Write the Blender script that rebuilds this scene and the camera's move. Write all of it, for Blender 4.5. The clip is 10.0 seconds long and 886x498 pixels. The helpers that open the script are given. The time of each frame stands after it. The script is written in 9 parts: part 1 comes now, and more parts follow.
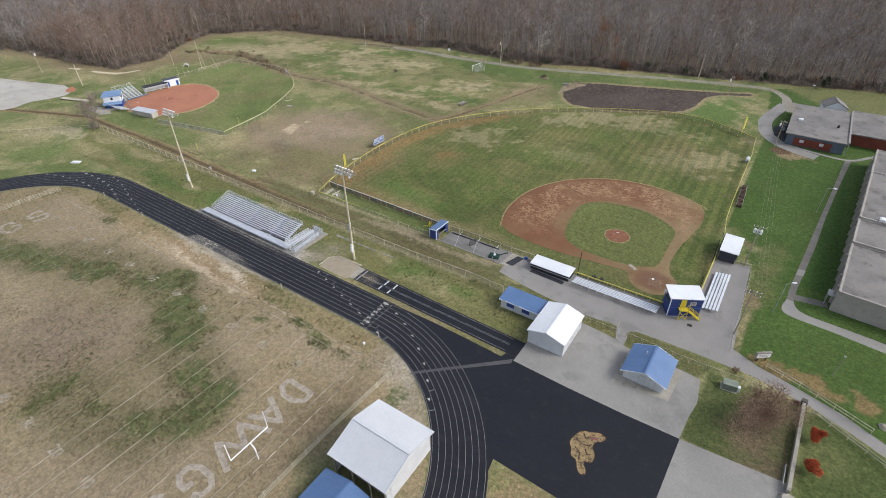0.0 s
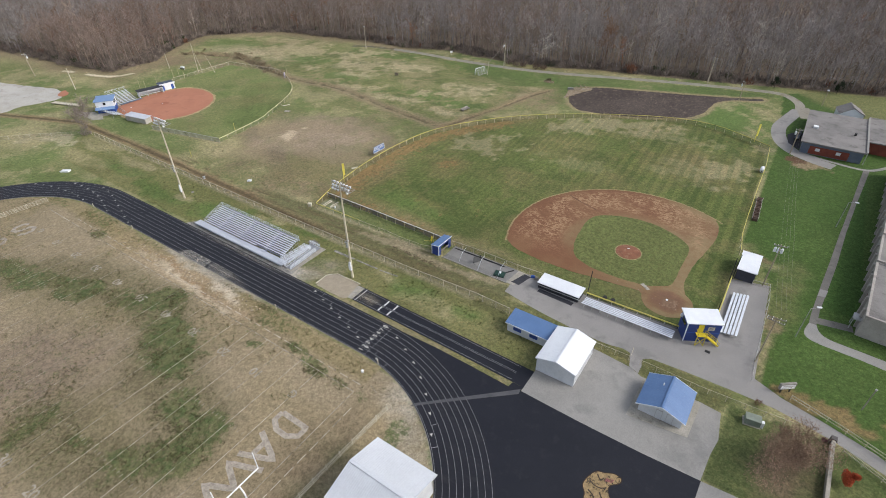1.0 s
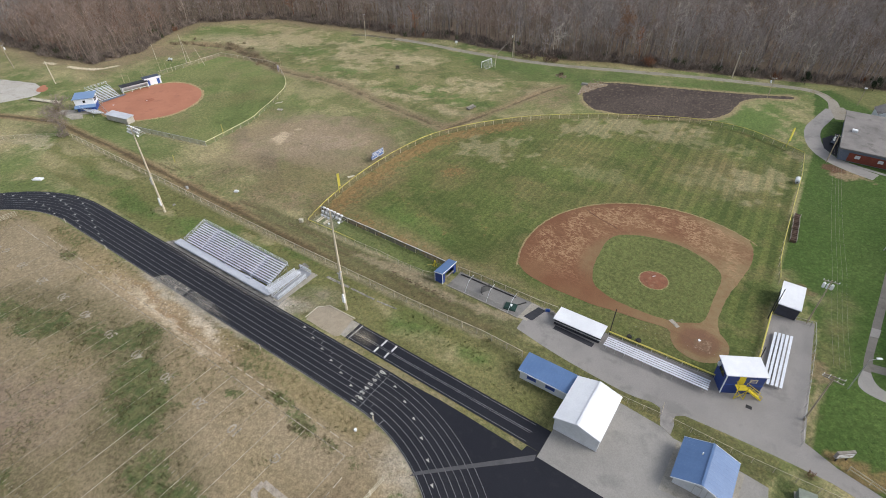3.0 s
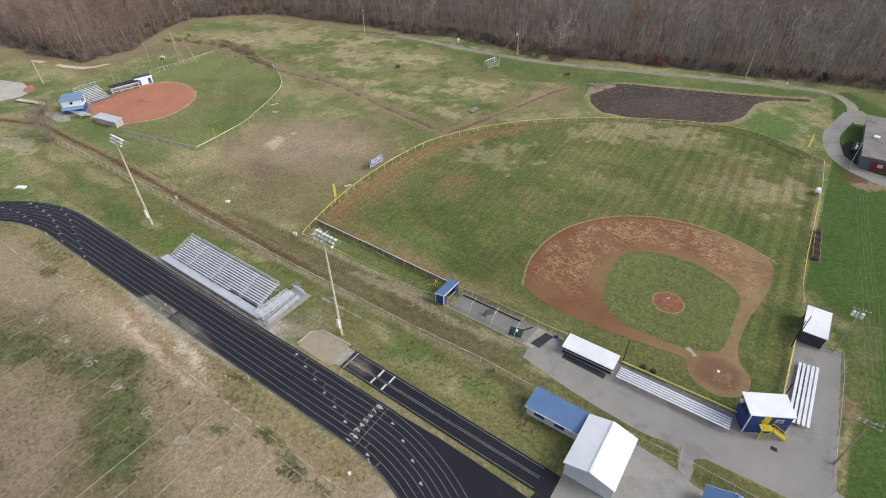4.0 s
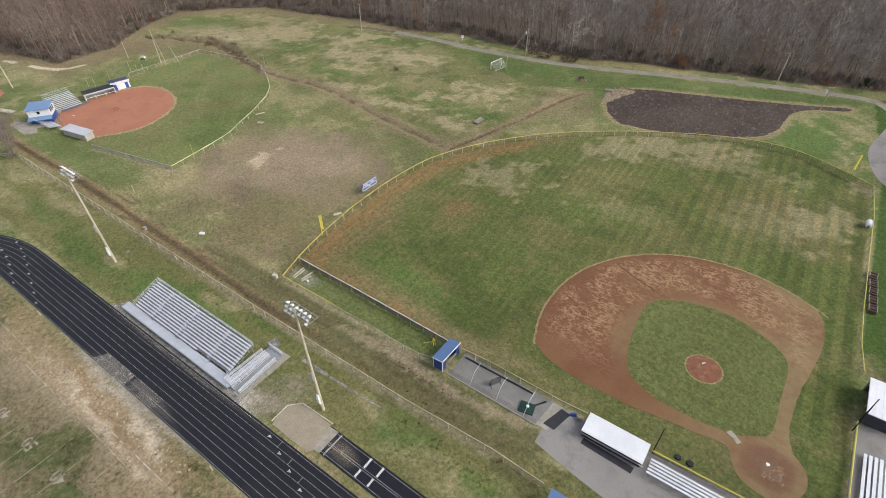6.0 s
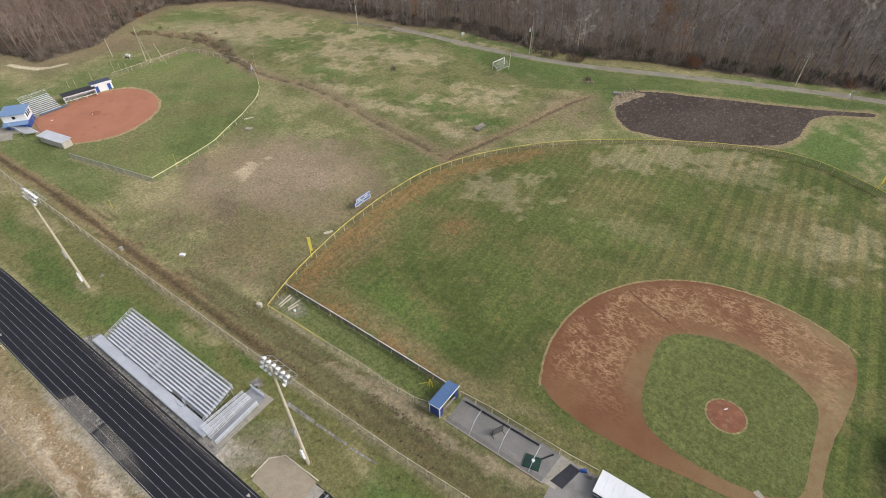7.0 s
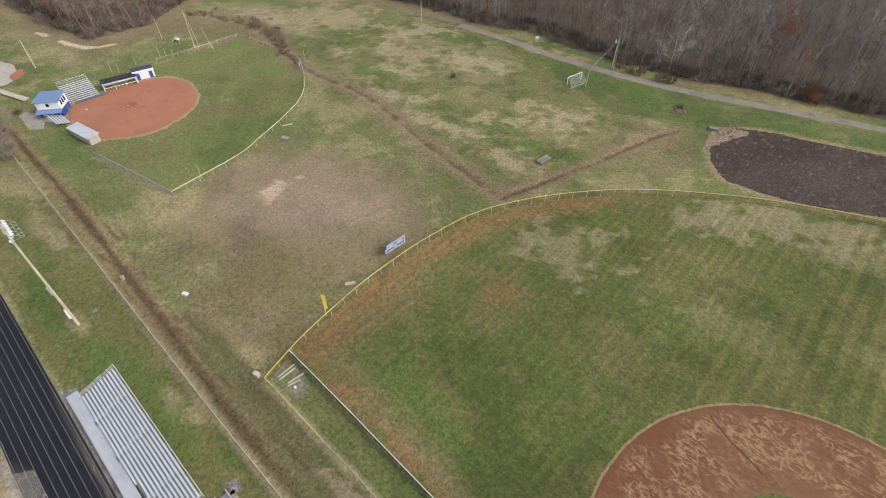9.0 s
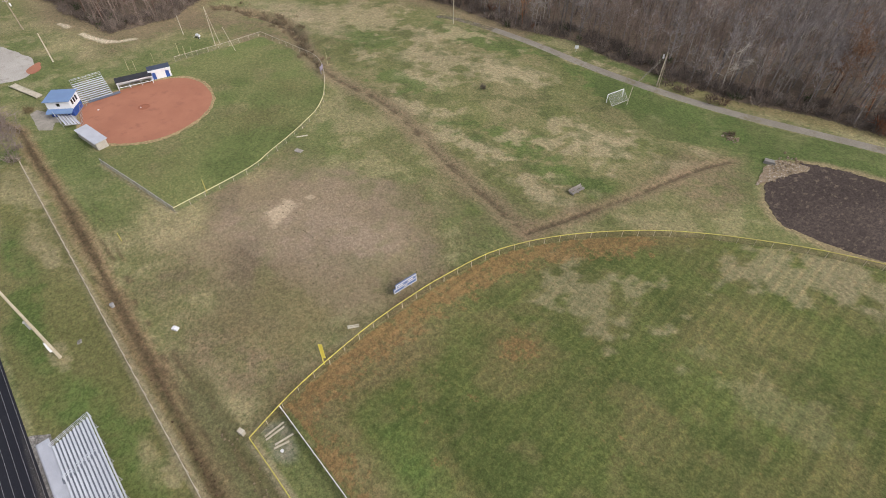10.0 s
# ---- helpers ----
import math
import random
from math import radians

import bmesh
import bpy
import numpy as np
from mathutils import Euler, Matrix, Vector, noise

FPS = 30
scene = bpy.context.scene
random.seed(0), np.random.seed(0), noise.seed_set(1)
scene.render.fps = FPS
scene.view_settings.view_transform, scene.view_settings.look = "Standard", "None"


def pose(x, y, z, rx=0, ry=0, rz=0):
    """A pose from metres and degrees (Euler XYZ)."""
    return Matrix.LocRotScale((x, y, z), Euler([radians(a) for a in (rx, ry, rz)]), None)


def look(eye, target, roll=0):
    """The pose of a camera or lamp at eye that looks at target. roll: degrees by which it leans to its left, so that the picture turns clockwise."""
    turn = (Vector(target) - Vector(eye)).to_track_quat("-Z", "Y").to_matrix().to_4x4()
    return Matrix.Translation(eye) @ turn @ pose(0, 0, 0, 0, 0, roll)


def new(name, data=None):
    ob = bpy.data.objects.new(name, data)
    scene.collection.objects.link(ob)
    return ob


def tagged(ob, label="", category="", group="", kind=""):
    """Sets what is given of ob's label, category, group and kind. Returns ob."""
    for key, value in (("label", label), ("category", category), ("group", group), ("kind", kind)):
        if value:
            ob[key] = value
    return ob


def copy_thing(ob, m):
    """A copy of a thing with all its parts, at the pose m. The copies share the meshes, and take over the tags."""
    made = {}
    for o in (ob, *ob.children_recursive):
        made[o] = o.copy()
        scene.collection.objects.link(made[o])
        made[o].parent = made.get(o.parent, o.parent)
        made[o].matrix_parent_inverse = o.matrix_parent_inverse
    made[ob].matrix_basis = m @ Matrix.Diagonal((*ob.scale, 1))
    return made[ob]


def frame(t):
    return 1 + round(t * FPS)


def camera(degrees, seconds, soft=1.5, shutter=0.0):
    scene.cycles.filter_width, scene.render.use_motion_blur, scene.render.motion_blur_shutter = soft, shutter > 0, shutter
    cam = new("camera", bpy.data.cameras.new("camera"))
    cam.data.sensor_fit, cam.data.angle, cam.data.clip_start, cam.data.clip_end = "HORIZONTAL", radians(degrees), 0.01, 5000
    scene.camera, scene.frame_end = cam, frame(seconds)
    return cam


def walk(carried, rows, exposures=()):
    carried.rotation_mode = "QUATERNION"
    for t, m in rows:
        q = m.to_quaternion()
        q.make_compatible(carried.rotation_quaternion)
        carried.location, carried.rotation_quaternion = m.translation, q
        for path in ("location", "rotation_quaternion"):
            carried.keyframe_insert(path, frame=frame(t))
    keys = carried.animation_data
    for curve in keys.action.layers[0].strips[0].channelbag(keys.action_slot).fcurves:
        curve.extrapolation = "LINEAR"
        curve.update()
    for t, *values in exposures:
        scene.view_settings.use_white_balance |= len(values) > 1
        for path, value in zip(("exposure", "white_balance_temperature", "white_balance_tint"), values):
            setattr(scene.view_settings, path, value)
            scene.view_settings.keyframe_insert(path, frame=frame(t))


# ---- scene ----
from mathutils import geometry

cam = camera(80.8, 10.0, soft=0.95)
ROWS = [
    (0, (-0.492, -0.806, 72.006), (-1.412, 0.53, 70.837), -0.8),
    (0.5, (-2.683, 2.038, 72.099), (-3.604, 3.373, 70.929), -0.8),
    (1, (-4.835, 4.852, 72.169), (-5.756, 6.183, 70.994), -0.8),
    (1.5, (-7.005, 7.864, 72.221), (-7.923, 9.186, 71.033), -0.9),
    (2, (-9.122, 10.978, 72.236), (-10.038, 12.291, 71.037), -0.9),
    (2.5, (-11.39, 14.196, 72.279), (-12.303, 15.498, 71.065), -0.9),
    (4, (-18.576, 24.442, 72.756), (-19.478, 25.714, 71.504), -0.9),
    (4.5, (-21.072, 28.213, 72.856), (-21.972, 29.477, 71.594), -0.9),
    (5, (-23.536, 32.154, 72.967), (-24.435, 33.409, 71.695), -1.0),
    (5.5, (-26.029, 36.317, 73.031), (-26.927, 37.561, 71.748), -1.1),
    (7, (-34.561, 49.817, 73.142), (-35.442, 51.023, 71.812), -1.2),
    (7.5, (-37.572, 54.723, 73.118), (-38.453, 55.914, 71.774), -1.1),
    (8, (-40.893, 59.92, 73.052), (-41.812, 61.064, 71.692), -0.9),
    (8.5, (-44.35, 65.316, 72.869), (-45.313, 66.405, 71.496), -0.8),
    (9, (-48.06, 70.826, 72.746), (-49.064, 71.861, 71.36), -0.6),
    (9.5, (-52.099, 76.376, 72.638), (-53.13, 77.364, 71.239), -0.5),
    (10, (-56.46, 81.863, 72.558), (-57.515, 82.808, 71.146), -0.4),
]
walk(cam, [(t, look(eye, target, roll)) for t, eye, target, roll in ROWS],
     [(0.0, 0.57, 6320, 10), (2.5, 0.57, 6400, 10), (5.5, 0.55, 6550, 10), (8.5, 0.50, 6690, 12), (10.0, 0.48, 6660, 14)])
SUN_AZ, SUN_EL = 20.5, 40.0          # degrees, from +x towards +y

# ---- light ----
world = bpy.data.worlds.new("overcast_sky")
scene.world = world
world.use_nodes = True
wn, wl = world.node_tree.nodes, world.node_tree.links
wn.clear()
sky = wn.new("ShaderNodeTexSky")
sky.sky_type = "NISHITA"
sky.sun_disc = False
sky.sun_elevation = radians(SUN_EL)
sky.sun_rotation = radians(90 - SUN_AZ)
sky.dust_density, sky.ozone_density = 3.0, 1.0
grey = wn.new("ShaderNodeHueSaturation")
grey.inputs["Saturation"].default_value = 0.5
bg = wn.new("ShaderNodeBackground")
bg.inputs["Strength"].default_value = 0.15
wout = wn.new("ShaderNodeOutputWorld")
wl.new(sky.outputs[0], grey.inputs["Color"])
wl.new(grey.outputs[0], bg.inputs["Color"])
wl.new(bg.outputs[0], wout.inputs["Surface"])

sun_data = bpy.data.lights.new("sun", "SUN")
sun_data.energy, sun_data.angle, sun_data.color = 1.05, radians(22), (1.0, 0.98, 0.95)
sun = new("sun", sun_data)
ca, sa, ce, se = math.cos(radians(SUN_AZ)), math.sin(radians(SUN_AZ)), math.cos(radians(SUN_EL)), math.sin(radians(SUN_EL))
sun.matrix_world = look((200 * ca * ce, 200 * sa * ce, 200 * se), (0, 0, 0))


# ---- materials ----
def nodes_of(name):
    m = bpy.data.materials.new(name)
    m.use_nodes = True
    nt = m.node_tree
    nt.nodes.clear()
    out = nt.nodes.new("ShaderNodeOutputMaterial")
    bsdf = nt.nodes.new("ShaderNodeBsdfPrincipled")
    nt.links.new(bsdf.outputs[0], out.inputs["Surface"])
    return m, nt, bsdf, out


def noise_node(nt, scale, detail=5.0, rough=0.6, stretch=None, seed=0.0):
    """World-space noise, scale in repeats a metre."""
    pos = nt.nodes.new("ShaderNodeNewGeometry")
    src = pos.outputs["Position"]
    mp = nt.nodes.new("ShaderNodeMapping")
    mp.inputs["Location"].default_value = (seed * 13.1, seed * 7.7, seed * 3.3)
    if stretch:
        mp.inputs["Scale"].default_value = stretch
    nt.links.new(src, mp.inputs["Vector"])
    n = nt.nodes.new("ShaderNodeTexNoise")
    n.inputs["Scale"].default_value = scale
    n.inputs["Detail"].default_value = detail
    n.inputs["Roughness"].default_value = rough
    nt.links.new(mp.outputs[0], n.inputs["Vector"])
    return n.outputs["Fac"]


def spread(nt, fac, lo, hi, a=0.0, b=1.0):
    r = nt.nodes.new("ShaderNodeMapRange")
    r.interpolation_type = "SMOOTHSTEP"
    for k, v in zip(("From Min", "From Max", "To Min", "To Max"), (lo, hi, a, b)):
        r.inputs[k].default_value = v
    nt.links.new(fac, r.inputs["Value"])
    return r.outputs[0]


def blend(nt, fac, a, b, mode="MIX"):
    m = nt.nodes.new("ShaderNodeMix")
    m.data_type, m.blend_type = "RGBA", mode
    for key, v in ((0, fac), (6, a), (7, b)):
        if isinstance(v, (tuple, list)):
            m.inputs[key].default_value = (*v, 1)[:4]
        elif isinstance(v, (int, float)):
            m.inputs[key].default_value = v
        else:
            nt.links.new(v, m.inputs[key])
    return m.outputs[2]


def times(nt, col, fac, lo, hi, a, b):
    """col multiplied by a value between a and b that follows fac from lo to hi."""
    g = nt.nodes.new("ShaderNodeCombineColor")
    v = spread(nt, fac, lo, hi, a, b)
    for k in range(3):
        nt.links.new(v, g.inputs[k])
    return blend(nt, 1.0, col, g.outputs[0], "MULTIPLY")


def relief(nt, bsdf, fac, height):
    b = nt.nodes.new("ShaderNodeBump")
    b.inputs["Strength"].default_value = 1.0
    b.inputs["Distance"].default_value = height
    nt.links.new(fac, b.inputs["Height"])
    nt.links.new(b.outputs[0], bsdf.inputs["Normal"])


def surf(name, c1, c2=None, s1=0.3, c3=None, s3=2.0, grain=0.15, gs=8.0, rough=0.85, metal=0.0, bump=0.0, stretch=None, spec=0.3):
    """A surface of two colours in broad patches, stains of a third, grain and relief."""
    m, nt, bsdf, _ = nodes_of(name)
    c2 = c2 or tuple(0.8 * v for v in c1)
    col = blend(nt, spread(nt, noise_node(nt, s1, 6, 0.62, stretch), 0.36, 0.64), c1, c2)
    if c3:
        col = blend(nt, spread(nt, noise_node(nt, s3, 6, 0.65, stretch, 3), 0.52, 0.68), col, c3)
    fine = noise_node(nt, gs, 4, 0.7, stretch, 5)
    col = times(nt, col, fine, 0.3, 0.7, 1 - grain, 1 + grain)
    nt.links.new(col, bsdf.inputs["Base Color"])
    bsdf.inputs["Roughness"].default_value = rough
    bsdf.inputs["Metallic"].default_value = metal
    bsdf.inputs["Specular IOR Level"].default_value = spec
    if bump:
        relief(nt, bsdf, fine, bump)
    return m


def worn(name, col, keep=0.6, s=3.0, rough=0.8, amp=1.0):
    """Paint that has flaked away in places and shows what lies under it."""
    m, nt, bsdf, out = nodes_of(name)
    c = times(nt, col, noise_node(nt, 6.0, 4, 0.6), 0.3, 0.7, 0.85, 1.1)
    nt.links.new(c, bsdf.inputs["Base Color"])
    bsdf.inputs["Roughness"].default_value = rough
    hole = nt.nodes.new("ShaderNodeBsdfTransparent")
    mix = nt.nodes.new("ShaderNodeMixShader")
    fac = spread(nt, noise_node(nt, s, 6, 0.7, None, 2), 0.30, 0.72, min(1.0, keep + 0.3 * amp), max(0.0, keep - 0.35 * amp))
    nt.links.new(fac, mix.inputs[0])
    nt.links.new(hole.outputs[0], mix.inputs[1])
    nt.links.new(bsdf.outputs[0], mix.inputs[2])
    nt.links.new(mix.outputs[0], out.inputs["Surface"])
    return m


def netting(name, col, cover):
    """Woven wire or net, far finer than can be told apart: a share of it is wire, the rest is open."""
    m, nt, bsdf, out = nodes_of(name)
    bsdf.inputs["Base Color"].default_value = (*col, 1)
    bsdf.inputs["Roughness"].default_value = 0.6
    hole = nt.nodes.new("ShaderNodeBsdfTransparent")
    mix = nt.nodes.new("ShaderNodeMixShader")
    fac = spread(nt, noise_node(nt, 0.5, 3, 0.6), 0.3, 0.7, cover * 0.8, cover * 1.2)
    nt.links.new(fac, mix.inputs[0])
    nt.links.new(hole.outputs[0], mix.inputs[1])
    nt.links.new(bsdf.outputs[0], mix.inputs[2])
    nt.links.new(mix.outputs[0], out.inputs["Surface"])
    return m


def tinted(name, attribute, rough=0.9, grain=0.25, gs=1.5):
    """Takes its colour from a colour attribute of the mesh, with grain on it."""
    m, nt, bsdf, _ = nodes_of(name)
    at = nt.nodes.new("ShaderNodeAttribute")
    at.attribute_name = attribute
    col = times(nt, at.outputs["Color"], noise_node(nt, gs, 4, 0.7), 0.3, 0.7, 1 - grain, 1 + grain)
    nt.links.new(col, bsdf.inputs["Base Color"])
    bsdf.inputs["Roughness"].default_value = rough
    bsdf.inputs["Specular IOR Level"].default_value = 0.15
    return m


ASPHALT_TRACK = surf("track_asphalt", (0.0090, 0.0096, 0.0147), (0.0120, 0.0127, 0.0180), 0.12, (0.0185, 0.0188, 0.0223), 0.5, 0.25, 9.0, 0.75, bump=0.004, stretch=(0.35, 1, 1))
ASPHALT_APRON = surf("apron_asphalt", (0.0070, 0.0079, 0.0135), (0.0088, 0.0097, 0.0155), 0.15, (0.0125, 0.0133, 0.018), 0.6, 0.22, 9.0, 0.72, bump=0.004)
PAVING = surf("grey_pavement", (0.250, 0.236, 0.222), (0.222, 0.21, 0.198), 0.12, (0.185, 0.176, 0.166), 0.25, 0.10, 6.0, 0.85, bump=0.003)
ROAD_FADED = worn("grassed_over_gravel", (0.22, 0.19, 0.14), 0.5, 0.4)
ROAD_GRAVEL = surf("worn_gravel_road", (0.25, 0.228, 0.19), (0.205, 0.184, 0.15), 0.1, (0.18, 0.155, 0.105), 0.35, 0.2, 5.0, 0.95, bump=0.01)
CONCRETE = surf("concrete_slab", (0.265, 0.253, 0.234), (0.232, 0.222, 0.206), 0.1, (0.195, 0.188, 0.176), 0.13, 0.1, 5.0, 0.85, bump=0.002)
RAMP_DECK = surf("scuffed_aluminium_deck", (0.335, 0.345, 0.36), (0.27, 0.28, 0.295), 0.8, None, 2, 0.12, 6.0, 0.45, 0.25)
STAINED_SLAB = surf("stained_concrete", (0.235, 0.222, 0.200), (0.135, 0.127, 0.112), 0.5, (0.30, 0.285, 0.255), 1.4, 0.5, 5.0, 0.9, bump=0.004)
CONCRETE_OLD = surf("old_concrete", (0.33, 0.305, 0.26), (0.27, 0.25, 0.21), 0.4, (0.2, 0.185, 0.15), 1.0, 0.16, 6.0, 0.9, bump=0.004)
LOT = surf("parking_lot_gravel", (0.42, 0.40, 0.36), (0.36, 0.34, 0.30), 0.08, (0.30, 0.28, 0.25), 0.3, 0.14, 4.0, 0.95)
PATH = surf("brown_grey_path_asphalt", (0.165, 0.152, 0.135), (0.135, 0.124, 0.11), 0.25, (0.11, 0.10, 0.088), 0.6, 0.14, 6.0, 0.9, bump=0.004)
SAND = surf("pit_sand", (0.315, 0.268, 0.20), (0.275, 0.232, 0.17), 0.8, None, 2, 0.15, 7.0, 0.95, bump=0.02)
DIRT_SOFT = surf("red_clay_sand", (0.375, 0.163, 0.100), (0.335, 0.143, 0.087), 0.12, (0.30, 0.13, 0.082), 0.3, 0.07, 6.0, 0.95, bump=0.006)
MUD = surf("dark_wet_basin_soil", (0.046, 0.034, 0.028), (0.072, 0.055, 0.045), 0.06, (0.120, 0.094, 0.070), 0.9, 0.45, 3.0, 0.95, bump=0.05, stretch=(1, 0.6, 1))
RIPRAP = surf("pale_riprap", (0.25, 0.195, 0.125), (0.18, 0.135, 0.085), 1.2, (0.45, 0.42, 0.38), 2.5, 0.3, 5.0, 0.95, bump=0.06)
WHITE_LINE = worn("white_line_paint", (0.52, 0.52, 0.52), 0.58, 3.0)
LANE_PAINT = worn("thin_lane_paint", (0.38, 0.38, 0.39), 0.68, 1.2, amp=0.5)
TRACK_MARK = worn("pale_track_marking", (0.60, 0.58, 0.52), 0.8, 4.0)
FIELD_LINE = worn("faded_field_paint", (0.52, 0.46, 0.36), 0.50, 0.3)
FIELD_LINE_FRESH = worn("broken_field_paint", (0.55, 0.49, 0.39), 0.66, 0.22, amp=1.1)
FIELD_NUMBER = worn("faded_number_paint", (0.48, 0.43, 0.345), 0.56, 1.2, amp=0.6)
FIELD_LETTER = worn("faded_letter_paint", (0.49, 0.43, 0.355), 0.60, 1.6, amp=0.5)
WHITE_METAL = surf("white_metal_roof", (0.71, 0.725, 0.745), (0.64, 0.655, 0.68), 0.25, None, 2, 0.03, 4.0, 0.45, spec=0.4)
RIBBED_WHITE = surf("weathered_white_ribbed_roof", (0.53, 0.545, 0.57), (0.50, 0.515, 0.54), 0.25, None, 2, 0.04, 4.0, 0.5, spec=0.35)
WHITE_SIDING = surf("white_metal_siding", (0.55, 0.56, 0.57), (0.48, 0.49, 0.50), 0.4, None, 2, 0.05, 5.0, 0.5)
BLUE_METAL = surf("blue_metal_roof", (0.092, 0.165, 0.315), (0.078, 0.145, 0.285), 0.35, None, 2, 0.05, 4.0, 0.42, spec=0.5)
# blue roof metal, its base colour lightened to carry the sky's reflection
BLUE_SKY_SHEEN = surf("blue_metal_roof_sky_sheen", (0.15, 0.245, 0.41), (0.13, 0.215, 0.37), 0.35, None, 2, 0.05, 4.0, 0.42, spec=0.5)
BLUE_PAINT = surf("dark_blue_paint", (0.030, 0.056, 0.20), (0.024, 0.045, 0.165), 0.5, None, 2, 0.1, 5.0, 0.5)
BLUE_TRIM = surf("bright_blue_trim", (0.035, 0.09, 0.33), None, 0.5, None, 2, 0.06, 5.0, 0.5)
YELLOW = surf("yellow_paint", (0.62, 0.50, 0.035), (0.50, 0.40, 0.03), 0.6, None, 2, 0.08, 5.0, 0.5)
POLE_YELLOW = surf("bright_yellow_paint", (0.72, 0.62, 0.12), (0.62, 0.52, 0.09), 0.6, None, 2, 0.08, 5.0, 0.45)
CREAM_CAP = surf("cream_fence_cap", (0.58, 0.55, 0.30), (0.48, 0.45, 0.24), 0.25, None, 2, 0.1, 5.0, 0.55)
YELLOW_CAP = surf("yellow_fence_cap", (0.52, 0.46, 0.10), (0.42, 0.36, 0.10), 0.25, None, 2, 0.1, 5.0, 0.55)
ALU = surf("brushed_aluminium", (0.66, 0.69, 0.73), (0.60, 0.63, 0.67), 0.4, None, 2, 0.05, 6.0, 0.5, 0.25)
ALU_DECK = surf("grey_aluminium_deck", (0.50, 0.52, 0.56), (0.44, 0.46, 0.50), 0.4, None, 2, 0.07, 6.0, 0.55, 0.25)
FOOT = surf("blue_grey_tread", (0.185, 0.202, 0.236), (0.150, 0.166, 0.196), 0.5, None, 2, 0.1, 5.0, 0.6)
GALV = surf("galvanised_steel", (0.40, 0.40, 0.39), (0.32, 0.32, 0.31), 0.5, None, 2, 0.1, 5.0, 0.5, 0.4)
RUST_RAIL = surf("weathered_fence_steel", (0.48, 0.43, 0.33), (0.40, 0.35, 0.27), 0.4, None, 2, 0.12, 5.0, 0.7, 0.2)
BLACK = surf("black_paint", (0.012, 0.012, 0.013), (0.02, 0.02, 0.021), 0.5, None, 2, 0.1, 5.0, 0.6)
DARK_MAT = surf("dark_rubber_mat", (0.025, 0.026, 0.032), (0.035, 0.036, 0.042), 0.5, None, 2, 0.15, 6.0, 0.8)
POLE_WOOD = surf("grey_wood_pole", (0.34, 0.29, 0.21), (0.27, 0.225, 0.16), 0.8, None, 2, 0.12, 6.0, 0.85)
POLE_PALE = surf("pale_concrete_pole", (0.50, 0.45, 0.34), (0.42, 0.375, 0.28), 0.6, None, 2, 0.08, 6.0, 0.8)
RAIL_WOOD = surf("whitewashed_rail_wood", (0.52, 0.48, 0.38), (0.40, 0.36, 0.27), 0.6, None, 2, 0.14, 7.0, 0.85)
GREY_WOOD = surf("silvered_wood", (0.27, 0.25, 0.22), (0.20, 0.18, 0.155), 0.8, None, 2, 0.15, 7.0, 0.9)
ROOF_GREY = surf("grey_membrane_roof", (0.215, 0.20, 0.187), (0.155, 0.145, 0.137), 0.13, (0.115, 0.106, 0.098), 0.3, 0.10, 4.0, 0.9)
SCHOOL_WALL = surf("pale_school_concrete", (0.36, 0.33, 0.295), (0.30, 0.275, 0.245), 0.25, (0.25, 0.225, 0.20), 0.6, 0.06, 4.0, 0.85)
BRICK_RED = surf("red_brick_panel", (0.20, 0.055, 0.035), (0.16, 0.045, 0.03), 0.5, None, 2, 0.12, 6.0, 0.9)
BLUE_GREY = surf("blue_grey_panel", (0.13, 0.15, 0.19), (0.10, 0.12, 0.16), 0.4, None, 2, 0.06, 5.0, 0.6)
GLASS_DARK = surf("dark_window_glass", (0.015, 0.018, 0.022), None, 0.5, None, 2, 0.05, 4.0, 0.08, spec=0.6)
LAMP_WHITE = surf("white_lamp_reflector", (0.78, 0.79, 0.80), None, 0.5, None, 2, 0.03, 4.0, 0.25)
GREEN_PAD = surf("dark_green_cover", (0.015, 0.045, 0.035), None, 1.0, None, 2, 0.15, 5.0, 0.6)
GREEN_BOX = surf("grey_green_enclosure", (0.21, 0.24, 0.195), None, 1.0, None, 2, 0.08, 5.0, 0.6)
LINK = netting("chain_link", (0.36, 0.33, 0.25), 0.16)
LINK_WEEDY = netting("weed_grown_chain_link", (0.50, 0.44, 0.33), 0.30)
LINK_DARK = netting("dark_wind_screen", (0.085, 0.085, 0.084), 0.74)
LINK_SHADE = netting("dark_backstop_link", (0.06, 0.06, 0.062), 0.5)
NET_BLACK = netting("black_backstop_net", (0.02, 0.02, 0.022), 0.16)
NET_WHITE = netting("white_goal_net", (0.55, 0.55, 0.53), 0.14)
FOLIAGE = tinted("tree_twigs", "tint", 0.95, 0.25, 1.2)


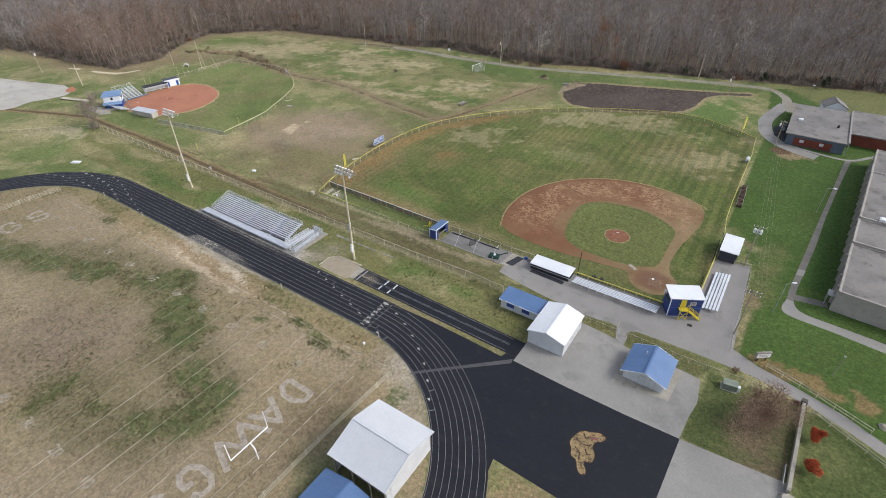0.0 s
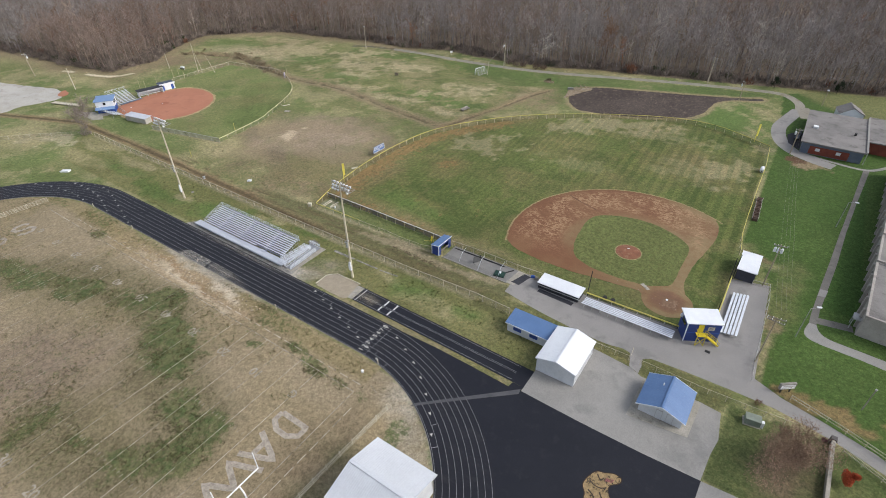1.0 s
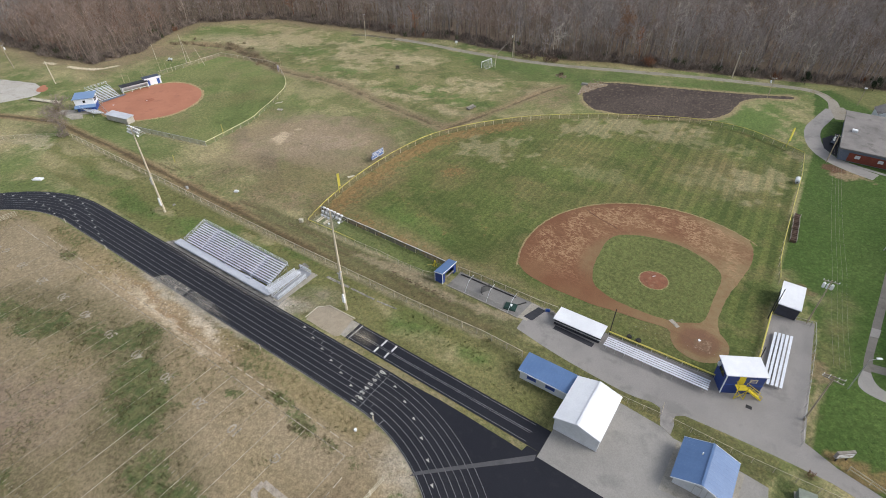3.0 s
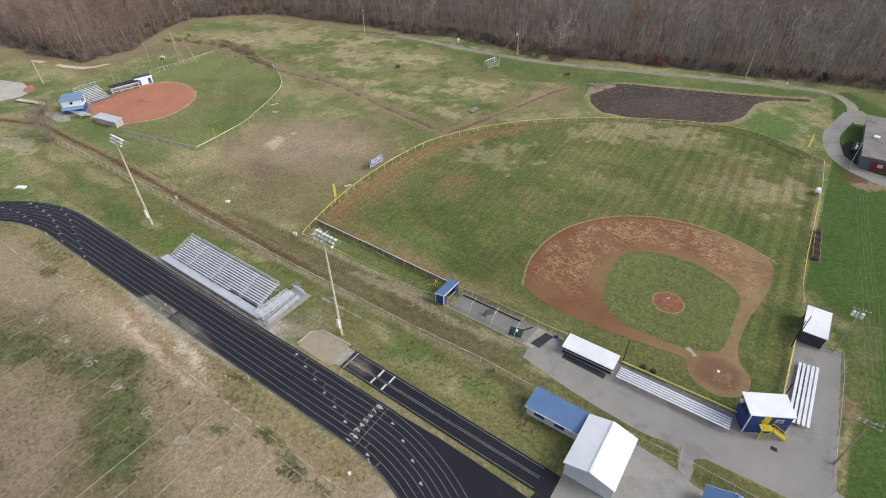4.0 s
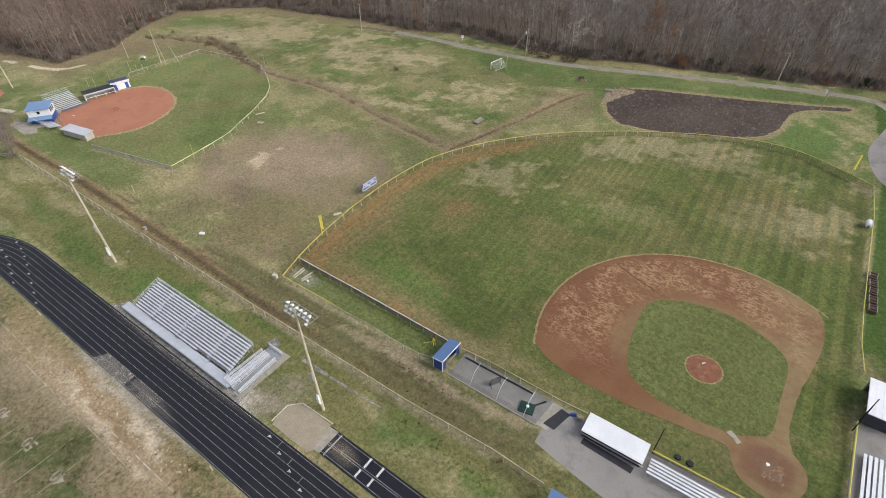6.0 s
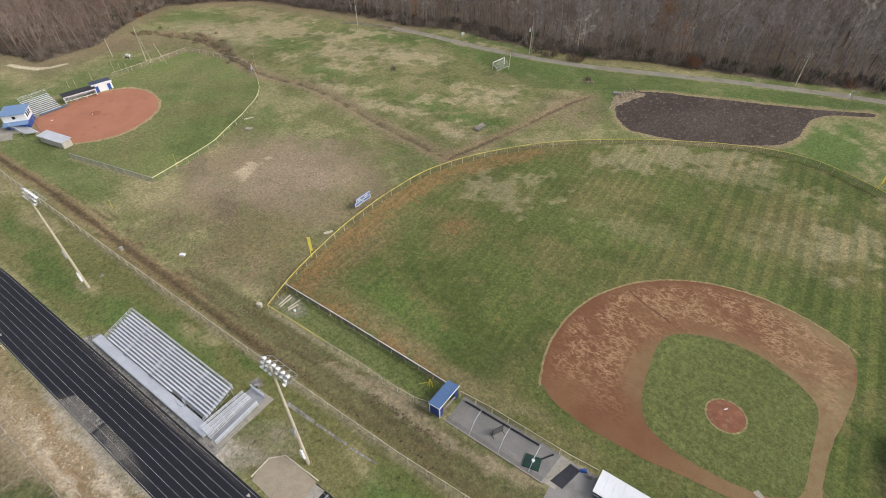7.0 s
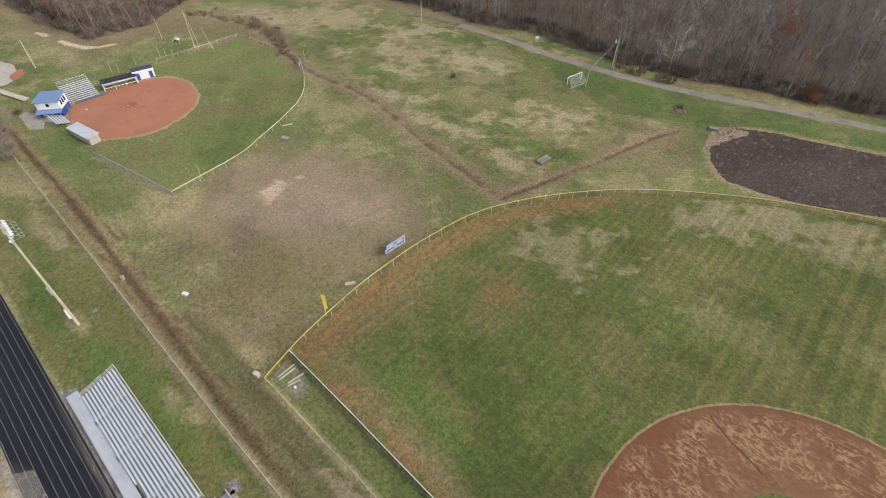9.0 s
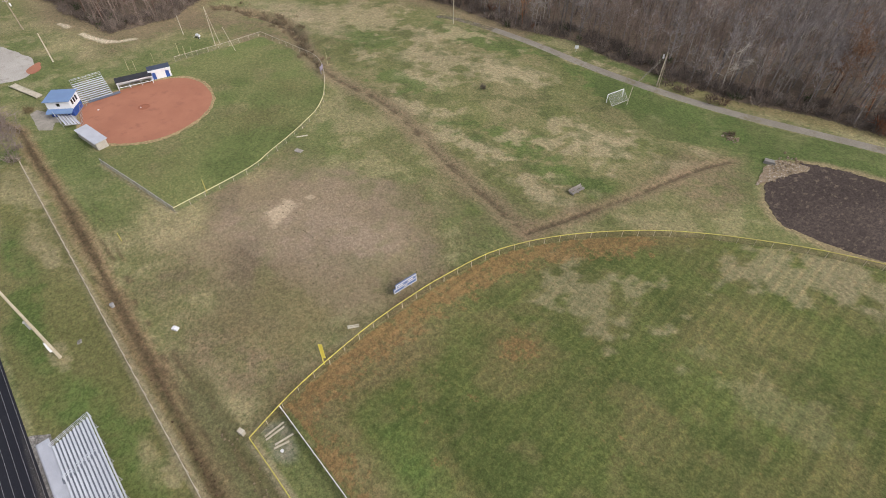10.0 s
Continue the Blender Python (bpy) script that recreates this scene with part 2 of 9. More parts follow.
def clay():
    """Raked red-brown infield dirt: paler scuffs where it was raked, tan where it is walked on."""
    m, nt, bsdf, _ = nodes_of("raked_infield_clay")

    def mask(name, fac):
        at = nt.nodes.new("ShaderNodeAttribute")
        at.attribute_name = name
        k = nt.nodes.new("ShaderNodeMath")
        k.operation = "MULTIPLY"
        nt.links.new(fac, k.inputs[0])
        nt.links.new(at.outputs["Fac"], k.inputs[1])
        return k.outputs[0]
    col = blend(nt, spread(nt, noise_node(nt, 0.09, 5, 0.6), 0.38, 0.62), (0.140, 0.058, 0.024), (0.165, 0.082, 0.036))
    col = blend(nt, mask("walked", spread(nt, noise_node(nt, 0.6, 6, 0.65, None, 7), 0.3, 0.6, 0.55, 1.0)), col, (0.205, 0.145, 0.070))
    col = blend(nt, mask("dug", spread(nt, noise_node(nt, 0.8, 6, 0.65, None, 11), 0.3, 0.6, 0.6, 1.0)), col, (0.145, 0.075, 0.042))
    soft = spread(nt, noise_node(nt, 0.22, 5, 0.62, None, 12), 0.36, 0.58, 0.12, 1.0)

    def veins(scale, stretch, seed, lo, hi):
        """Thin wandering streaks: where a noise passes its middle value."""
        off = nt.nodes.new("ShaderNodeMath")
        off.operation = "SUBTRACT"
        nt.links.new(noise_node(nt, scale, 7, 0.66, stretch, seed), off.inputs[0])
        off.inputs[1].default_value = 0.5
        size = nt.nodes.new("ShaderNodeMath")
        size.operation = "ABSOLUTE"
        nt.links.new(off.outputs[0], size.inputs[0])
        return spread(nt, size.outputs[0], lo, hi, 1.0, 0.0)
    web = nt.nodes.new("ShaderNodeMath")
    web.operation = "MAXIMUM"
    nt.links.new(veins(0.62, (0.8, 1.5, 1), 4, 0.008, 0.040), web.inputs[0])
    nt.links.new(spread(nt, noise_node(nt, 1.25, 6, 0.66, (0.75, 1.5, 1), 9), 0.52, 0.66), web.inputs[1])
    zone = nt.nodes.new("ShaderNodeMath")
    zone.operation = "MULTIPLY"
    nt.links.new(soft, zone.inputs[0])
    nt.links.new(web.outputs[0], zone.inputs[1])
    col = blend(nt, mask("raked", zone.outputs[0]), col, (0.325, 0.205, 0.112))
    fine = noise_node(nt, 5.0, 5, 0.7, None, 6)
    col = times(nt, col, fine, 0.3, 0.7, 0.86, 1.14)
    nt.links.new(col, bsdf.inputs["Base Color"])
    bsdf.inputs["Roughness"].default_value = 0.95
    relief(nt, bsdf, fine, 0.015)
    return m


CLAY = clay()


def drifted(name, col, share):
    """Dust or stain that lies thinly and fades out towards its rim."""
    m, nt, bsdf, out = nodes_of(name)
    c = times(nt, col, noise_node(nt, 5.0, 4, 0.6), 0.3, 0.7, 0.85, 1.15)
    nt.links.new(c, bsdf.inputs["Base Color"])
    bsdf.inputs["Roughness"].default_value = 0.95
    at = nt.nodes.new("ShaderNodeAttribute")
    at.attribute_name = "cover_share"
    k = nt.nodes.new("ShaderNodeMath")
    k.operation = "MULTIPLY"
    nt.links.new(at.outputs["Fac"], k.inputs[0])
    nt.links.new(spread(nt, noise_node(nt, 0.9, 7, 0.75, (0.6, 1.2, 1), 2), 0.15, 0.75, 0.0, share), k.inputs[1])
    hole = nt.nodes.new("ShaderNodeBsdfTransparent")
    mix = nt.nodes.new("ShaderNodeMixShader")
    nt.links.new(k.outputs[0], mix.inputs[0])
    nt.links.new(hole.outputs[0], mix.inputs[1])
    nt.links.new(bsdf.outputs[0], mix.inputs[2])
    nt.links.new(mix.outputs[0], out.inputs["Surface"])
    return m


DUST = drifted("drifted_sand_dust", (0.225, 0.205, 0.178), 0.85)
SAND_DRIFT = drifted("drifted_tan_sand", (0.27, 0.235, 0.18), 0.9)


def turf(name):
    """Grass and bare ground: the cover colour of the sheet, mottled by clumps, straw and blades."""
    m, nt, bsdf, _ = nodes_of(name)
    at = nt.nodes.new("ShaderNodeAttribute")
    at.attribute_name = "cover"
    col = at.outputs["Color"]
    def share(v):
        k = nt.nodes.new("ShaderNodeMath")
        k.operation = "MULTIPLY"
        nt.links.new(v, k.inputs[0])
        nt.links.new(at.outputs["Alpha"], k.inputs[1])
        return k.outputs[0]
    tuft_at = nt.nodes.new("ShaderNodeAttribute")
    tuft_at.attribute_name = "tufts"
    grow = nt.nodes.new("ShaderNodeMath")
    grow.operation = "ADD"
    nt.links.new(tuft_at.outputs["Fac"], grow.inputs[0])
    nt.links.new(noise_node(nt, 1.0, 8, 0.78, None, 14), grow.inputs[1])
    green = blend(nt, spread(nt, noise_node(nt, 0.5, 3, 0.6, None, 15), 0.4, 0.6), (0.054, 0.086, 0.026), (0.094, 0.106, 0.042))
    col = blend(nt, spread(nt, grow.outputs[0], 0.74, 0.92, 0.0, 0.8), col, green)
    rust_at = nt.nodes.new("ShaderNodeAttribute")
    rust_at.attribute_name = "rust"
    dead = nt.nodes.new("ShaderNodeMath")
    dead.operation = "ADD"
    nt.links.new(rust_at.outputs["Fac"], dead.inputs[0])
    nt.links.new(noise_node(nt, 0.6, 8, 0.75, None, 17), dead.inputs[1])
    col = blend(nt, spread(nt, dead.outputs[0], 0.76, 0.90, 0.0, 0.8), col, (0.200, 0.128, 0.058))
    mown = nt.nodes.new("ShaderNodeAttribute")
    mown.attribute_name = "mown"
    place = nt.nodes.new("ShaderNodeNewGeometry")
    axes = nt.nodes.new("ShaderNodeSeparateXYZ")
    nt.links.new(place.outputs["Position"], axes.inputs[0])
    skew = nt.nodes.new("ShaderNodeMath")
    skew.operation = "MULTIPLY_ADD"
    nt.links.new(axes.outputs["Y"], skew.inputs[0])
    skew.inputs[1].default_value = 0.035
    nt.links.new(axes.outputs["X"], skew.inputs[2])
    sway = nt.nodes.new("ShaderNodeMath")
    sway.operation = "MULTIPLY_ADD"
    nt.links.new(noise_node(nt, 0.05, 2, 0.5, None, 18), sway.inputs[0])
    sway.inputs[1].default_value = 0.6
    nt.links.new(skew.outputs[0], sway.inputs[2])

    def swaths(period):
        turn = nt.nodes.new("ShaderNodeMath")
        turn.operation = "MULTIPLY"
        nt.links.new(sway.outputs[0], turn.inputs[0])
        turn.inputs[1].default_value = 2 * math.pi / period
        wave = nt.nodes.new("ShaderNodeMath")
        wave.operation = "SINE"
        nt.links.new(turn.outputs[0], wave.inputs[0])
        return wave.outputs[0]
    broken = nt.nodes.new("ShaderNodeMath")
    broken.operation = "MULTIPLY"
    nt.links.new(mown.outputs["Fac"], broken.inputs[0])
    nt.links.new(spread(nt, noise_node(nt, 0.14, 6, 0.68, (1, 0.6, 1), 19), 0.34, 0.6, 0.15, 1.0), broken.inputs[1])
    light = blend(nt, 1.0, col, (1.24, 1.17, 1.12), "MULTIPLY")
    shade = blend(nt, 1.0, col, (0.88, 0.93, 0.87), "MULTIPLY")
    broad = blend(nt, spread(nt, swaths(3.0), -0.4, 0.4), shade, light)
    thin = blend(nt, spread(nt, swaths(1.95), -0.1, 0.85), blend(nt, 1.0, col, (0.92, 0.95, 0.92), "MULTIPLY"), light)
    striped = blend(nt, spread(nt, axes.outputs["X"], -62.0, -36.0), thin, broad)
    col = blend(nt, broken.outputs[0], col, striped)
    straw = share(spread(nt, noise_node(nt, 0.9, 9, 0.75, None, 1), 0.47, 0.62, 0.0, 0.85))
    pale = blend(nt, 1.0, col, (1.55, 1.36, 1.36), "MULTIPLY")
    col = blend(nt, straw, col, pale)
    deep = share(spread(nt, noise_node(nt, 1.4, 9, 0.76, None, 2), 0.49, 0.62, 0.0, 0.9))
    dark = blend(nt, 1.0, col, (0.52, 0.64, 0.52), "MULTIPLY")
    col = blend(nt, deep, col, dark)
    col = times(nt, col, noise_node(nt, 0.035, 4, 0.6, None, 8), 0.3, 0.7, 0.9, 1.1)
    tuft = noise_node(nt, 1.9, 3, 0.6, None, 9)
    col = times(nt, col, tuft, 0.3, 0.7, 0.80, 1.20)
    fine = noise_node(nt, 4.5, 6, 0.78, None, 3)
    col = times(nt, col, fine, 0.3, 0.7, 0.66, 1.34)
    nt.links.new(col, bsdf.inputs["Base Color"])
    bsdf.inputs["Roughness"].default_value = 0.95
    bsdf.inputs["Specular IOR Level"].default_value = 0.1
    bsdf.inputs["Sheen Weight"].default_value = 0.03
    bsdf.inputs["Sheen Roughness"].default_value = 0.6
    bsdf.inputs["Sheen Tint"].default_value = (0.78, 0.90, 0.55, 1)
    relief(nt, bsdf, fine, 0.05)
    return m


TURF = turf("turf_and_soil")


# ---- shared builders ----
class Mesh:
    """Collects boxes, rods and faces, and becomes one mesh."""

    def __init__(self):
        self.v, self.f = [], []

    def face(self, pts):
        n = len(self.v)
        self.v += [tuple(p) for p in pts]
        self.f.append(tuple(range(n, n + len(pts))))
        return self

    def box(self, x0, x1, y0, y1, z0, z1):
        n = len(self.v)
        self.v += [(x0, y0, z0), (x1, y0, z0), (x1, y1, z0), (x0, y1, z0), (x0, y0, z1), (x1, y0, z1), (x1, y1, z1), (x0, y1, z1)]
        self.f += [tuple(n + k for k in q) for q in ((3, 2, 1, 0), (4, 5, 6, 7), (0, 1, 5, 4), (1, 2, 6, 5), (2, 3, 7, 6), (3, 0, 4, 7))]
        return self

    def rod(self, p, q, r, r2=None, n=6, caps=True):
        p, q = Vector(p), Vector(q)
        r2 = r if r2 is None else r2
        d = (q - p).normalized()
        a = d.orthogonal().normalized()
        b = d.cross(a)
        k = len(self.v)
        for c, rr in ((p, r), (q, r2)):
            for i in range(n):
                w = 2 * math.pi * i / n
                self.v.append(tuple(c + rr * (math.cos(w) * a + math.sin(w) * b)))
        for i in range(n):
            j = (i + 1) % n
            self.f.append((k + i, k + j, k + n + j, k + n + i))
        if caps:
            self.f.append(tuple(k + n - 1 - i for i in range(n)))
            self.f.append(tuple(k + n + i for i in range(n)))
        return self

    def beam(self, p, q, w, h):
        """A square bar from p to q, w wide and h high."""
        p, q = Vector(p), Vector(q)
        d = (q - p).normalized()
        side = d.cross(Vector((0, 0, 1)))
        side = side.normalized() if side.length > 1e-4 else Vector((1, 0, 0))
        up = side.cross(d)
        k = len(self.v)
        for c in (p, q):
            for s, u in ((-1, -1), (1, -1), (1, 1), (-1, 1)):
                self.v.append(tuple(c + side * (s * w / 2) + up * (u * h / 2)))
        self.f += [tuple(k + i for i in f) for f in ((0, 1, 2, 3), (7, 6, 5, 4), (0, 4, 5, 1), (1, 5, 6, 2), (2, 6, 7, 3), (3, 7, 4, 0))]
        return self

    def slab(self, outline, z0, z1):
        """A flat prism over an outline."""
        tris = geometry.tessellate_polygon([[Vector((x, y, 0)) for x, y in outline]])
        k, n = len(self.v), len(outline)
        self.v += [(x, y, z1) for x, y in outline]
        for t in tris:
            a, b, c = (Vector((*outline[i], 0)) for i in t)
            up = (b - a).cross(c - a).z > 0
            self.f.append(tuple(k + i for i in (t if up else t[::-1])))
        if z1 > z0:
            self.v += [(x, y, z0) for x, y in outline]
            ccw = sum(outline[i][0] * outline[(i + 1) % n][1] - outline[(i + 1) % n][0] * outline[i][1] for i in range(n)) > 0
            for i in range(n):
                j = (i + 1) % n
                q = (k + n + i, k + n + j, k + j, k + i)
                self.f.append(q if ccw else q[::-1])
        return self

    def data(self, name, material):
        me = bpy.data.meshes.new(name)
        me.from_pydata(self.v, [], self.f)
        if material:
            me.materials.append(material)
        me.update()
        return me


def part(name, mb, material, parent, label="", at=None):
    """One mesh object under a thing or a part."""
    data = mb if isinstance(mb, bpy.types.Mesh) else mb.data(name, material)
    ob = new(name, data)
    ob.parent = parent
    if at is not None:
        ob.matrix_basis = at
    if label:
        ob["label"] = label
    return ob


def thing(name, label, category, m=None, group="", kind=""):
    ob = new(name)
    ob.empty_display_size = 0.5
    if m is not None:
        ob.matrix_basis = m
    return tagged(ob, label, category, group, kind)


def single(name, mb, material, label, category, m=None, group="", kind=""):
    ob = new(name, mb.data(name, material))
    if m is not None:
        ob.matrix_basis = m
    return tagged(ob, label, category, group, kind)


def smooth(pts, steps=8, closed=False):
    """A curve through the points."""
    out, n = [], len(pts)
    for i in range(n if closed else n - 1):
        g = [Vector(pts[(i + k) % n if closed else min(max(i + k, 0), n - 1)]) for k in (-1, 0, 1, 2)]
        for s in range(steps):
            t = s / steps
            out.append(tuple(0.5 * (2 * g[1] + (g[2] - g[0]) * t + (2 * g[0] - 5 * g[1] + 4 * g[2] - g[3]) * t * t + (3 * g[1] - g[0] - 3 * g[2] + g[3]) * t ** 3)))
    return out if closed else out + [tuple(pts[-1])]


def ragged(pts, amount, size=1.5, step=0.7):
    """A closed outline cut into short steps, its edge worn unevenly."""
    out, n = [], len(pts)
    for i in range(n):
        a, b = Vector(pts[i]), Vector(pts[(i + 1) % n])
        k = max(1, int((b - a).length / step))
        d = (b - a).normalized() if (b - a).length > 1e-6 else Vector((1, 0))
        for s in range(k):
            p = a + (b - a) * (s / k)
            w = noise.noise(Vector((p.x / size, p.y / size, 0.5))) + 0.5 * noise.noise(Vector((p.x * 3 / size, p.y * 3 / size, 2.5)))
            out.append((p.x - d.y * w * amount, p.y + d.x * w * amount))
    return out


def ribbon(pts, width, z):
    """A strip of that width along a line."""
    mb, n = Mesh(), len(pts)
    rows = []
    for i in range(n):
        a, b = Vector(pts[max(i - 1, 0)][:2]), Vector(pts[min(i + 1, n - 1)][:2])
        d = (b - a).normalized()
        p = Vector(pts[i][:2])
        rows.append(((p.x + d.y * width / 2, p.y - d.x * width / 2, z), (p.x - d.y * width / 2, p.y + d.x * width / 2, z)))
    for i in range(n - 1):
        mb.face((rows[i][0], rows[i + 1][0], rows[i + 1][1], rows[i][1]))
    return mb


def arc(cx, cy, r, a0, a1, n=40):
    return [(cx + r * math.cos(radians(a0 + (a1 - a0) * i / n)), cy + r * math.sin(radians(a0 + (a1 - a0) * i / n))) for i in range(n + 1)]


def lettering(name, text, size, material, parent, m, bold=0.0, label=""):
    """Characters of the built-in font, as a flat mesh."""
    cu = bpy.data.curves.new(name, "FONT")
    cu.body, cu.size, cu.align_x, cu.align_y, cu.offset, cu.resolution_u = text, size, "CENTER", "CENTER", bold, 2
    ob = bpy.data.objects.new(name, cu)
    scene.collection.objects.link(ob)
    me = bpy.data.meshes.new_from_object(ob)
    bpy.data.objects.remove(ob)
    me.materials.append(material)
    return part(name, me, None, parent, label, m)


def facing(x, y, z, right, up):
    """The pose of flat lettering with those directions of reading and of its top."""
    r, u = Vector(right).normalized(), Vector(up).normalized()
    n = r.cross(u)
    m = Matrix((r, u, n)).transposed().to_4x4()
    return Matrix.Translation((x, y, z)) @ m


def along(pts, spacing):
    """Even stations along a line, each with its direction."""
    seg = [(Vector(a), Vector(b)) for a, b in zip(pts[:-1], pts[1:])]
    total = sum((b - a).length for a, b in seg)
    n = max(1, round(total / spacing))
    out = []
    for k in range(n + 1):
        d = total * k / n
        for a, b in seg:
            L = (b - a).length
            if d <= L + 1e-6:
                break
            d -= L
        out.append((a + (b - a) * (min(d, L) / L if L else 0), (b - a).normalized()))
    return out


# ---- ground cover ----
def lattice(seed):
    return np.random.RandomState(seed).rand(256, 256)


def value_noise(x, y, size, seed):
    g = lattice(seed)
    u, v = x / size, y / size
    i, j = np.floor(u).astype(int), np.floor(v).astype(int)
    fu, fv = u - i, v - j
    fu, fv = fu * fu * (3 - 2 * fu), fv * fv * (3 - 2 * fv)
    a, b = g[i % 256, j % 256], g[(i + 1) % 256, j % 256]
    c, d = g[i % 256, (j + 1) % 256], g[(i + 1) % 256, (j + 1) % 256]
    return (a * (1 - fu) + b * fu) * (1 - fv) + (c * (1 - fu) + d * fu) * fv


def fbm(x, y, size, seed, octaves=4):
    s, w, total = 0.0, 1.0, 0.0
    for k in range(octaves):
        s = s + w * value_noise(x, y, size / 2 ** k, seed + k)
        total += w
        w *= 0.55
    return s / total


def step_up(v, lo, hi):
    t = np.clip((v - lo) / (hi - lo), 0, 1)
    return t * t * (3 - 2 * t)


def inside(x, y, outline):
    hit = np.zeros(x.shape, bool)
    n = len(outline)
    for i in range(n):
        (x0, y0), (x1, y1) = outline[i], outline[(i + 1) % n]
        cross = (y0 > y) != (y1 > y)
        with np.errstate(divide="ignore", invalid="ignore"):
            hit ^= cross & (x < (x1 - x0) * (y - y0) / (y1 - y0 + 1e-12) + x0)
    return hit


def distance_to(x, y, pts):
    best = np.full(x.shape, 1e9)
    for (x0, y0), (x1, y1) in zip(pts[:-1], pts[1:]):
        dx, dy = x1 - x0, y1 - y0
        t = np.clip(((x - x0) * dx + (y - y0) * dy) / (dx * dx + dy * dy), 0, 1)
        best = np.minimum(best, np.hypot(x - x0 - t * dx, y - y0 - t * dy))
    return best


# ---- plan ----
WOODS = [(-700, 60), (-420, 92), (-352, 102), (-334, 108), (-292, 111), (-264, 117), (-263, 138), (-272, 150), (-280, 165), (-284, 180), (-268, 197),
         (-254, 209), (-201, 219), (-174, 220), (-154, 227), (-136, 225), (-112, 227), (-100, 228), (-81, 236), (-50, 242), (-24, 249), (4, 257), (60, 270), (250, 310), (250, 700), (-700, 700)]
TRACK_Y, TRACK_C, TRACK_R, LANE = 51.0, (-151.2, -55.6, 19.4), 31.6, 1.03
OUTFIELD = smooth([(-99.9, 83.6), (-101.9, 90.7), (-103.2, 97.8), (-104.4, 108.0), (-104.6, 117.0), (-104.3, 124.0), (-102.8, 135.0), (-99.6, 143.5), (-95.2, 151.2), (-90.0, 158.2), (-84.5, 164.5), (-78.5, 170.0), (-72.0, 175.0), (-62.0, 181.7), (-51.5, 187.3), (-43.0, 191.2), (-33.0, 194.4), (-23.0, 194.4), (-14.0, 190.7), (-5.6, 186.2)], 4)
DITCH = [(-260, 62), (-215, 79), (-198, 78.5), (-183, 79.1), (-172, 79.0), (-160, 78.7), (-147, 78.2), (-127, 77.8), (-112, 77.3), (-98, 76.7), (-85, 76.9), (-72, 76.8), (-60, 76.8), (-50, 77.4), (-44, 78.0)]
CREEK = smooth([(-262, 152), (-252, 159.5), (-235, 165), (-221, 163), (-207, 158), (-193, 155.5), (-180, 155.2), (-167, 156.6), (-155, 155.6), (-143, 153.2), (-127, 149.7), (-115, 148.0), (-103, 146.0)], 4)
BRANCH = smooth([(-102.8, 146.4), (-100.5, 152.9), (-97.6, 163.2), (-94.9, 172.1), (-92.5, 182.2), (-89.8, 192.8), (-86.7, 200.1)], 4)
BASIN = smooth([(-77, 204), (-75.8, 195), (-70.3, 187.9), (-61, 187.2), (-51, 190.2), (-41.6, 194.8), (-33, 200.5), (-29.6, 207), (-28.6, 215), (-27.5, 221.5), (-23, 227.2), (-13.8, 232), (-14.5, 235), (-24, 230.6), (-37.6, 225.6), (-52, 220.9), (-67, 215.8), (-75, 212)], 5, True)


COVER = {}          # what the weeds follow: the ground's colour, height and how weedy it is


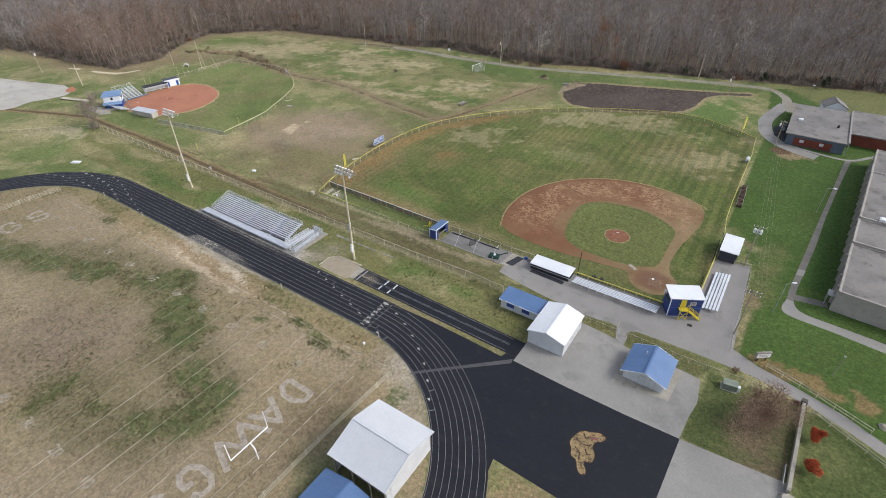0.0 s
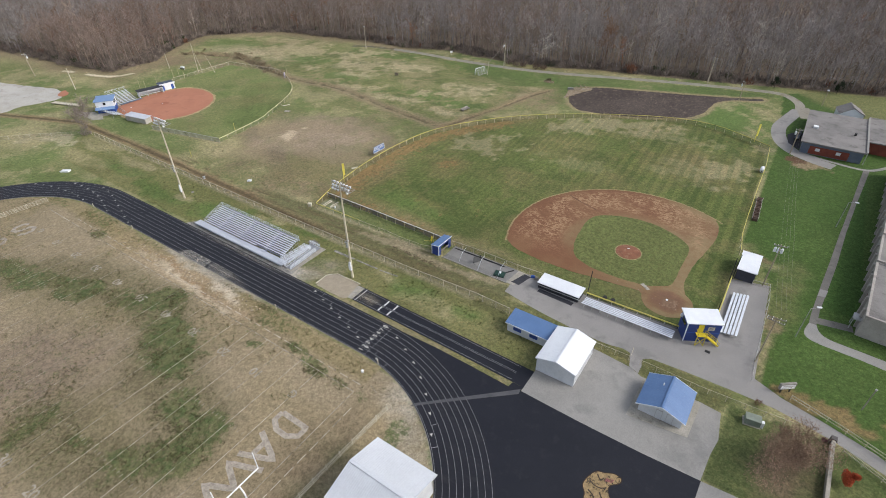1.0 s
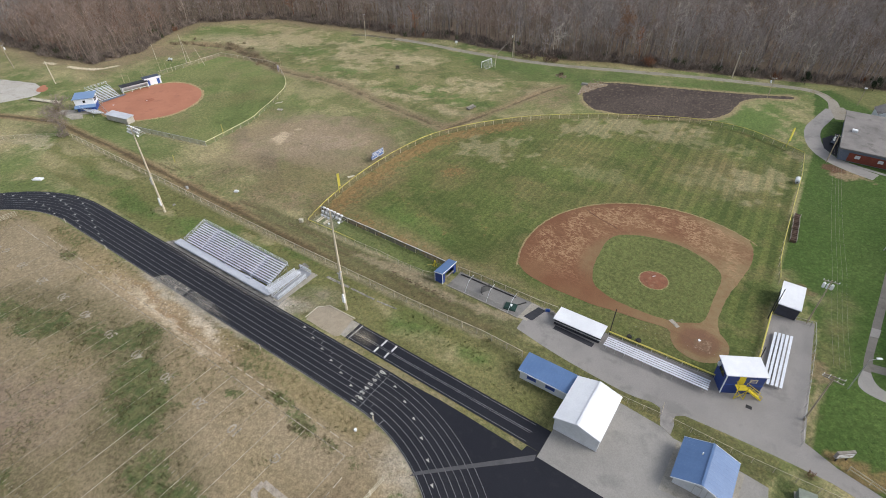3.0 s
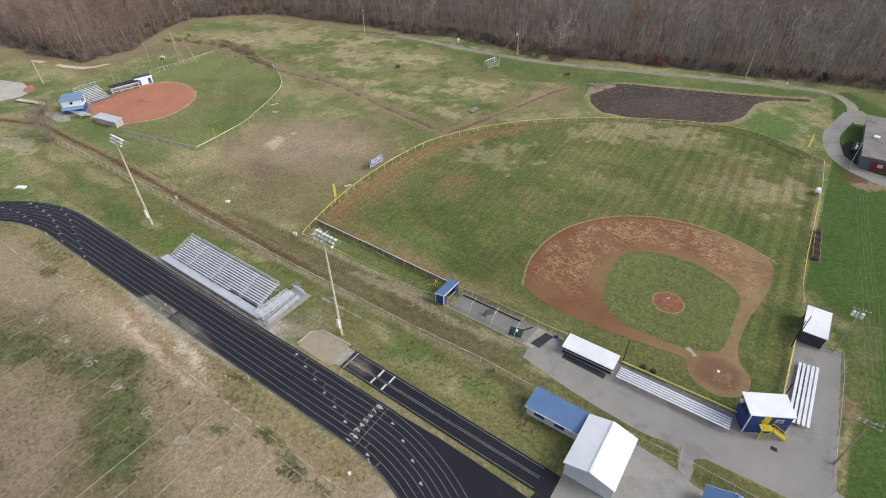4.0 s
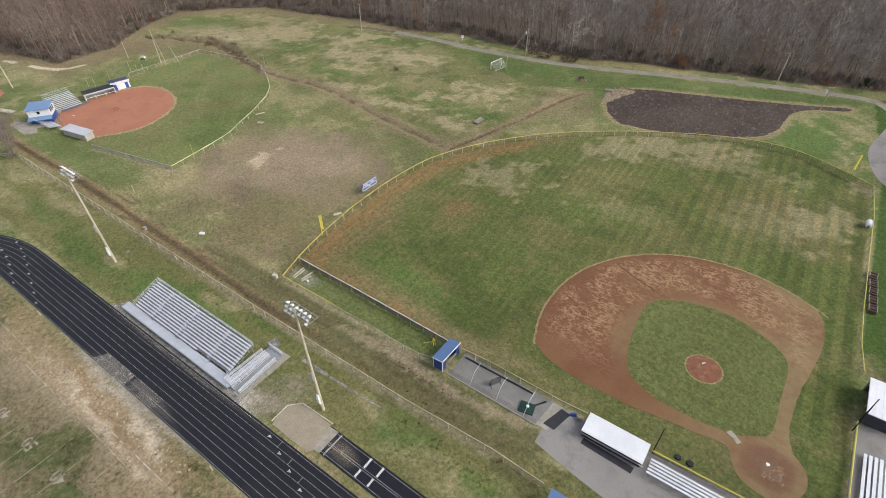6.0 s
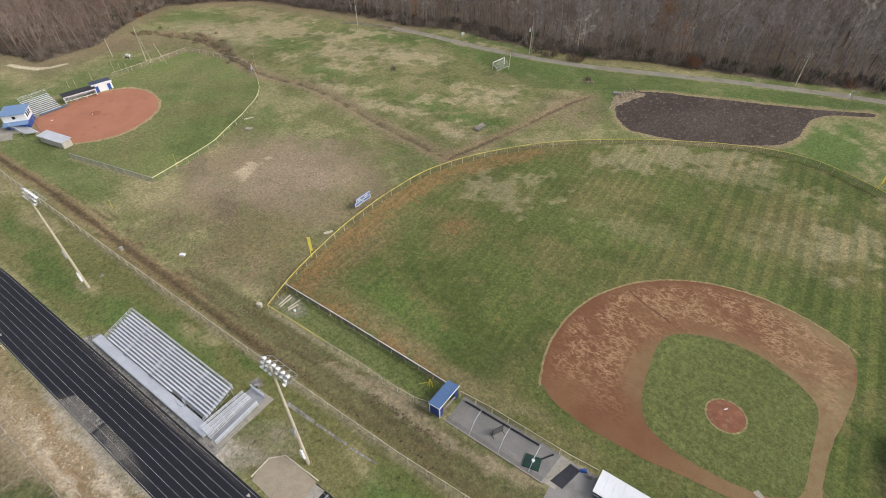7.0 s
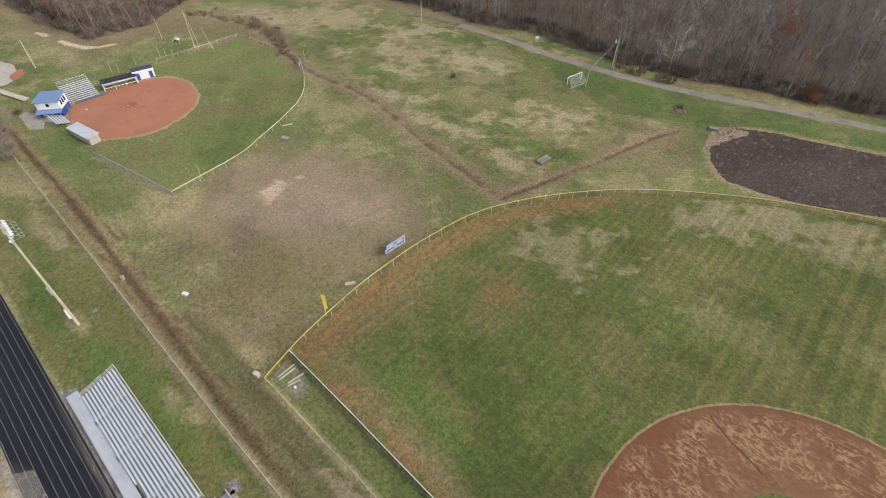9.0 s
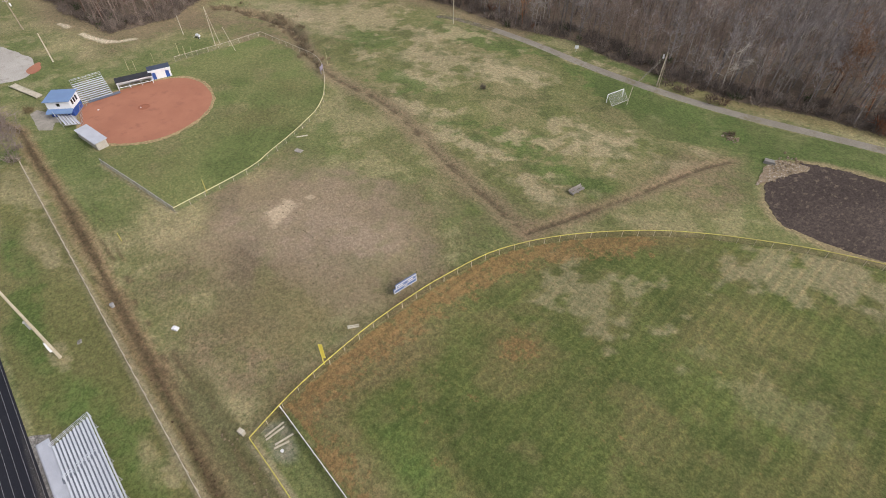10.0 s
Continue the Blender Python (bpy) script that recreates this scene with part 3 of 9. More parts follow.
def build_ground():
    fine_x, fine_y = np.arange(-312, 44.01, 0.72), np.arange(-16, 262.01, 0.72)

    def reach(a):
        far = np.array([4, 12, 30, 70, 150, 300, 600, 1100, 1900, 2900.0])
        return np.concatenate([a[0] - far[::-1], a, a[-1] + far])
    gx, gy = reach(fine_x), reach(fine_y)
    X, Y = np.meshgrid(gx, gy, indexing="ij")
    n1, n2, n3 = fbm(X, Y, 14, 1), fbm(X, Y, 5, 11), fbm(X, Y, 40, 21)
    n4 = fbm(X, Y, 2.4, 61, 3)
    wx, wy = X + 7 * (n1 - 0.5), Y + 7 * (fbm(X, Y, 14, 31) - 0.5)
    col = np.empty(X.shape + (3,))
    mottle, tufts, rust, mown = np.full(X.shape, 0.7), np.zeros(X.shape), np.zeros(X.shape), np.zeros(X.shape)
    col[:] = (0.155, 0.160, 0.068)

    def lay(c, m):
        col[:] = col + (np.array(c) - col) * np.clip(m, 0, 1)[..., None]

    def patch(c, x, y, rx, ry, turn=0.0, s=1.0, soft=0.6, rag=0.9):
        ct, st = math.cos(radians(turn)), math.sin(radians(turn))
        u, v = (wx - x) * ct + (wy - y) * st, -(wx - x) * st + (wy - y) * ct
        d = np.hypot(u / rx, v / ry) + 1.5 * rag * (n2 - 0.5) + 0.5 * rag * (n4 - 0.5)
        lay(c, s * (1 - step_up(d, 1 - soft * 0.7, 1 + soft * 0.7)) * (0.45 + 0.55 * step_up(n4 + 0.5 * (n2 - 0.5), 0.34, 0.6)))
    def clump(c, x, y, rx, ry, turn=0.0, s=1.0):
        """Like patch, with a ragged edge that breaks into tufts."""
        ct, st = math.cos(radians(turn)), math.sin(radians(turn))
        u, v = (wx - x) * ct + (wy - y) * st, -(wx - x) * st + (wy - y) * ct
        d = np.hypot(u / rx, v / ry) + 1.3 * (n2 - 0.5) + 2.2 * (n4 - 0.5)
        lay(c, s * (1 - step_up(d, 0.75, 1.1)))
    GREEN, LUSH, DEEP = (0.105, 0.138, 0.046), (0.080, 0.128, 0.034), (0.058, 0.088, 0.028)
    STRAW, PALE = (0.290, 0.250, 0.140), (0.40, 0.32, 0.22)
    BROWN = (0.185, 0.142, 0.088)

    # meadow: green and dry in broad drifts
    lay(STRAW, 0.55 * step_up(n1, 0.48, 0.70))
    lay(GREEN, 0.8 * step_up(fbm(X, Y, 22, 41), 0.45, 0.64))
    lay(STRAW, 0.5 * step_up(n2 + 0.35 * (n4 - 0.5), 0.52, 0.70))
    lay((0.085, 0.110, 0.034), 0.5 * step_up(fbm(X, Y, 6, 71), 0.52, 0.70))
    far_field = inside(X, Y, [(-200, 160), (-100, 150), (-88, 205), (-125, 222), (-255, 210), (-235, 168)])
    lay((0.125, 0.132, 0.050), 0.55 * far_field)
    lay((0.205, 0.170, 0.095), 0.45 * far_field * step_up(fbm(X, Y, 9, 131), 0.46, 0.66))
    for x, y, rx, ry in ((-176, 184, 13, 8), (-154, 196, 15, 7), (-157, 160, 9, 4), (-140, 158, 6, 4), (-131, 160, 7, 4), (-112, 183, 9, 8), (-108, 158, 7, 3.5), (-168, 172, 8, 4), (-190, 195, 12, 7)):
        clump((0.245, 0.215, 0.120), x, y, rx * 1.15, ry * 1.15, 20, 0.5)
        clump((0.31, 0.265, 0.160), x, y, rx * 0.8, ry * 0.8, 20, 0.75)
    for x, y, rx, ry in ((-172, 167, 9, 4), (-127, 168, 12, 4), (-107, 210, 20, 5), (-129, 213, 12, 4), (-109, 168, 9, 3), (-204, 178, 9, 8), (-174, 205, 18, 6), (-60, 218, 30, 6), (-30, 232, 20, 4), (-20, 207, 10, 14)):
        clump(LUSH, x, y, rx * 1.1, ry * 1.1, 15, 0.7)
    lay((0.295, 0.250, 0.150), 0.75 * far_field * step_up(fbm(X, Y, 5.0, 231, 3), 0.58, 0.66) * step_up(fbm(X, Y, 20, 241), 0.42, 0.55))
    lay((0.068, 0.092, 0.030), 0.5 * far_field * step_up(fbm(X, Y, 4.2, 251, 3), 0.58, 0.68))
    by_lane = inside(0.6 * X + 0.4 * wx, 0.6 * Y + 0.4 * wy, [(-135, 214), (-128, 204), (-104, 196), (-92, 203), (-80, 210), (-74, 214), (-52, 222.5), (-14, 236), (-10, 242), (-34, 238), (-64, 229.5), (-98, 219), (-116, 215.4)])
    lay((0.082, 0.112, 0.036), by_lane * (0.55 + 0.35 * step_up(n1, 0.35, 0.6)))
    mottle[by_lane] = 0.45
    # worn ground between the two diamonds
    bare = 1 - step_up(np.hypot((wx + 132) / 32, (wy - 114) / 25) + 0.8 * (n2 - 0.5), 0.6, 1.2)
    mottle[:] = mottle * (1 - 0.6 * bare)
    patch(BROWN, -132, 113, 30, 24, 30, 0.95, 0.7)
    patch((0.150, 0.135, 0.070), -118, 104, 12, 8, 30, 0.6, 0.7)
    lay((0.225, 0.176, 0.112), 0.75 * bare * step_up(n1 + 0.4 * (n2 - 0.5), 0.42, 0.66))
    lay((0.150, 0.118, 0.080), 0.6 * bare * step_up(fbm(X * 0.6 + Y * 0.8, Y * 0.3 - X * 0.3, 7, 91), 0.5, 0.68))
    patch((0.275, 0.215, 0.155), -131, 114, 20, 8, 35, 0.8, 0.7)
    patch((0.25, 0.195, 0.135), -138, 127, 15, 8, 20, 0.7, 0.7)
    clump(PALE, -141, 113.6, 2.2, 3.5, 30, 0.9)
    patch(STRAW, -155, 94, 10, 5, -10, 0.7)
    patch(BROWN, -113, 89, 13, 7, 25, 0.8)
    patch(STRAW, -172, 147, 13, 4, -25, 0.6)
    patch(BROWN, -86, 190, 9, 12, 20, 0.75)
    patch((0.19, 0.16, 0.075), -118, 98, 12, 7, 20, 0.6)
    patch(BROWN, -238, 152, 30, 9, 20, 0.85)
    patch((0.30, 0.25, 0.155), -234, 172, 26, 8, 8, 0.9)
    clump((0.29, 0.245, 0.145), -216, 188, 20, 7, 12, 0.75)
    clump((0.27, 0.225, 0.13), -240, 196, 16, 6, 12, 0.7)
    patch(BROWN, -255, 128, 7, 22, 8, 0.8)
    patch(STRAW, -272, 104, 26, 5, 5, 0.75)
    for x, y, rx, ry in ((-205, 67, 9, 2.6), (-196, 70, 6, 2), (-214, 62, 7, 3), (-186, 71, 6, 1.6)):
        clump((0.33, 0.29, 0.195), x, y, rx, ry, 5, 0.7)
    # beyond the lane, the wood's floor
    wood = inside(X, Y, WOODS)
    lay((0.150, 0.115, 0.086), wood * 1.0)
    lay((0.110, 0.084, 0.064), wood * step_up(n1, 0.45, 0.65))
    lay((0.20, 0.165, 0.082), 0.8 * step_up(Y - 0.36 * X, 258, 262) * ~wood * step_up(X, -120, -100))
    dw = distance_to(X, Y, WOODS[2:14])
    lay((0.205, 0.155, 0.098), 0.8 * ~wood * (1 - step_up(dw + 8 * (n2 - 0.5), 3, 12)))
    for scar in ([(-270.5, 109.4), (-266, 110.2), (-259.5, 112.6), (-255.6, 116.0), (-254.2, 121.4)], [(-285, 106.2), (-280.0, 107.4)]):
        lay((0.52, 0.45, 0.33), 0.9 * (1 - step_up(distance_to(X, Y, scar) + 1.6 * (n2 - 0.5) + 1.2 * (n4 - 0.5), 0.4, 1.3)))
    # soft-ball outfield
    soft = inside(wx * 0.15 + X * 0.85, wy * 0.15 + Y * 0.85, [(-186, 90), (-157.3, 95.7), (-159.4, 114), (-166, 130), (-171, 140), (-180, 148.5), (-194, 156), (-208, 156.5), (-227, 153), (-227, 140), (-228, 112), (-215, 94)])
    lay((0.128, 0.160, 0.054), 0.92 * soft)
    lay((0.082, 0.112, 0.036), 0.5 * soft * step_up(fbm(X, Y, 11, 171), 0.47, 0.62))
    lay((0.165, 0.168, 0.070), 0.65 * soft * step_up(n1, 0.42, 0.66))
    lay((0.19, 0.165, 0.085), 0.45 * soft * step_up(fbm(X, Y, 7, 141), 0.54, 0.7) * step_up(-X, 168, 178))
    mottle[soft] = 0.55
    patch((0.14, 0.125, 0.055), -180, 128, 9, 7, 30, 0.5)
    patch((0.14, 0.125, 0.055), -190, 143, 8, 5, 30, 0.4)
    patch(GREEN, -236, 120, 7, 26, 4, 0.8)
    patch(GREEN, -205, 84, 14, 4, 3, 0.85)
    patch(GREEN, -178, 86, 20, 6, 8, 0.7)
    # strip between the running track and the ditch
    strip = inside(X, Y, [(-190, 61), (-20, 61), (-20, 76.5), (-205, 76.5)])
    lay((0.122, 0.120, 0.045), 0.75 * strip)
    mottle[strip] = 0.5
    for x, y, rx, ry in ((-141, 65, 8, 3), (-124, 68, 7, 3.5), (-166, 67, 10, 3), (-112, 69, 7, 3), (-60, 70, 6, 2.5), (-82, 66, 4, 3), (-44, 70, 4, 2), (-103, 69, 7, 2)):
        patch(LUSH, x, y, rx, ry, 0, 0.8)
    for x, y, rx, ry in ((-167, 72, 9, 2), (-192, 73, 9, 3), (-107, 71, 3.5, 1.6), (-79, 64, 4, 2), (-52, 68, 7, 2.5), (-66, 70, 3, 1.5), (-184, 64, 14, 3), (-215, 60, 12, 8)):
        patch(STRAW, x, y, rx, ry, 0, 0.6)
    for x, y, rx, ry in ((-184, 75.3, 7, 2.2), (-160, 72.1, 5, 2.0), (-103, 73.6, 3, 1.8), (-135, 68.7, 4, 1.4)):
        clump((0.255, 0.222, 0.125), x, y, rx, ry, 0, 0.7)
    for x, y, rx, ry in ((-147, 65.0, 6, 2.5), (-112, 72.3, 4, 2.0), (-94, 73.3, 4, 1.5)):
        clump((0.074, 0.108, 0.030), x, y, rx, ry, 0, 0.75)
    bank = step_up(Y + 1.2 * (n2 - 0.5), 75.8, 77.2) * (1 - step_up(Y + 1.2 * (n2 - 0.5), 82.6, 84.4)) * step_up(X + 20 * (n1 - 0.5), -128, -104) * (1 - step_up(X - 1.6 * (Y - 78), -46, -40))
    lay((0.101, 0.100, 0.047), 0.85 * bank)
    lay((0.088, 0.080, 0.036), 0.6 * bank * step_up(fbm(X, Y * 2.5, 4, 151), 0.5, 0.64))
    mottle[:] = mottle * (1 - 0.25 * bank)
    for x, y, rx, ry in ((-63, 80.6, 8, 1.1), (-73, 81.2, 7, 0.9), (-53, 80.8, 6, 0.9), (-47, 80.6, 4, 0.8)):
        clump((0.235, 0.195, 0.125), x, y + 0.5, rx, ry * 1.3, 0, 0.8)
    verge = (1 - step_up(np.abs(Y - 60.3) + 0.5 * (n4 - 0.5), 0.5, 1.1)) * step_up(X, -70, -67) * (1 - step_up(X, -31, -28))
    lay((0.150, 0.142, 0.060), 0.9 * verge)
    lay((0.225, 0.190, 0.110), 0.7 * verge * step_up(n2, 0.45, 0.62))
    patch((0.225, 0.190, 0.135), -80.5, 66.5, 4.0, 4.0, 0, 0.85)
    patch((0.24, 0.21, 0.16), -82.5, 62.3, 4.5, 1.6, 0, 0.85)
    # ditch, creek and its branch
    d = distance_to(X, Y, DITCH)
    far_end = step_up(-X, 104, 124)
    near_end = step_up(X, -96, -80)
    lay((0.205, 0.150, 0.085), (0.50 + 0.4 * far_end - 0.3 * near_end) * (1 - step_up(d + 1.8 * (n2 - 0.5), 0.9, 2.8)))
    lay((0.068, 0.048, 0.027), (0.76 - 0.50 * near_end + 0.12 * step_up(n1, 0.35, 0.55)) * (1 - step_up(d + 0.9 * (n2 - 0.5) + 0.5 * (n4 - 0.5), 0.3, 1.1)))
    middle = np.interp(X, [p[0] for p in DITCH], [p[1] for p in DITCH])
    for off, w, c in ((2.4, 0.5, (0.092, 0.068, 0.038)), (4.1, 0.35, (0.100, 0.076, 0.042)), (-1.1, 0.3, (0.070, 0.066, 0.030))):
        rut = np.abs(Y - middle - off - 1.0 * (n2 - 0.5) - 0.5 * np.sin(X * 0.09 + off))
        lay(c, 0.7 * step_up(X, -190, -150) * (1 - step_up(X, -58, -48)) * (1 - step_up(rut, 0.3 * w, 1.3 * w)) * step_up(n4 + 0.3 * (n1 - 0.5), 0.36, 0.55))
    dc = distance_to(X, Y, CREEK)
    lay((0.205, 0.160, 0.098), 0.85 * (1 - step_up(dc + 3 * (n2 - 0.5), 1.2, 5.0)))
    deep_part = step_up(-X, 203, 222) * (1 - step_up(-X, 246, 256))
    lay((0.066, 0.048, 0.032), (0.62 + 0.2 * deep_part) * step_up(n4, 0.3, 0.5) * (1 - step_up(dc + 1.6 * (n2 - 0.5), 0.2 + 0.7 * deep_part, 0.9 + 1.6 * deep_part)))
    db = distance_to(X, Y, BRANCH)
    lay((0.205, 0.155, 0.095), 0.75 * (1 - step_up(db + 3 * (n2 - 0.5), 1.0, 3.4)))
    lay((0.070, 0.050, 0.034), 0.7 * (1 - step_up(db + 1.0 * (n2 - 0.5), 0.15, 0.6)))
    for run in ([(-198, 75.6), (-160, 75.4), (-134, 75.2), (-98, 75.0), (-62, 75.2), (-37.8, 75.6)], [(-99.9, 83.6), (-62.7, 84.2)], [(-186.5, 89.8), (-157.2, 95.7)]):
        lay((0.27, 0.235, 0.15), 0.75 * (1 - step_up(distance_to(X, Y, run) + 0.5 * (n4 - 0.5), 0.25, 0.85)))
    # rim of the basin
    rim = distance_to(X, Y, BASIN + BASIN[:1])
    lay((0.245, 0.195, 0.115), 0.85 * (1 - step_up(rim + 2 * (n2 - 0.5), 0.5, 2.4)))
    # baseball outfield, mown in stripes along y
    ball = inside(X, Y, OUTFIELD + [(-4.0, 128), (-3.2, 92), (-9, 90), (-60, 89.2), (-102, 90)])
    lay((0.087, 0.108, 0.033), 0.95 * ball)
    mottle[ball] = 0.6
    lay((0.132, 0.122, 0.052), ball * step_up(n1 + 0.5 * (n3 - 0.5) + 0.0022 * (X + 55) + 0.0012 * (Y - 120), 0.40, 0.76) * 0.70)
    mown[:] = ball * (0.55 + 0.45 * step_up(X + 0.45 * (Y - 130) + 40 * (n3 - 0.5), -80, -35)) * step_up(Y - 0.1 * X, 98, 112)
    lay((0.056, 0.076, 0.023), ball * 0.5 * step_up(fbm(X, Y, 9, 161), 0.5, 0.66))
    for x, y, rx, ry, t, s in ((-100, 96, 4, 7, 0, 0.85), (-101, 106, 4, 6, 0, 0.8), (-102, 116, 2.6, 7, 0, 0.8), (-101, 128, 2.2, 6, -8, 0.6), (-84.5, 124, 5.5, 4.0, 30, 0.82), (-90, 92.5, 10, 2.2, 0, 0.8), (-79, 101.5, 3, 2, 0, 0.6),
                               (-74, 103, 2, 1.5, 0, 0.5), (-90, 155, 7, 1.8, 50, 0.6), (-82, 164.5, 7, 1.8, 42, 0.6), (-72, 92, 9, 1.8, 0, 0.4)):
        patch((0.185, 0.140, 0.070), x, y, rx * 1.5, ry * 1.4, t, s * 0.6)
        ct, st = math.cos(radians(t)), math.sin(radians(t))
        u, v = (X - x) * ct + (Y - y) * st, -(X - x) * st + (Y - y) * ct
        rust = np.maximum(rust, ball * 0.42 * s * (1 - step_up(np.hypot(u / rx, v / ry) + 0.8 * (n2 - 0.5), 0.3, 1.7)))
    rust = np.maximum(rust, ball * 0.20 * step_up(fbm(X, Y, 8, 171), 0.52, 0.66))
    lay((0.155, 0.135, 0.062), ball * 0.45 * step_up(fbm(X, Y, 4.5, 181), 0.56, 0.68))
    lay((0.150, 0.118, 0.066), ball * 0.3 * step_up(fbm(X, Y, 11, 191), 0.60, 0.70) * step_up(X, -50, -20))
    for x, y, rx, ry, t, s in ((-82, 142.5, 9, 7.5, 0, 0.66), (-62, 174, 12, 6, 38, 0.68), (-48, 182, 14, 5, 20, 0.68), (-36, 180, 14, 6, 5, 0.45), (-13, 165, 7, 9, 0, 0.6), (-22, 158, 9, 7, 0, 0.35), (-7, 186, 4, 3, 0, 0.7), (-51, 145, 10, 5, 0, 0.3)):
        clump((0.225, 0.200, 0.115), x, y, rx, ry, t, s * 1.05)
    rust = np.maximum(rust, ball * 0.40 * (1 - step_up(np.minimum(distance_to(X, Y, OUTFIELD[:len(OUTFIELD) // 2]), np.abs(Y - 89.8) + 2.5 + 0.14 * np.maximum(0, X + 88)) + 3 * (n2 - 0.5), 2.0, 13)))
    patch((0.165, 0.135, 0.068), -99.5, 104, 5, 16, 0, 0.6)
    patch((0.165, 0.145, 0.070), -82, 92.5, 20, 2.6, 0, 0.6)
    patch(LUSH, -80, 98, 12, 4, 0, 0.6)
    patch((0.180, 0.155, 0.080), -56, 91.2, 17, 2.0, 0, 0.85)
    patch((0.170, 0.140, 0.072), -74, 91.6, 9, 1.8, 0, 0.7)
    lay((0.095, 0.120, 0.040), 0.8 * inside(X, Y, [(-101, 84.8), (-65, 84.8), (-65, 89), (-101, 90)]))
    patch((0.20, 0.19, 0.15), -97, 86.5, 3.5, 1.6, 0, 0.8)
    # lawns by the school
    lawn = inside(X, Y, [(-3.5, 192), (-3.5, 128), (2, 120), (5, 112), (5.4, 84), (9, 81.5), (32, 75), (60, 60), (60, 270), (4, 255), (-8, 245)])
    lay((0.045, 0.084, 0.018), 0.94 * lawn)
    lay((0.062, 0.100, 0.025), 0.5 * lawn * step_up(n1, 0.46, 0.66))
    mottle[lawn] = 0.6
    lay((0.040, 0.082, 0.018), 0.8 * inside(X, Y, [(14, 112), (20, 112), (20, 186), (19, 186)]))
    patch((0.15, 0.14, 0.065), 7.2, 118, 3.0, 6, 0, 0.55)
    patch((0.145, 0.13, 0.06), 8, 108, 2.5, 7, 0, 0.5)
    clump((0.19, 0.13, 0.065), 18, 84.5, 9, 2.0, -12, 0.8)
    clump((0.22, 0.165, 0.10), 5.5, 180, 4.2, 2.2, 0, 0.95)
    clump((0.10, 0.055, 0.035), 2.2, 182.6, 3.0, 2.4, 0, 0.95)
    patch(STRAW, 3.2, 121, 3, 2, 0, 0.5)
    patch((0.30, 0.235, 0.14), 6.1, 92, 1.0, 7, 0, 0.75)
    patch((0.17, 0.145, 0.075), -1.2, 124, 2.0, 4.5, 0, 0.7)
    garden = inside(X, Y, [(2.5, 60), (17.5, 60.5), (18, 77.5), (3, 76.4), (2.6, 68)])
    lay((0.072, 0.088, 0.032), 0.9 * garden)
    patch((0.120, 0.085, 0.058), 13.5, 66, 5, 8, 0, 0.8)
    lay((0.092, 0.094, 0.038), 0.8 * inside(X, Y, [(-46, 74), (-28, 71.5), (-20.6, 76), (-13, 75.2), (-11, 74.2), (2.5, 73.8), (3, 79.7), (-10, 79.4), (-14, 79), (-24, 79), (-33, 80), (-46, 79)]))
    lay((0.165, 0.145, 0.062), 0.5 * inside(X, Y, [(-46, 75.4), (-13, 76), (-13, 77.4), (-46, 77.0)]))
    lay((0.076, 0.095, 0.032), 0.85 * inside(X, Y, [(18.2, 56), (45, 56), (45, 66), (29, 72.8), (18.5, 77.5)]))
    lay((0.060, 0.080, 0.026), 0.6 * inside(X, Y, [(18.2, 56), (45, 56), (45, 66), (29, 72.8), (18.5, 77.5)]))
    clump((0.185, 0.140, 0.085), 6.0, 100.1, 1.6, 4.2, 0, 0.8)
    clump((0.165, 0.115, 0.070), 2.8, 122.6, 2.2, 1.2, 0, 0.7)
    patch((0.17, 0.16, 0.075), 21.5, 69, 2, 4, 0, 0.45)
    lay((0.150, 0.142, 0.062), 0.75 * step_up(Y + 0.9 * X + 6 * (n2 - 0.5), 243, 249) * step_up(X, -12, -6) * ~wood)
    # football field: dry tan turf with green drifts and a bare middle
    fb = inside(X, Y, arc(TRACK_C[0], TRACK_C[2], TRACK_R - 0.2, 90, 270, 24) + arc(TRACK_C[1], TRACK_C[2], TRACK_R - 0.2, -90, 90, 24))
    mottle[fb] = 0.14
    lay((0.240, 0.192, 0.124), fb * 1.0)
    lay((0.225, 0.178, 0.104), fb * 0.6 * step_up(n1, 0.42, 0.62))
    patch((0.205, 0.160, 0.112), -101, 21, 15, 10, 20, 0.85, 0.9)
    patch((0.190, 0.145, 0.105), -97, 17, 22, 9, 25, 0.8, 0.9)
    patch((0.150, 0.118, 0.070), -82, 16, 8, 5, 10, 0.7, 0.9)
    patch((0.165, 0.125, 0.078), -47.5, 28, 3.5, 14, 0, 0.7, 0.8)
    patch((0.185, 0.155, 0.085), -84, 20, 8, 12, 20, 0.7, 0.9)
    patch((0.20, 0.165, 0.09), -118, 29, 20, 6, 15, 0.7, 0.9)
    dr = distance_to(X, Y, smooth([(-160, 17), (-144.8, 22.4), (-135.4, 25.8), (-129.8, 30.8), (-121.8, 34.6), (-110.9, 36.7), (-101.7, 37.9), (-91.2, 33.8), (-82.6, 28.2), (-74.9, 26.5), (-68.2, 25.2), (-66.4, 21.8), (-67.0, 16.5), (-70.6, 13.0), (-80.7, 10.2), (-87, 10.0)], 3)) + 4 * (n2 - 0.5)
    ring = 1 - step_up(dr, 2.5, 9.5)
    lay((0.138, 0.116, 0.066), fb * 0.8 * ring)
    tufts = np.maximum(tufts, fb * ring * (0.22 + 0.22 * step_up(n1, 0.4, 0.6)))
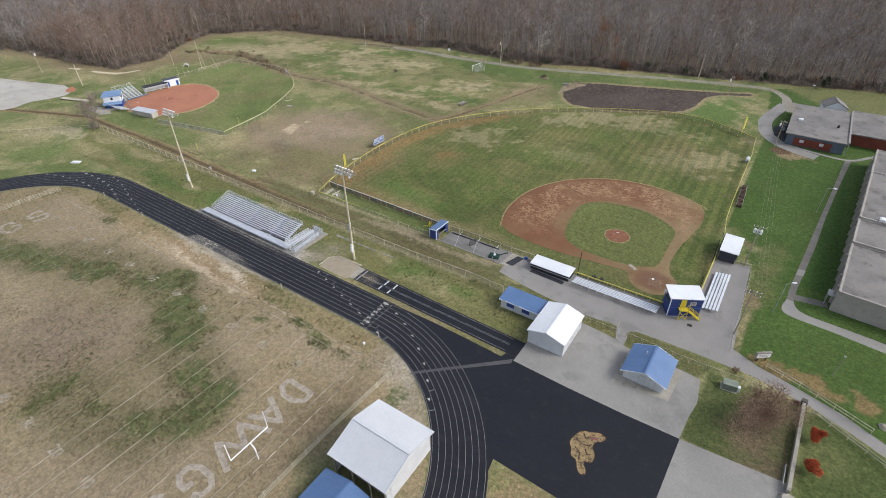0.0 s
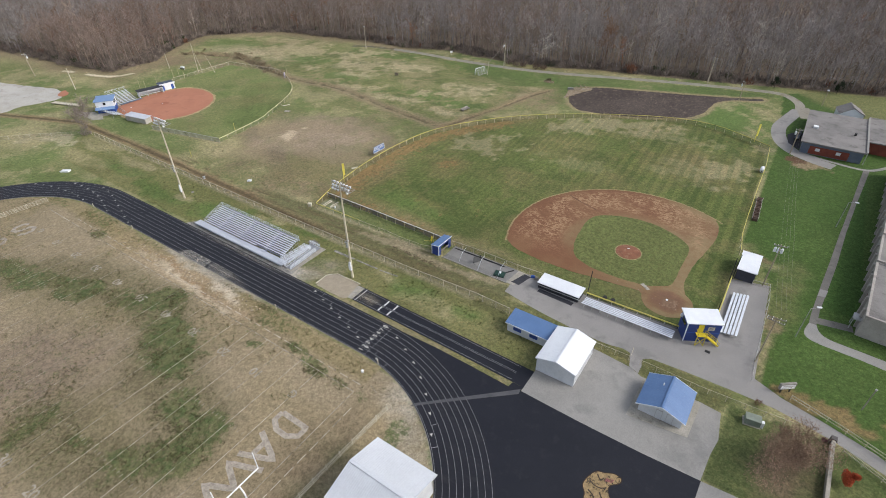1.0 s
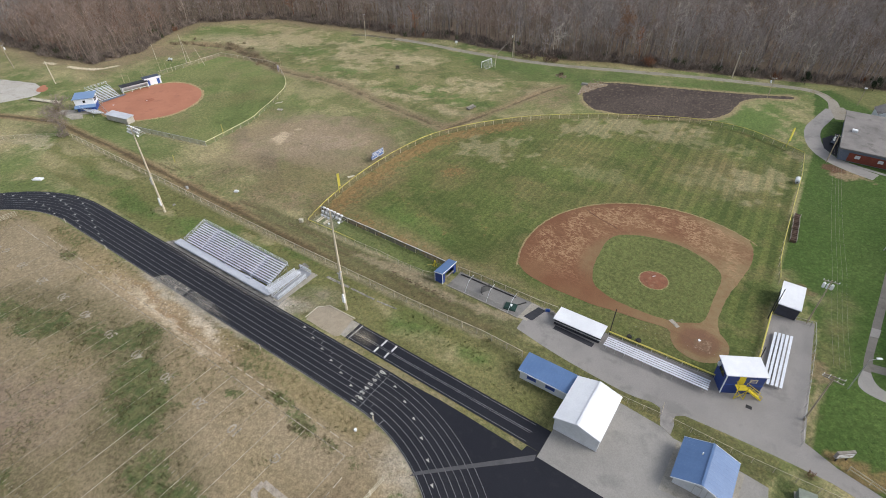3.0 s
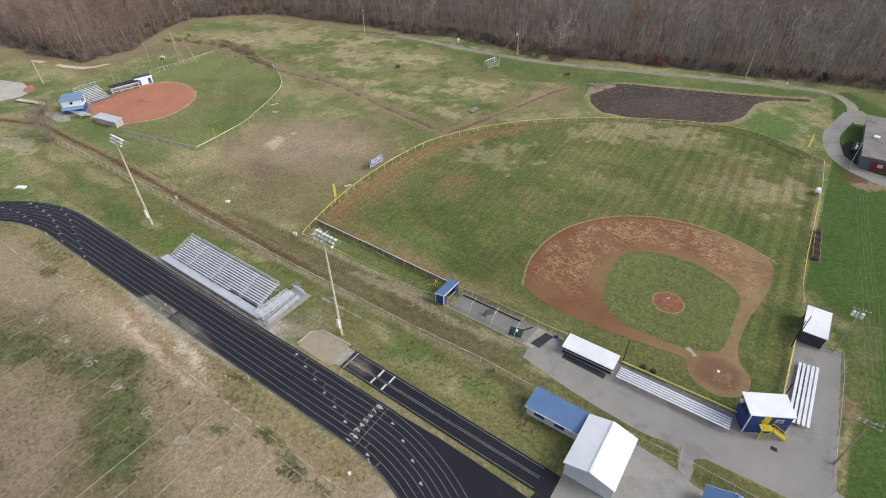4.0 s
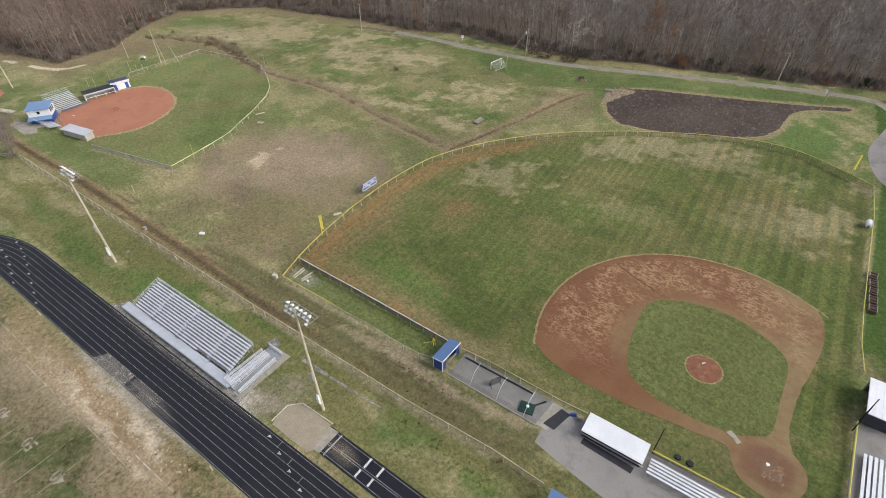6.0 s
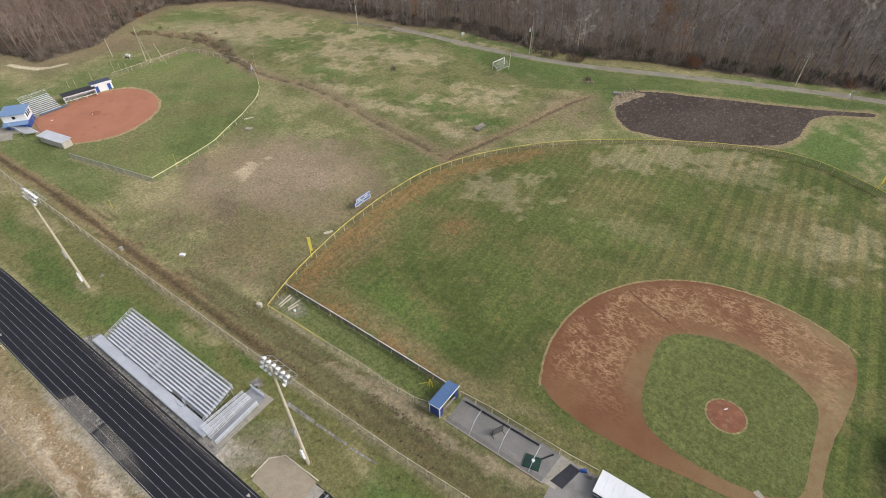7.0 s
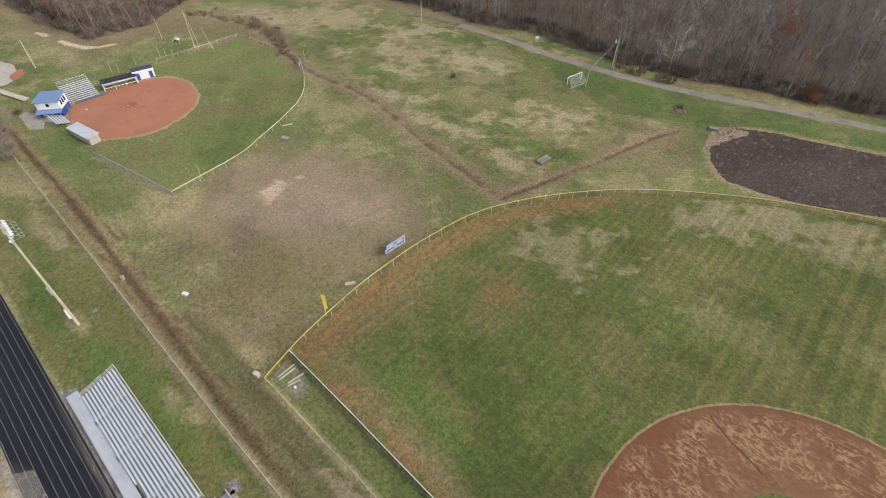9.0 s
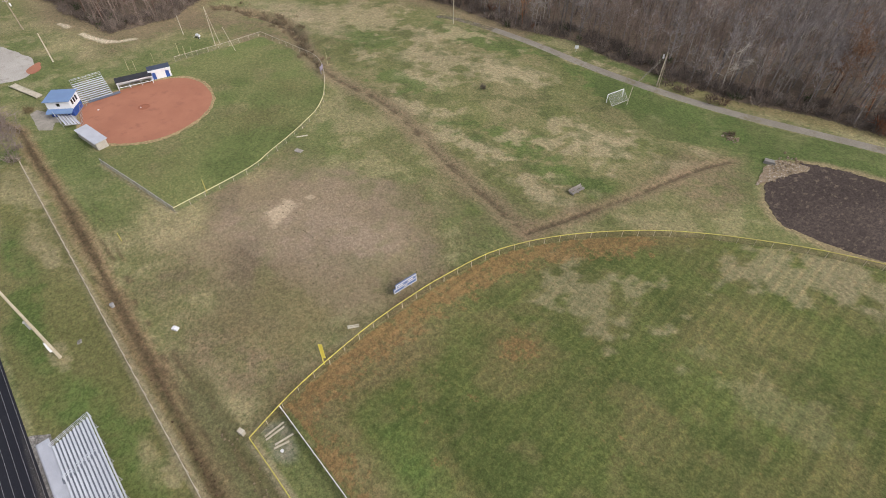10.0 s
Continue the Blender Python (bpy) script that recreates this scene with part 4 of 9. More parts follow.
    for x, y, rx, ry, t, s in ((-141, 25.0, 9, 4.5, 32, 1.0), (-130, 27.5, 9, 4.5, 25, 1.0), (-119, 31.5, 8, 4.0, 22, 1.0), (-109, 35.0, 6, 2.6, 15, 0.85), (-100.5, 39.5, 5.5, 4.0, 20, 1.05), (-96, 36.0, 3.5, 3, 0, 0.8), (-88, 31.8, 5, 2.6, 10, 0.7), (-82.5, 29.6, 6, 4.2, 0, 1.1),
                               (-73, 25.5, 5, 3.6, 0, 1.0), (-66, 24.5, 5.5, 4.2, 0, 1.0), (-66, 18, 5, 4.5, 0, 1.0), (-71, 14, 5, 3, 0, 1.0), (-80, 12.5, 6, 2.5, 5, 0.8), (-91, 11.5, 8, 2.4, 10, 0.7), (-74.0, 41.7, 1.9, 0.9, 20, 1.1), (-67.0, 45.2, 4.4, 1.2, 0, 1.1), (-60.5, 43.8, 3.6, 1.6, -12, 1.1), (-60, 36.2, 2.2, 0.8, 30, 0.7),
                               (-54.2, 43.6, 2.2, 1.4, 0, 0.85), (-49.0, 43.6, 2.4, 1.4, 0, 0.7), (-80.2, 34.6, 2.2, 0.8, 20, 0.8), (-137, 44.6, 3.4, 2.2, 0, 1.0), (-40, 41, 2.5, 3, 0, 0.9)):
        ct, st = math.cos(radians(t)), math.sin(radians(t))
        u, v = (X - x) * ct + (Y - y) * st, -(X - x) * st + (Y - y) * ct
        d = np.hypot(u / rx, v / ry) + 0.9 * (n2 - 0.5) + 0.5 * (n4 - 0.5)
        tufts = np.maximum(tufts, 0.40 * s * (1 - step_up(d, 0.45, 1.5)) * fb)
    tufts = np.maximum(tufts, fb * (0.10 + 0.13 * step_up(n1, 0.35, 0.6) * step_up(-X, 60, 80) + 0.09 * step_up(Y, 44.5, 47)))
    lay((0.205, 0.165, 0.082), fb * 0.65 * (1 - step_up(np.abs(Y - 48.2) + 2 * (n2 - 0.5), 1.0, 3.0)) * (X < -50))
    patch((0.295, 0.222, 0.140), -102, 46.9, 27, 2.6, -2, 0.9, 0.8, 0.8)
    lay((0.300, 0.235, 0.155), fb * 0.8 * (1 - step_up(np.abs(Y - 44.8 + 0.6 * (n2 - 0.5)), 0.45, 0.95)) * step_up(X, -126, -120) * (1 - step_up(X, -86, -79)))
    clump((0.350, 0.305, 0.235), -103, 49.7, 13, 0.9, 0, 0.85)
    clump((0.245, 0.165, 0.092), -114, 48.3, 9, 0.8, -4, 0.8)
    clump((0.250, 0.172, 0.098), -99, 46.4, 9, 0.6, -3, 0.8)
    clump((0.420, 0.350, 0.250), -114, 47.3, 8, 0.5, -4, 0.85)
    clump((0.430, 0.355, 0.255), -99, 45.6, 12, 0.45, -3, 0.85)
    clump((0.420, 0.345, 0.245), -85, 45.5, 5, 0.7, -3, 0.8)
    clump((0.450, 0.380, 0.285), -90, 48.5, 5, 0.9, -4, 0.9)
    clump((0.400, 0.330, 0.235), -119, 48.2, 4, 0.5, -4, 0.8)
    patch((0.225, 0.175, 0.095), -128, 47.8, 14, 2.6, 0, 0.8)
    edging = step_up(Y + 0.7 * (n4 - 0.5), 50.0, 50.5) * (Y < 51.2) * step_up(X, -121, -114) * (1 - step_up(X, -86, -80))
    lay((0.300, 0.272, 0.225), 0.85 * edging)
    tufts[:] = tufts * (1 - 0.8 * edging) * (1 - 0.75 * (1 - step_up(np.abs(Y - 47.3) + 1.5 * (n2 - 0.5), 1.2, 2.6)) * step_up(X, -127, -118) * (1 - step_up(X, -84, -78)))
    patch((0.38, 0.345, 0.285), -84.2, 61.6, 3.8, 2.0, 0, 0.95)
    patch((0.34, 0.30, 0.235), -42, 46, 6, 3.5, -35, 0.8)
    patch((0.30, 0.265, 0.20), -35, 40.5, 3.0, 5.5, 35, 0.6)
    patch(DEEP, -36, 28, 9, 8, 0, 0.7)
    patch((0.21, 0.165, 0.09), -14, 36, 12, 4.2, 0, 0.95)

    wild = ~(ball | soft | lawn | fb | wood | strip)
    tufts = np.maximum(tufts, wild * (0.07 + 0.10 * step_up(n1, 0.4, 0.65)))
    # shallow relief: ditch, creek, basin, rolls of the meadow
    Z = -0.5 * (1 - step_up(d, 0.3, 2.2)) - (0.35 + 1.6 * deep_part) * (1 - step_up(dc, 0.3, 2.0 + 2.2 * deep_part)) - 0.35 * (1 - step_up(db, 0.15, 1.1))
    open_ground = step_up(distance_to(X, Y, OUTFIELD), 1, 8) * ~ball * step_up(Y, 78, 84) * step_up(-X, 62, 75) * ~soft
    Z = Z - 0.14 * open_ground * n1 * step_up(distance_to(X, Y, [(-200, 208), (-178, 214.4), (-138, 215.9), (-116, 217.8), (-97, 221.4), (-63, 232), (-32.5, 240.7), (-8.5, 244.6), (-1, 231)]), 3, 9)
    Z = Z - 0.45 * inside(X, Y, BASIN) * step_up(rim, 0, 3)

    nx, ny = X.shape
    idx = np.arange(nx * ny).reshape(nx, ny)
    quads = np.stack([idx[:-1, :-1], idx[1:, :-1], idx[1:, 1:], idx[:-1, 1:]], -1).reshape(-1, 4)
    me = bpy.data.meshes.new("ground")
    me.vertices.add(nx * ny)
    me.vertices.foreach_set("co", np.stack([X, Y, Z], -1).astype(np.float32).ravel())
    me.loops.add(quads.size)
    me.loops.foreach_set("vertex_index", quads.astype(np.int32).ravel())
    me.polygons.add(len(quads))
    me.polygons.foreach_set("loop_start", np.arange(0, quads.size, 4, dtype=np.int32))
    me.polygons.foreach_set("use_smooth", np.ones(len(quads), bool))
    at = me.color_attributes.new("cover", "FLOAT_COLOR", "POINT")
    rgba = np.ones((nx * ny, 4), np.float32)
    rgba[:, :3], rgba[:, 3] = col.reshape(-1, 3), mottle.ravel()
    at.data.foreach_set("color", rgba.ravel())
    for key, val in (("tufts", tufts), ("rust", rust), ("mown", mown)):
        me.attributes.new(key, "FLOAT", "POINT").data.foreach_set("value", val.astype(np.float32).ravel())
    me.materials.append(TURF)
    me.update()
    me.validate()
    weedy = np.clip(2.2 * (tufts - 0.11), 0, 1) * (fb + 0.25 * wild) + 0.10 * strip - 0.10 * bank
    COVER.update(x=gx, y=gy, weedy=np.where(inside(X, Y, BASIN) | wood, 0, weedy), tint=col.copy(), height=Z)
    return tagged(new("ground", me), "patchy autumn grass with dry straw and bare soil", "ground", kind="structure")


ground = build_ground()


# ---- woods ----
def tube_arrays(p, q, r0, r1, n):
    p, q = np.array(p, float), np.array(q, float)
    d = (q - p) / (np.linalg.norm(q - p) + 1e-9)
    a = np.cross(d, (0.31, 0.17, 0.93) if abs(d[2]) < 0.95 else (1, 0, 0))
    a /= np.linalg.norm(a)
    b = np.cross(d, a)
    w = 2 * math.pi * np.arange(n) / n
    ring = np.cos(w)[:, None] * a + np.sin(w)[:, None] * b
    v = np.concatenate([p + r0 * ring, q + r1 * ring])
    f = []
    for i in range(n):
        j = (i + 1) % n
        f += [(i, j, n + j), (i, n + j, n + i)]
    return v, np.array(f)


def sprig(p, d, length, width, rs):
    """One twig: a long thin triangle."""
    p, d = np.array(p), np.array(d) / np.linalg.norm(d)
    s = np.cross(d, rs.normal(size=3))
    s /= np.linalg.norm(s) + 1e-9
    return np.array([p - s * width / 2, p + s * width / 2, p + d * length]), np.array([(0, 1, 2)])


def bare_tree(seed, height, wide, limbs, boughs, twigs, trunk_sides=5, thick=1.0):
    rs = np.random.RandomState(seed)
    V, F, S, count = [], [], [], 0

    def add(vf, shade):
        nonlocal count
        v, f = vf
        V.append(v)
        F.append(f + count)
        S.append(np.full(len(v), shade))
        count += len(v)
    lean = rs.normal(0, 0.03, 2) * height
    knee = np.array([lean[0] * 0.4, lean[1] * 0.4, height * 0.45])
    top = np.array([lean[0], lean[1], height * 0.92])
    r = 0.016 * height * thick
    add(tube_arrays((0, 0, -0.2), knee, r, r * 0.7, trunk_sides), 0.85)
    add(tube_arrays(knee, top, r * 0.7, r * 0.12, max(3, trunk_sides - 1)), 0.95)
    tips = []
    for k in range(limbs):
        h = height * rs.uniform(0.2, 0.88)
        base = knee + (top - knee) * (h - knee[2]) / (top[2] - knee[2]) if h > knee[2] else knee * h / knee[2]
        az, up = rs.uniform(0, 2 * math.pi), rs.uniform(0.5, 1.3)
        L = wide * rs.uniform(0.65, 1.1) * (1.15 - 0.65 * abs(h / height - 0.45))
        d = np.array([math.cos(az), math.sin(az), up])
        d /= np.linalg.norm(d)
        end = base + d * L
        add(tube_arrays(base, end, r * 0.36, r * 0.10, 3), 0.9)
        tips.append((base, end))
    for k in range(boughs):
        b, e = tips[rs.randint(len(tips))]
        base = b + (e - b) * rs.uniform(0.35, 0.9)
        d = (e - b) / np.linalg.norm(e - b) + rs.normal(0, 0.55, 3) + (0, 0, 0.25)
        L = wide * rs.uniform(0.3, 0.6)
        end = base + d / np.linalg.norm(d) * L
        add(tube_arrays(base, end, r * 0.18, r * 0.06, 3), 0.95)
        tips.append((base, end))
    tips.append((knee, top))
    for k in range(twigs):
        b, e = tips[rs.randint(len(tips))]
        base = b + (e - b) * rs.uniform(0.3, 1.05)
        d = (e - b) / np.linalg.norm(e - b) * 0.7 + rs.normal(0, 0.6, 3) + (0, 0, 0.35)
        add(sprig(base, d, wide * rs.uniform(0.25, 0.62), rs.uniform(0.05, 0.13) * thick, rs), rs.uniform(0.85, 1.1))
    return np.concatenate(V), np.concatenate(F), np.concatenate(S)


def bush(seed, height, wide, stems):
    rs = np.random.RandomState(seed)
    V, F, S, count = [], [], [], 0
    for k in range(stems):
        az, rr = rs.uniform(0, 6.283), wide * math.sqrt(rs.rand())
        base = np.array([rr * 0.7 * math.cos(az), rr * 0.7 * math.sin(az), rs.uniform(0, 0.55) * height])
        d = np.array([math.cos(az), math.sin(az), 0]) * rs.uniform(0, 0.7) + rs.normal(0, 0.35, 3) + (0, 0, 0.9)
        v, f = sprig(base, d, height * rs.uniform(0.35, 0.75), rs.uniform(0.08, 0.2), rs)
        V.append(v), F.append(f + count), S.append(np.full(3, rs.uniform(0.7, 1.15)))
        count += 3
    return np.concatenate(V), np.concatenate(F), np.concatenate(S)


def joined(name, items, material):
    """Many plants as one mesh: items are (prototype, places, turns, scales, tints)."""
    AV, AF, AC, count = [], [], [], 0
    for (v, f, s), place, turn, size, tint in items:
        k = len(place)
        if not k:
            continue
        c, sn = np.cos(turn)[:, None], np.sin(turn)[:, None]
        x, y, z = (v[None, :, i] * size[:, None, (0 if i < 2 else 1)] for i in range(3))
        P = np.stack([x * c - y * sn + place[:, None, 0], x * sn + y * c + place[:, None, 1], z + place[:, None, 2]], -1)
        AV.append(P.reshape(-1, 3))
        AF.append((f[None] + (np.arange(k) * len(v))[:, None, None]).reshape(-1, 3) + count)
        AC.append((tint[:, None, :] * s[None, :, None]).reshape(-1, 3))
        count += k * len(v)
    V, F, C = np.concatenate(AV), np.concatenate(AF), np.concatenate(AC)
    me = bpy.data.meshes.new(name)
    me.vertices.add(len(V))
    me.vertices.foreach_set("co", V.astype(np.float32).ravel())
    me.loops.add(F.size)
    me.loops.foreach_set("vertex_index", F.astype(np.int32).ravel())
    me.polygons.add(len(F))
    me.polygons.foreach_set("loop_start", np.arange(0, F.size, 3, dtype=np.int32))
    at = me.color_attributes.new("tint", "FLOAT_COLOR", "POINT")
    rgba = np.ones((len(V), 4), np.float32)
    rgba[:, :3] = C
    at.data.foreach_set("color", rgba.ravel())
    me.materials.append(material)
    me.update()
    return new(name, me)


def plant_woods():
    rs = np.random.RandomState(7)
    gap = 4.3
    gx, gy = np.meshgrid(np.arange(-640, 190, gap), np.arange(90, 560, gap), indexing="ij")
    x = gx.ravel() + rs.uniform(-2.0, 2.0, gx.size)
    y = gy.ravel() + rs.uniform(-2.0, 2.0, gx.size)
    ok = inside(x, y, WOODS)
    edge = distance_to(x, y, WOODS[1:-2])
    ang, dist = np.degrees(np.arctan2(-x, y)), np.hypot(x, y)
    ok &= (edge > 1.2) & (ang > -16) & (ang < 88) & (dist < 560)
    ok &= (edge < 70) | (rs.rand(len(x)) < 0.62)
    x, y, edge = x[ok], y[ok], edge[ok]
    n = len(x)
    tone = fbm(x, y, 45, 51)
    pick = rs.rand(n)
    tint = np.empty((n, 3))
    tint[:] = (0.250, 0.222, 0.204)
    tint[pick < 0.45] = (0.296, 0.268, 0.254)
    tint[pick < 0.16] = (0.200, 0.150, 0.122)
    pale = (pick > 0.965) & (edge < 40)
    tint[pale] = (0.43, 0.39, 0.34)
    west = (x < -200) & (x > -345 + 20 * tone)
    tint[west & (y < 165)] *= (0.98, 0.84, 0.75)
    tint[west & (y >= 165)] *= (0.97, 0.90, 0.84)
    red = (tone > 0.60) & (pick > 0.35)
    tint[red] = (0.240, 0.188, 0.158)
    rusty = rs.rand(n) < 0.004
    tint[rusty] = (0.25, 0.125, 0.07)
    tint *= rs.uniform(0.82, 1.18, n)[:, None]
    place = np.stack([x, y, np.full(n, -0.1)], -1)
    turn = rs.uniform(0, 6.283, n)
    tall = rs.uniform(0.78, 1.15, n) * (0.72 + 0.28 * np.clip(edge / 18, 0, 1))
    size = np.stack([rs.uniform(0.8, 1.15, n), tall], -1)
    near = edge < 42
    items, kind = [], rs.randint(0, 5, n)
    for k in range(5):
        full = bare_tree(100 + k, 17.0, 3.4, 11, 16, 300, 4, 0.75)
        thin = bare_tree(200 + k, 17.0, 3.8, 7, 3, 210, 3, 0.75)
        for proto, sel in ((full, near & (kind == k)), (thin, ~near & (kind == k))):
            items.append((proto, place[sel], turn[sel], size[sel], tint[sel]))
    ob = joined("woods", items, FOLIAGE)
    tagged(ob, "dense bare grey-brown deciduous woods in late autumn", "woods", kind="stuff")
    # brush under the edge of the woods
    line = along([Vector(p) for p in WOODS[1:23]], 1.15)
    bx = []
    for p, d in line:
        nrm = Vector((-d.y, d.x))
        for k in range(2):
            q = p + nrm * rs.uniform(-0.6, 9.0) + d * rs.uniform(-1, 1)
            bx.append((q.x, q.y, -0.1))
    bx = np.array(bx)
    n = len(bx)
    tint = np.array((0.205, 0.168, 0.142)) * rs.uniform(0.6, 1.35, n)[:, None]
    odd = rs.rand(n)
    tint[odd < 0.012] = (0.20, 0.09, 0.05)
    tint[odd > 0.95] = (0.05, 0.075, 0.028)
    items, kind = [], rs.randint(0, 3, n)
    for k in range(3):
        sel = kind == k
        items.append((bush(300 + k, 2.6, 1.8, 70), bx[sel], rs.uniform(0, 6.283, sel.sum()), rs.uniform(0.6, 1.35, (sel.sum(), 2)), tint[sel]))
    k = 50
    w = rs.randint(0, 20, k)
    pts = np.array(CREEK)[w] + rs.normal(0, 2.6, (k, 2))
    tan = np.array((0.25, 0.195, 0.125)) * rs.uniform(0.6, 1.2, k)[:, None]
    scrub = [(bush(310, 1.5, 1.3, 60), np.column_stack([pts, np.full(k, -0.4)]), rs.uniform(0, 6.283, k), rs.uniform(0.5, 1.2, (k, 2)), tan)]
    tagged(joined("gully_scrub", scrub, FOLIAGE), "dry tan scrub along the eroded gully", "scrub", kind="stuff")
    tagged(joined("brush", items, FOLIAGE), "tangled brown brush along the edge of the woods", "brush", kind="stuff")


plant_woods()


# ---- weeds and clods ----
def tussock(seed, blades, height, wide, blade):
    """A low clump of blades that lean outward."""
    rs = np.random.RandomState(seed)
    V, F, S = [], [], []
    for k in range(blades):
        az, r = rs.uniform(0, 6.283), wide * math.sqrt(rs.rand())
        foot = np.array([r * math.cos(az), r * math.sin(az), -0.03])
        tip = np.array([math.cos(az), math.sin(az), 0]) * rs.uniform(0.1, 0.9) + (0, 0, rs.uniform(0.5, 1.0))
        v, f = sprig(foot, tip, height * rs.uniform(0.6, 1.2), blade * rs.uniform(0.7, 1.3), rs)
        V.append(v), F.append(f + 3 * k), S.append(np.full(3, rs.uniform(0.7, 1.2)))
    return np.concatenate(V), np.concatenate(F), np.concatenate(S)


def lump(seed, sides=5):
    """A clod of soil: an uneven low dome."""
    rs = np.random.RandomState(seed)
    w = np.linspace(0, 2 * math.pi, sides, endpoint=False)
    low = np.stack([np.cos(w) * rs.uniform(0.7, 1.2, sides), np.sin(w) * rs.uniform(0.7, 1.2, sides), np.full(sides, -0.1)], -1)
    mid = np.stack([np.cos(w) * rs.uniform(0.5, 0.8, sides), np.sin(w) * rs.uniform(0.5, 0.8, sides), rs.uniform(0.35, 0.6, sides)], -1)
    f = []
    for i in range(sides):
        j = (i + 1) % sides
        f += [(i, j, sides + j), (i, sides + j, sides + i), (sides + i, sides + j, 2 * sides)]
    return np.concatenate([low, mid, [[0, 0, 0.7]]]), np.array(f), np.concatenate([np.full(sides, 0.75), np.full(sides + 1, 1.0)])


def ground_at(key, x, y):
    i = np.clip(np.searchsorted(COVER["x"], x), 0, len(COVER["x"]) - 1)
    j = np.clip(np.searchsorted(COVER["y"], y), 0, len(COVER["y"]) - 1)
    return COVER[key][i, j]


def scatter_weeds():
    rs = np.random.RandomState(77)
    n = 420000
    x, y = rs.uniform(-235, 6, n), rs.uniform(2, 168, n)
    near = 1.0 / (1.0 + (np.hypot(x + 70, y - 45) / 95) ** 2)
    keep = rs.rand(n) < ground_at("weedy", x, y) * near * (0.25 + 1.3 * step_up(fbm(x, y, 3.0, 301, 3), 0.42, 0.62))
    clear = inside(x, y, arc(TRACK_C[0], TRACK_C[2], TRACK_R + 8.9, 90, 270, 40) + arc(TRACK_C[1], TRACK_C[2], TRACK_R + 8.9, -90, 90, 40)) & ~inside(x, y, arc(TRACK_C[0], TRACK_C[2], TRACK_R - 0.4, 90, 270, 40) + arc(TRACK_C[1], TRACK_C[2], TRACK_R - 0.4, -90, 90, 40))
    for block in ([(-41, 39), (18, 39), (18, 76), (-28, 76), (-28, 66), (-78, 66.5), (-78, 61), (-69, 61.2), (-40, 60.6)], [(-123, 60), (-83, 60), (-83, 71), (-123, 70)], [(-60.5, 83.5), (-42, 83.5), (-42, 89.2), (-60.5, 89.2)], [(-43, 78), (6, 78), (6, 114), (-4, 114), (-43, 90)], [(-40, 13), (-28, 13), (-28, 38), (-40, 38)], [(-60, 50), (-27, 50), (-27, 59.6), (-60, 59.6)],
                  [(-54, 95), (-8, 90), (-8, 140), (-54, 140)], [(-228, 86), (-186, 86), (-186, 127), (-228, 127)], [(-85.5, 71.3), (-65, 71.3), (-65, 72.4), (-85.5, 72.4)]):
        clear |= inside(x, y, block)
    keep &= ~clear
    x, y = x[keep], y[keep]
    n = len(x)
    tint = ground_at("tint", x, y)
    green = np.array((0.078, 0.104, 0.034)) * rs.uniform(0.6, 1.3, n)[:, None]
    straw = np.array((0.235, 0.200, 0.115)) * rs.uniform(0.6, 1.2, n)[:, None]
    pick = rs.rand(n)[:, None]
    tint = np.where(pick < 0.6, 0.45 * tint + 0.55 * green, np.where(pick < 0.8, tint * 0.75, 0.5 * tint + 0.5 * straw))
    place = np.stack([x, y, ground_at("height", x, y)], -1)
    items, kind = [], rs.randint(0, 4, n)
    for k in range(4):
        sel = kind == k
        m = int(sel.sum())
        items.append((tussock(320 + k, 7, 0.20, 0.17, 0.13), place[sel], rs.uniform(0, 6.283, m), rs.uniform(0.6, 1.5, (m, 2)), tint[sel]))
    tagged(joined("weed_tufts", items, FOLIAGE), "low scattered tufts of grass and weeds on dry ground", "weeds", kind="stuff")
    # turned soil beside the track and along the bank
    spots, tints = [], []
    for x0, x1, y0, y1, count, colour in ((-124, -81, 45.4, 49.2, 420, (0.33, 0.265, 0.185)), (-72, -56, 79.6, 81.4, 110, (0.12, 0.092, 0.058)), (-104, -76, 80.2, 82.6, 60, (0.17, 0.135, 0.085)), (-120, -56, 76.4, 77.4, 60, (0.085, 0.058, 0.034)), (-148, -116, 105, 122, 90, (0.20, 0.16, 0.105))):
        px = rs.uniform(x0, x1, count)
        py = (y0 + y1) / 2 + (y1 - y0) / 4 * rs.normal(size=count)
        spots.append(np.stack([px, py, ground_at("height", px, py)], -1))
        tints.append(np.array(colour) * rs.uniform(0.6, 1.35, count)[:, None])
    spots, tints = np.concatenate(spots), np.concatenate(tints)
    n = len(spots)
    items, kind = [], rs.randint(0, 3, n)
    for k in range(3):
        sel = kind == k
        m = int(sel.sum())
        items.append((lump(340 + k), spots[sel], rs.uniform(0, 6.283, m), rs.uniform(0.05, 0.22, (m, 1)) * np.array([[1.2, 0.9]]), tints[sel]))
    tagged(joined("soil_clods", items, FOLIAGE), "crumbled clods of turned soil on bare ground", "soil", kind="stuff")


scatter_weeds()


